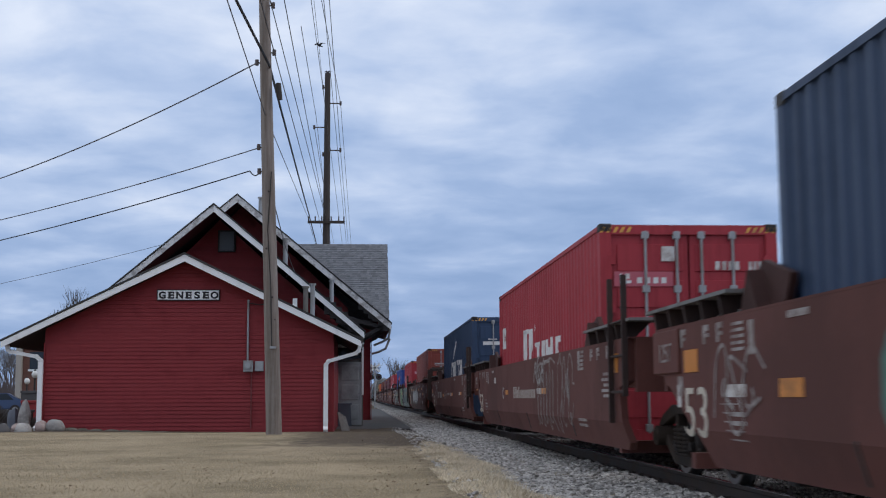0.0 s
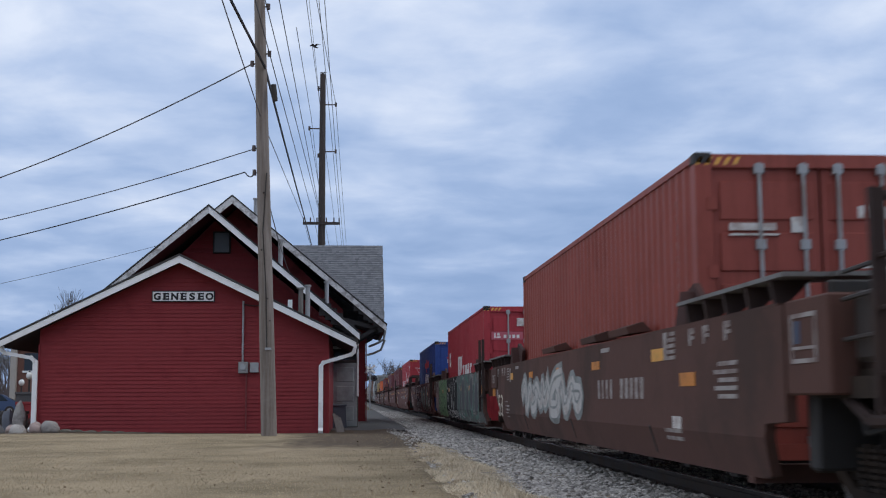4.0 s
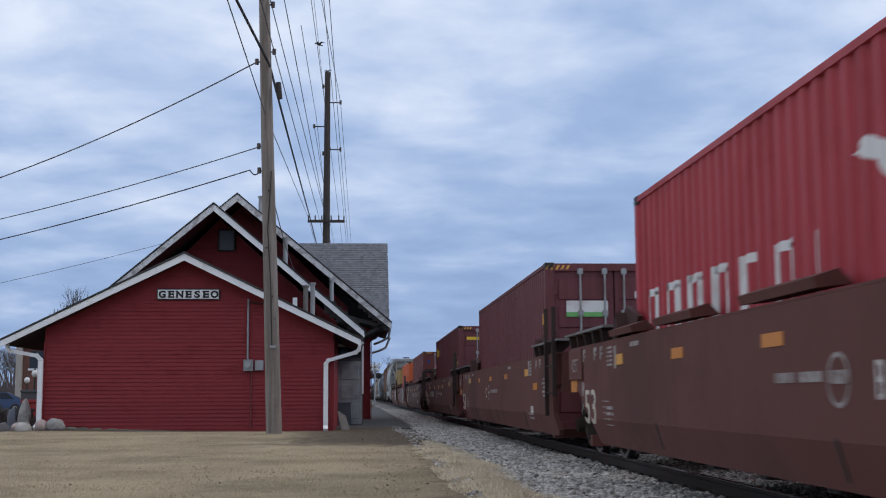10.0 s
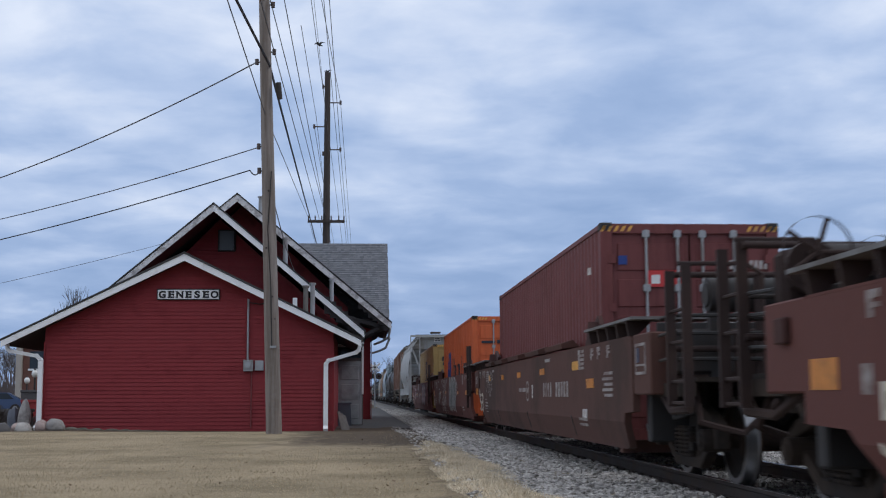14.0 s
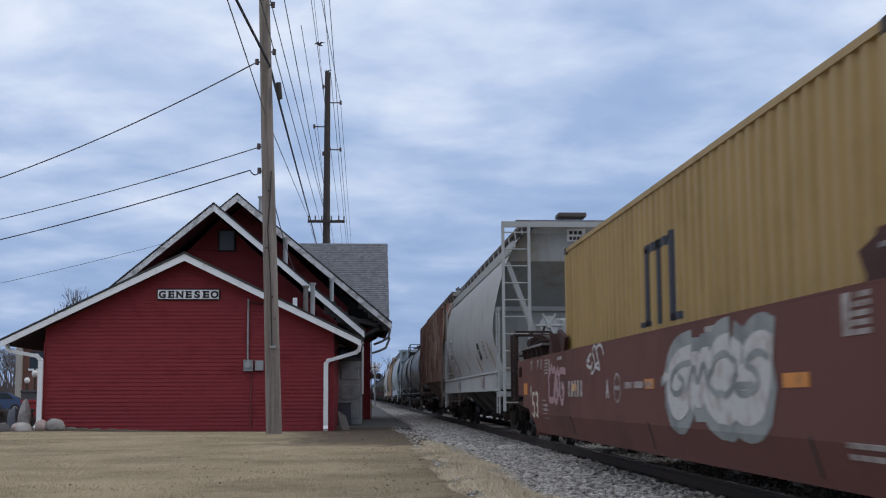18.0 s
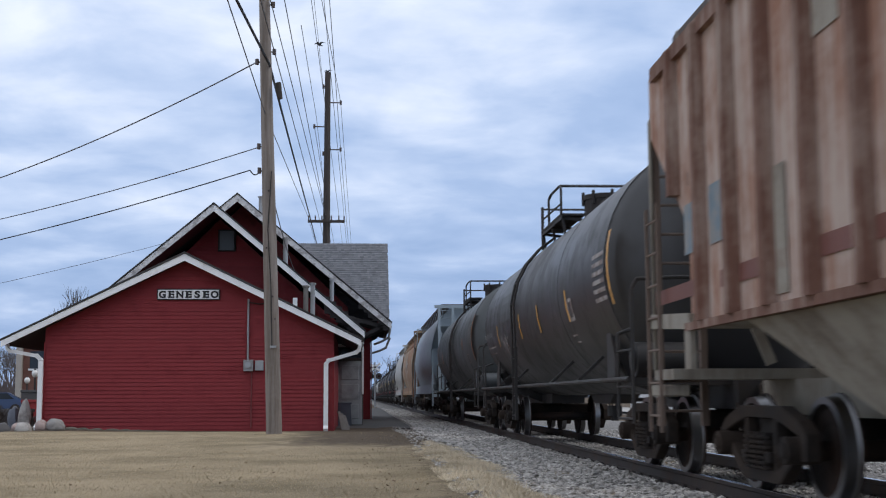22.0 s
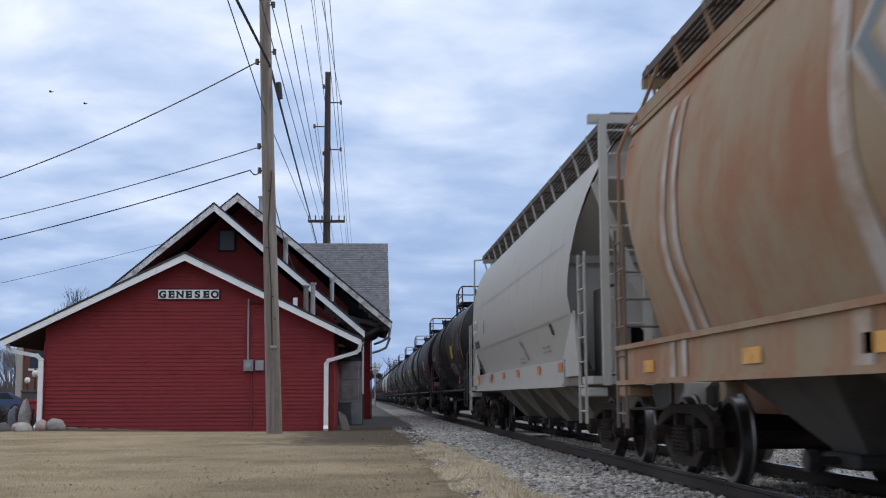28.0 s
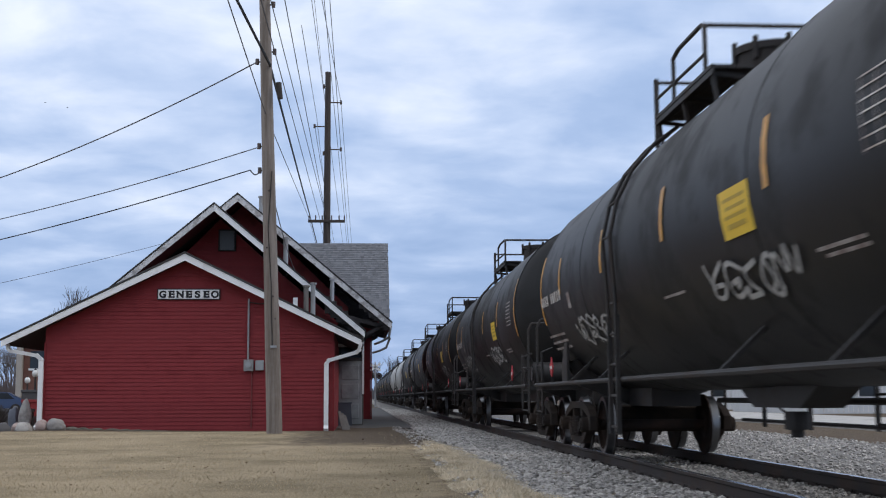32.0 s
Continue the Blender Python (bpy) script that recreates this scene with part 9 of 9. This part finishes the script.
def boulder(name, label, x, y, z, sx, sy, sz, mat, seed, taper=0.0):
    bm = bmesh.new()
    bmesh.ops.create_icosphere(bm, subdivisions=3, radius=1.0)
    for v in bm.verts:
        n = noise.noise(v.co * 1.3 + Vector((seed * 3.1, 0, 0))) * 0.22 + noise.noise(v.co * 3.1 + Vector((0, seed, 0))) * 0.07
        v.co *= 1 + n
        k = 1 - taper * max(0.0, v.co.z)
        v.co = Vector((x + v.co.x * sx * k, y + v.co.y * sy * k, z + v.co.z * sz))
    solid(name, bm, mat, label, "rock", "landscape rocks", smooth=True)


boulder("boulder", "rounded pinkish granite boulder at the depot corner", -8.61, 34.4, 0.11, 0.17, 0.18, 0.18, rock_pink, 1)
boulder("boulder", "pale rounded field boulder at the depot corner", -8.23, 34.4, 0.12, 0.25, 0.2, 0.2, rock_grey, 2)
boulder("boulder", "low pale field boulder in the grass", -8.87, 33.6, 0.07, 0.22, 0.2, 0.18, rock_grey, 3)
boulder("boulder", "dark rounded boulder in the grass", -9.36, 33.4, 0.06, 0.20, 0.2, 0.18, rock_dark, 4)
boulder("boulder", "pinkish flat boulder in the grass", -9.13, 33.9, 0.07, 0.14, 0.18, 0.15, rock_pink, 5)
boulder("standing_stone", "tall pale standing stone beside the depot", -9.53, 36.2, 0.33, 0.19, 0.14, 0.5, rock_grey, 6, 0.3)
boulder("standing_stone", "dark grey block of stone beside the depot", -10.33, 38, 0.22, 0.17, 0.2, 0.38, rock_slate, 7)
boulder("boulder", "small stone by the downspout", -9.3, 37.4, 0.22, 0.12, 0.16, 0.42, rock_slate, 8)
for k in range(8):
    boulder("edging_stone", "flat mossy edging stone along the wall base", -8.05 + k * 0.36 + 0.06 * math.sin(k * 5), 35.4, -0.01 - 0.012 * k, 0.21 + 0.05 * math.sin(k * 3), 0.12, 0.075 - 0.004 * k, rock_moss, 20 + k)


def leaning_boards():
    ob = thing("leaning_boards", "weathered grey boards leaning beside the depot corner", "boards")
    for k, (x, h, m) in enumerate(((-0.66, 0.42, wood_grey), (-0.58, 0.36, wood_grey), (-0.5, 0.3, wood_grey))):
        bm = bmesh.new()
        beam(bm, (x + 0.14, 37.2 + k * 0.1, -0.13), (x, 37.6 + k * 0.1, h), 0.09, 0.03)
        part("board", bm, m, ob)
    bm = bmesh.new()
    prism(bm, [(-0.85, -0.14), (-0.3, -0.14), (-0.34, 0.62), (-0.82, 0.62)], "y", 42.3, 42.75)
    box(bm, -0.86, -0.3, 42.27, 42.78, 0.62, 0.68, 0.01)
    solid("waste_bin", bm, paint("grey_bin", (0.10, 0.115, 0.14), rough=0.5, vary=0.15), "dark grey plastic waste bin by the door", "bin")


leaning_boards()

# ---- far surroundings ----
bark = paint("bare_branch", (0.085, 0.07, 0.062), rough=0.9, vary=0.25)


def bare_tree(x, y, height, seed, label="bare winter tree with fine branches", spread=0.5, depth=6):
    ob = thing("tree", label, "tree", "bare trees", at=pose(x, y, -0.15))
    r = random.Random(seed)
    trunk, crown = bmesh.new(), bmesh.new()
    def grow(p, d, ln, rad, lvl):
        q = p + d * ln
        rod(trunk if lvl < 2 else crown, p, q, rad, 6 if lvl < 2 else 3, rad * 0.68)
        if lvl >= depth:
            return
        for _ in range(3 if lvl < 4 else 2):
            e = (d + Vector((r.uniform(-1, 1), r.uniform(-1, 1), r.uniform(-0.25, 0.75))) * spread).normalized()
            grow(q, e, ln * r.uniform(0.62, 0.86), max(rad * 0.62, height * 0.0013), lvl + 1)
    grow(Vector((0, 0, 0)), Vector((0.03, 0, 1)).normalized(), height * 0.27, height * 0.022, 0)
    part("trunk", trunk, bark, ob)
    part("crown", crown, bark, ob)
    return ob


tree_a = bare_tree(-33.2, 124, 6.4, 1)
for k, (x, y, s) in enumerate(((-34, 112, 0.85), (-38, 122, 0.95), (-35.5, 128, 0.8), (-42, 120, 0.9), (-31.5, 118, 0.8), (-37, 135, 0.8))):
    copy_thing(tree_a, pose(x, y, -0.15, 0, 0, 70 * k))
bare_tree(-32.5, 140, 12.3, 11, "tall bare winter tree behind the depot", 0.3)
tree_b = bare_tree(7.5, 330, 11.0, 5, "far bare winter tree beside the track")
for k, (x, y) in enumerate(((1.5, 345), (12.5, 360), (16, 352), (5.0, 372), (19, 380), (-3.5, 390), (10.0, 340), (23, 395), (14, 375), (2.5, 400), (30, 420), (27, 400))):
    copy_thing(tree_b, pose(x, y, -0.15 + (k % 3) * 0.1, 0, 0, 57 * k))


def tree_line():
    """A low belt of far scrub along the horizon."""
    r = random.Random(9)
    verts, faces = [], []
    for k in range(2600):
        a = r.uniform(-1.2, 1.2)
        d = r.uniform(650, 800)
        x, y = d * math.sin(a), d * math.cos(a)
        h, w = r.uniform(3, 10), r.uniform(0.6, 2.4)
        t = r.uniform(-1, 1)
        i = len(verts)
        verts += [(x - w, y, -0.5), (x + w, y, -0.5), (x + t, y + r.uniform(-1, 1), h)]
        faces.append((i, i + 1, i + 2))
    tagged(mesh_object("far_woods", verts, faces, paint("far_woods", (0.10, 0.095, 0.10), rough=0.95, vary=0.3)), "far bare woods along the horizon", "woods", kind="stuff")


tree_line()


def far_brush():
    """Hazy bare undergrowth across the street."""
    r = random.Random(12)
    verts, faces = [], []
    for k in range(1500):
        x, y = r.uniform(-46, -28), r.uniform(112, 128)
        h, w = r.uniform(1.2, 3.6) * (1 + 0.3 * math.sin(x * 0.9)), r.uniform(0.03, 0.09)
        t = r.uniform(-0.6, 0.6)
        i = len(verts)
        verts += [(x - w, y, -0.3), (x + w, y, -0.3), (x + t, y + r.uniform(-0.5, 0.5), h)]
        faces.append((i, i + 1, i + 2))
    tagged(mesh_object("far_brush", verts, faces, paint("brown_brush", (0.13, 0.105, 0.10), rough=0.95, vary=0.3)), "bare brown undergrowth across the street", "brush", kind="stuff")


far_brush()
brick = paint("brown_brick", (0.20, 0.095, 0.07), rough=0.9, vary=0.2, grain=20, stain=(0.12, 0.06, 0.05), stain_amount=0.4)
lamp_white = paint("opal_globe", (0.75, 0.74, 0.70), rough=0.3, vary=0.05)


def shop_building():
    ob = thing("shop_building", "brown brick shop building with pale pillars", "building")
    bm = bmesh.new()
    box(bm, -25.4, -14.0, 95, 107, -0.3, 4.75)
    part("wall", bm, brick, ob)
    bm = bmesh.new()
    box(bm, -25.6, -13.8, 94.7, 107.2, 4.75, 4.95)
    part("roof", bm, shingle_dark, ob)
    for k in range(5):
        x = -25.45 + k * 2.6
        bm = bmesh.new()
        box(bm, x - 0.2, x + 0.2, 94.5, 94.95, -0.3, 4.7)
        part("pillar", bm, paint("pale_pillar", (0.42, 0.38, 0.33), rough=0.85, vary=0.2), ob, "pale stone pillar")
        bm = bmesh.new()
        box(bm, x + 0.7, x + 1.7, 94.93, 95.0, 3.1, 4.4)
        w = part("window", bm, dark_glass, ob, "dark shop window")
        bm = bmesh.new()
        box(bm, x + 0.6, x + 1.8, 94.88, 94.95, 2.95, 3.1)
        part("lintel", bm, white_paint, w)


shop_building()


def street_lamp(x, y, z):
    ob = thing("street_lamp", "black street lamp with a white globe", "street lamp", "globe street lamps", at=pose(x, y, -0.15))
    bm = bmesh.new()
    rod(bm, (0, 0, 0), (0, 0, z), 0.055, 10, 0.04)
    rod(bm, (0, 0, 0), (0, 0, 0.5), 0.11, 10, 0.07)
    part("post", bm, steel_dark, ob)
    bm = bmesh.new()
    bmesh.ops.create_uvsphere(bm, u_segments=14, v_segments=10, radius=0.155, matrix=Matrix.Translation((0, 0, z + 0.16)) @ Matrix.Diagonal((1, 1, 1.15, 1)))
    part("globe", bm, lamp_white, ob, smooth=True)
    bm = bmesh.new()
    rod(bm, (0, 0, z + 0.32), (0, 0, z + 0.42), 0.07, 10, 0.015)
    part("finial", bm, steel_dark, ob)


street_lamp(-18.36, 70, 1.85)
street_lamp(-15.38, 60, 2.02)


def parked_car(x, y, turn, mat, label, van=False):
    ob = thing("parked_car", label, "car", "parked cars", at=pose(x, y, -0.15, 0, 0, turn))
    bm = bmesh.new()
    side = [(-2.2, 0.35), (-2.25, 0.8), (-1.2, 0.98), (-0.6, 1.75), (2.1, 1.8), (2.25, 0.9), (2.2, 0.35)] if van else [(-2.2, 0.35), (-2.25, 0.72), (-1.1, 0.88), (-0.4, 1.42), (0.9, 1.45), (1.6, 0.98), (2.2, 0.9), (2.2, 0.35)]
    prism(bm, side, "y", -0.85, 0.85)
    bmesh.ops.bevel(bm, geom=bm.edges[:], offset=0.06, segments=2, affect="EDGES")
    part("body", bm, mat, ob, smooth=True)
    for s in (-1, 1):
        bm = bmesh.new()
        prism(bm, [(-0.75, 0.98), (-0.4, 1.38), (0.85, 1.4), (1.3, 1.0)], "y", min(s * 0.84, s * 0.86), max(s * 0.84, s * 0.86))
        part("side_window", bm, dark_glass, ob)
        for wx in (-1.4, 1.4):
            bm = bmesh.new()
            rod(bm, (wx, s * 0.68, 0.33), (wx, s * 0.88, 0.33), 0.33, 16)
            w = part("wheel", bm, steel_dark, ob)
            bm = bmesh.new()
            rod(bm, (wx, s * 0.87, 0.33), (wx, s * 0.9, 0.33), 0.19, 12)
            part("rim", bm, galvanised, w)


parked_car(-30.0, 104, 0, paint("white_car_paint", (0.6, 0.62, 0.65), rough=0.3, vary=0.05), "white parked car on the far street")
parked_car(-25.2, 88, 10, paint("blue_car_paint", (0.05, 0.08, 0.16), rough=0.3, vary=0.05), "dark blue parked car on the far street")
parked_car(-30.5, 88, 0, paint("silver_car_paint", (0.35, 0.36, 0.38), rough=0.3, metal=0.4, vary=0.05), "silver parked car on the far street")


def planter(x, y, z0, z1, w, mat, label):
    bm = bmesh.new()
    prism(bm, [(x - w, z0), (x + w, z0), (x + w * 0.95, z1), (x - w * 0.95, z1)], "y", y, y + 0.9)
    box(bm, x - w * 1.04, x + w * 1.04, y - 0.04, y + 0.94, z1 - 0.1, z1, 0.01)
    solid("planter", bm, mat, label, "planter")


planter(-12.0, 44, -0.15, 0.5, 0.5, rock_dark, "low dark stone planter")
planter(-13.0, 50, -0.15, 1.2, 0.34, rock_dark, "tall dark stone planter")
planter(-11.95, 46, -0.15, 0.82, 0.3, paint("red_planter", (0.35, 0.03, 0.03), vary=0.15), "red painted planter box")


def shrub(x, y, s, seed):
    r = random.Random(seed)
    bm = bmesh.new()
    for _ in range(260):
        a, b = r.uniform(0, 6.28), r.uniform(0.1, 1.5)
        e = Vector((math.cos(a) * math.cos(b), math.sin(a) * math.cos(b), math.sin(b)))
        rod(bm, (x + e.x * 0.1, y + e.y * 0.1, -0.15), (x + e.x * s * r.uniform(0.6, 1), y + e.y * s, -0.15 + e.z * s * r.uniform(0.7, 1.1)), 0.012, 3)
    solid("shrub", bm, bark, "low bare twiggy shrub", "shrub", "bare shrubs")


shrub(-10.9, 41, 0.7, 1)
shrub(-12.2, 42.5, 0.8, 2)
shrub(-11.6, 40, 0.6, 3)


def white_shed(x0, x1, y0, y1, z, label):
    ob = thing("warehouse", label, "building", "low sheds beyond the road")
    bm = bmesh.new()
    box(bm, x0, x1, y0, y1, -0.3, z)
    part("wall", bm, paint("white_metal_siding", (0.62, 0.63, 0.64), rough=0.5, vary=0.06, stain=(0.45, 0.45, 0.44), stain_amount=0.3, streak=0.7), ob)
    bm = bmesh.new()
    prism(bm, [(x0 - 0.3, z), (x1 + 0.3, z), (x1 + 0.3, z + 0.15), ((x0 + x1) / 2, z + 0.9), (x0 - 0.3, z + 0.15)], "y", y0 - 0.3, y1 + 0.3)
    part("roof", bm, galvanised, ob)
    n = int((x1 - x0) / 2.4)
    for k in range(n):
        bm = bmesh.new()
        x = x0 + 1 + k * 2.4
        box(bm, x, x + 1.0, y0 - 0.04, y0 + 0.02, 0.75, 1.65)
        w = part("window", bm, dark_glass, ob)
        bm = bmesh.new()
        for dx in (-0.06, 1.0):
            box(bm, x + dx, x + dx + 0.06, y0 - 0.06, y0, 0.7, 1.7)
        part("frame", bm, white_paint, w)
    bm = bmesh.new()
    for k in range(int((x1 - x0) / 0.3)):
        box(bm, x0 + k * 0.3, x0 + k * 0.3 + 0.05, y0 - 0.025, y0, -0.2, z)
    tagged(part("siding_rib", bm, clean_white, ob), kind="stuff")


white_shed(26, 52, 72, 86, 2.8, "long low white metal shed beyond the road")
white_shed(24, 34, 96, 110, 2.6, "white metal shed farther along the road")
white_shed(40, 70, 50, 64, 2.7, "white metal shed with windows beyond the road")


def crossing_signal(x, y):
    ob = thing("crossing_signal", "railway crossing signal with unlit black lamp heads", "signal", at=pose(x, y, -0.2))
    bm = bmesh.new()
    rod(bm, (0, 0, 0), (0, 0, 4.4), 0.07, 10)
    part("mast", bm, galvanised, ob)
    for s in (-1, 1):
        bm = bmesh.new()
        rod(bm, (s * 0.38, -0.05, 3.05), (s * 0.38, -0.09, 3.05), 0.3, 18)
        head = part("lamp_head", bm, steel_dark, ob, "round black lamp backing")
        bm = bmesh.new()
        rod(bm, (s * 0.38, -0.09, 3.05), (s * 0.38, -0.2, 3.05), 0.11, 12)
        part("lens", bm, paint("unlit_lens", (0.03, 0.008, 0.008), rough=0.25, vary=0.05), head)
    for s in (-1, 1):
        bm = bmesh.new()
        beam(bm, (-0.5, -0.08, 3.9 - s * 0.35), (0.5, -0.08, 3.9 + s * 0.35), 0.02, 0.2)
        part("crossbuck", bm, clean_white, ob)


crossing_signal(1.35, 120)


def motions():
    for ob, center in movers:
        walk(ob, [(t, pose(TRACK_X, center - SPEED * t, 0)) for t in (0.0, 32.0)])
    # birds: one leaves the wire, two leave the pole and circle away
    flights = (((0.0, -1.63, 46.6, 14.34), (24.8, -1.63, 46.6, 14.34), (25.0, -2.14, 47.0, 14.58), (25.4, -4.18, 48.0, 15.65), (26.0, -7.92, 50.0, 18.57), (32.0, -40.0, 90.0, 40.0)),
               ((0.0, -1.84, 66.05, 18.45), (24.8, -1.84, 66.05, 18.45), (25.0, -2.14, 66.0, 18.53), (25.4, -3.39, 66.0, 17.98), (26.4, -10.69, 75.0, 19.03), (27.5, -18.56, 85.0, 20.47), (27.8, -20.6, 92.0, 22.64), (28.1, -21.59, 97.0, 23.78), (28.5, -23.28, 110.0, 26.4), (32.0, -50.0, 210.0, 50.0)),
               ((0.0, -2.09, 44.0, 17.24), (24.75, -2.09, 44.0, 17.24), (25.0, -2.48, 47.0, 15.03), (25.4, -3.13, 52.0, 14.12), (26.4, -10.16, 65.0, 17.06), (27.5, -20.03, 80.0, 20.64), (27.8, -22.39, 88.0, 22.78), (28.1, -23.56, 95.0, 24.13), (28.5, -24.88, 110.0, 26.9), (32.0, -55.0, 215.0, 52.0)))
    for ob, rows in zip(birds, flights):
        walk(ob, [(t, pose(x, y, z, 0, 0, -25 if t > 24.9 else 60)) for t, x, y, z in rows])
    turn = math.degrees(SPEED / WHEEL_R / FPS)
    walk(wheelsets[0], [(k / FPS, pose(0, 0, 0, turn * k)) for k in range(32 * FPS + 1)])
    keys = wheelsets[0].animation_data
    for w in wheelsets[1:]:
        w.rotation_mode = "QUATERNION"
        d = w.animation_data_create()
        d.action, d.action_slot = keys.action, keys.action_slot


motions()
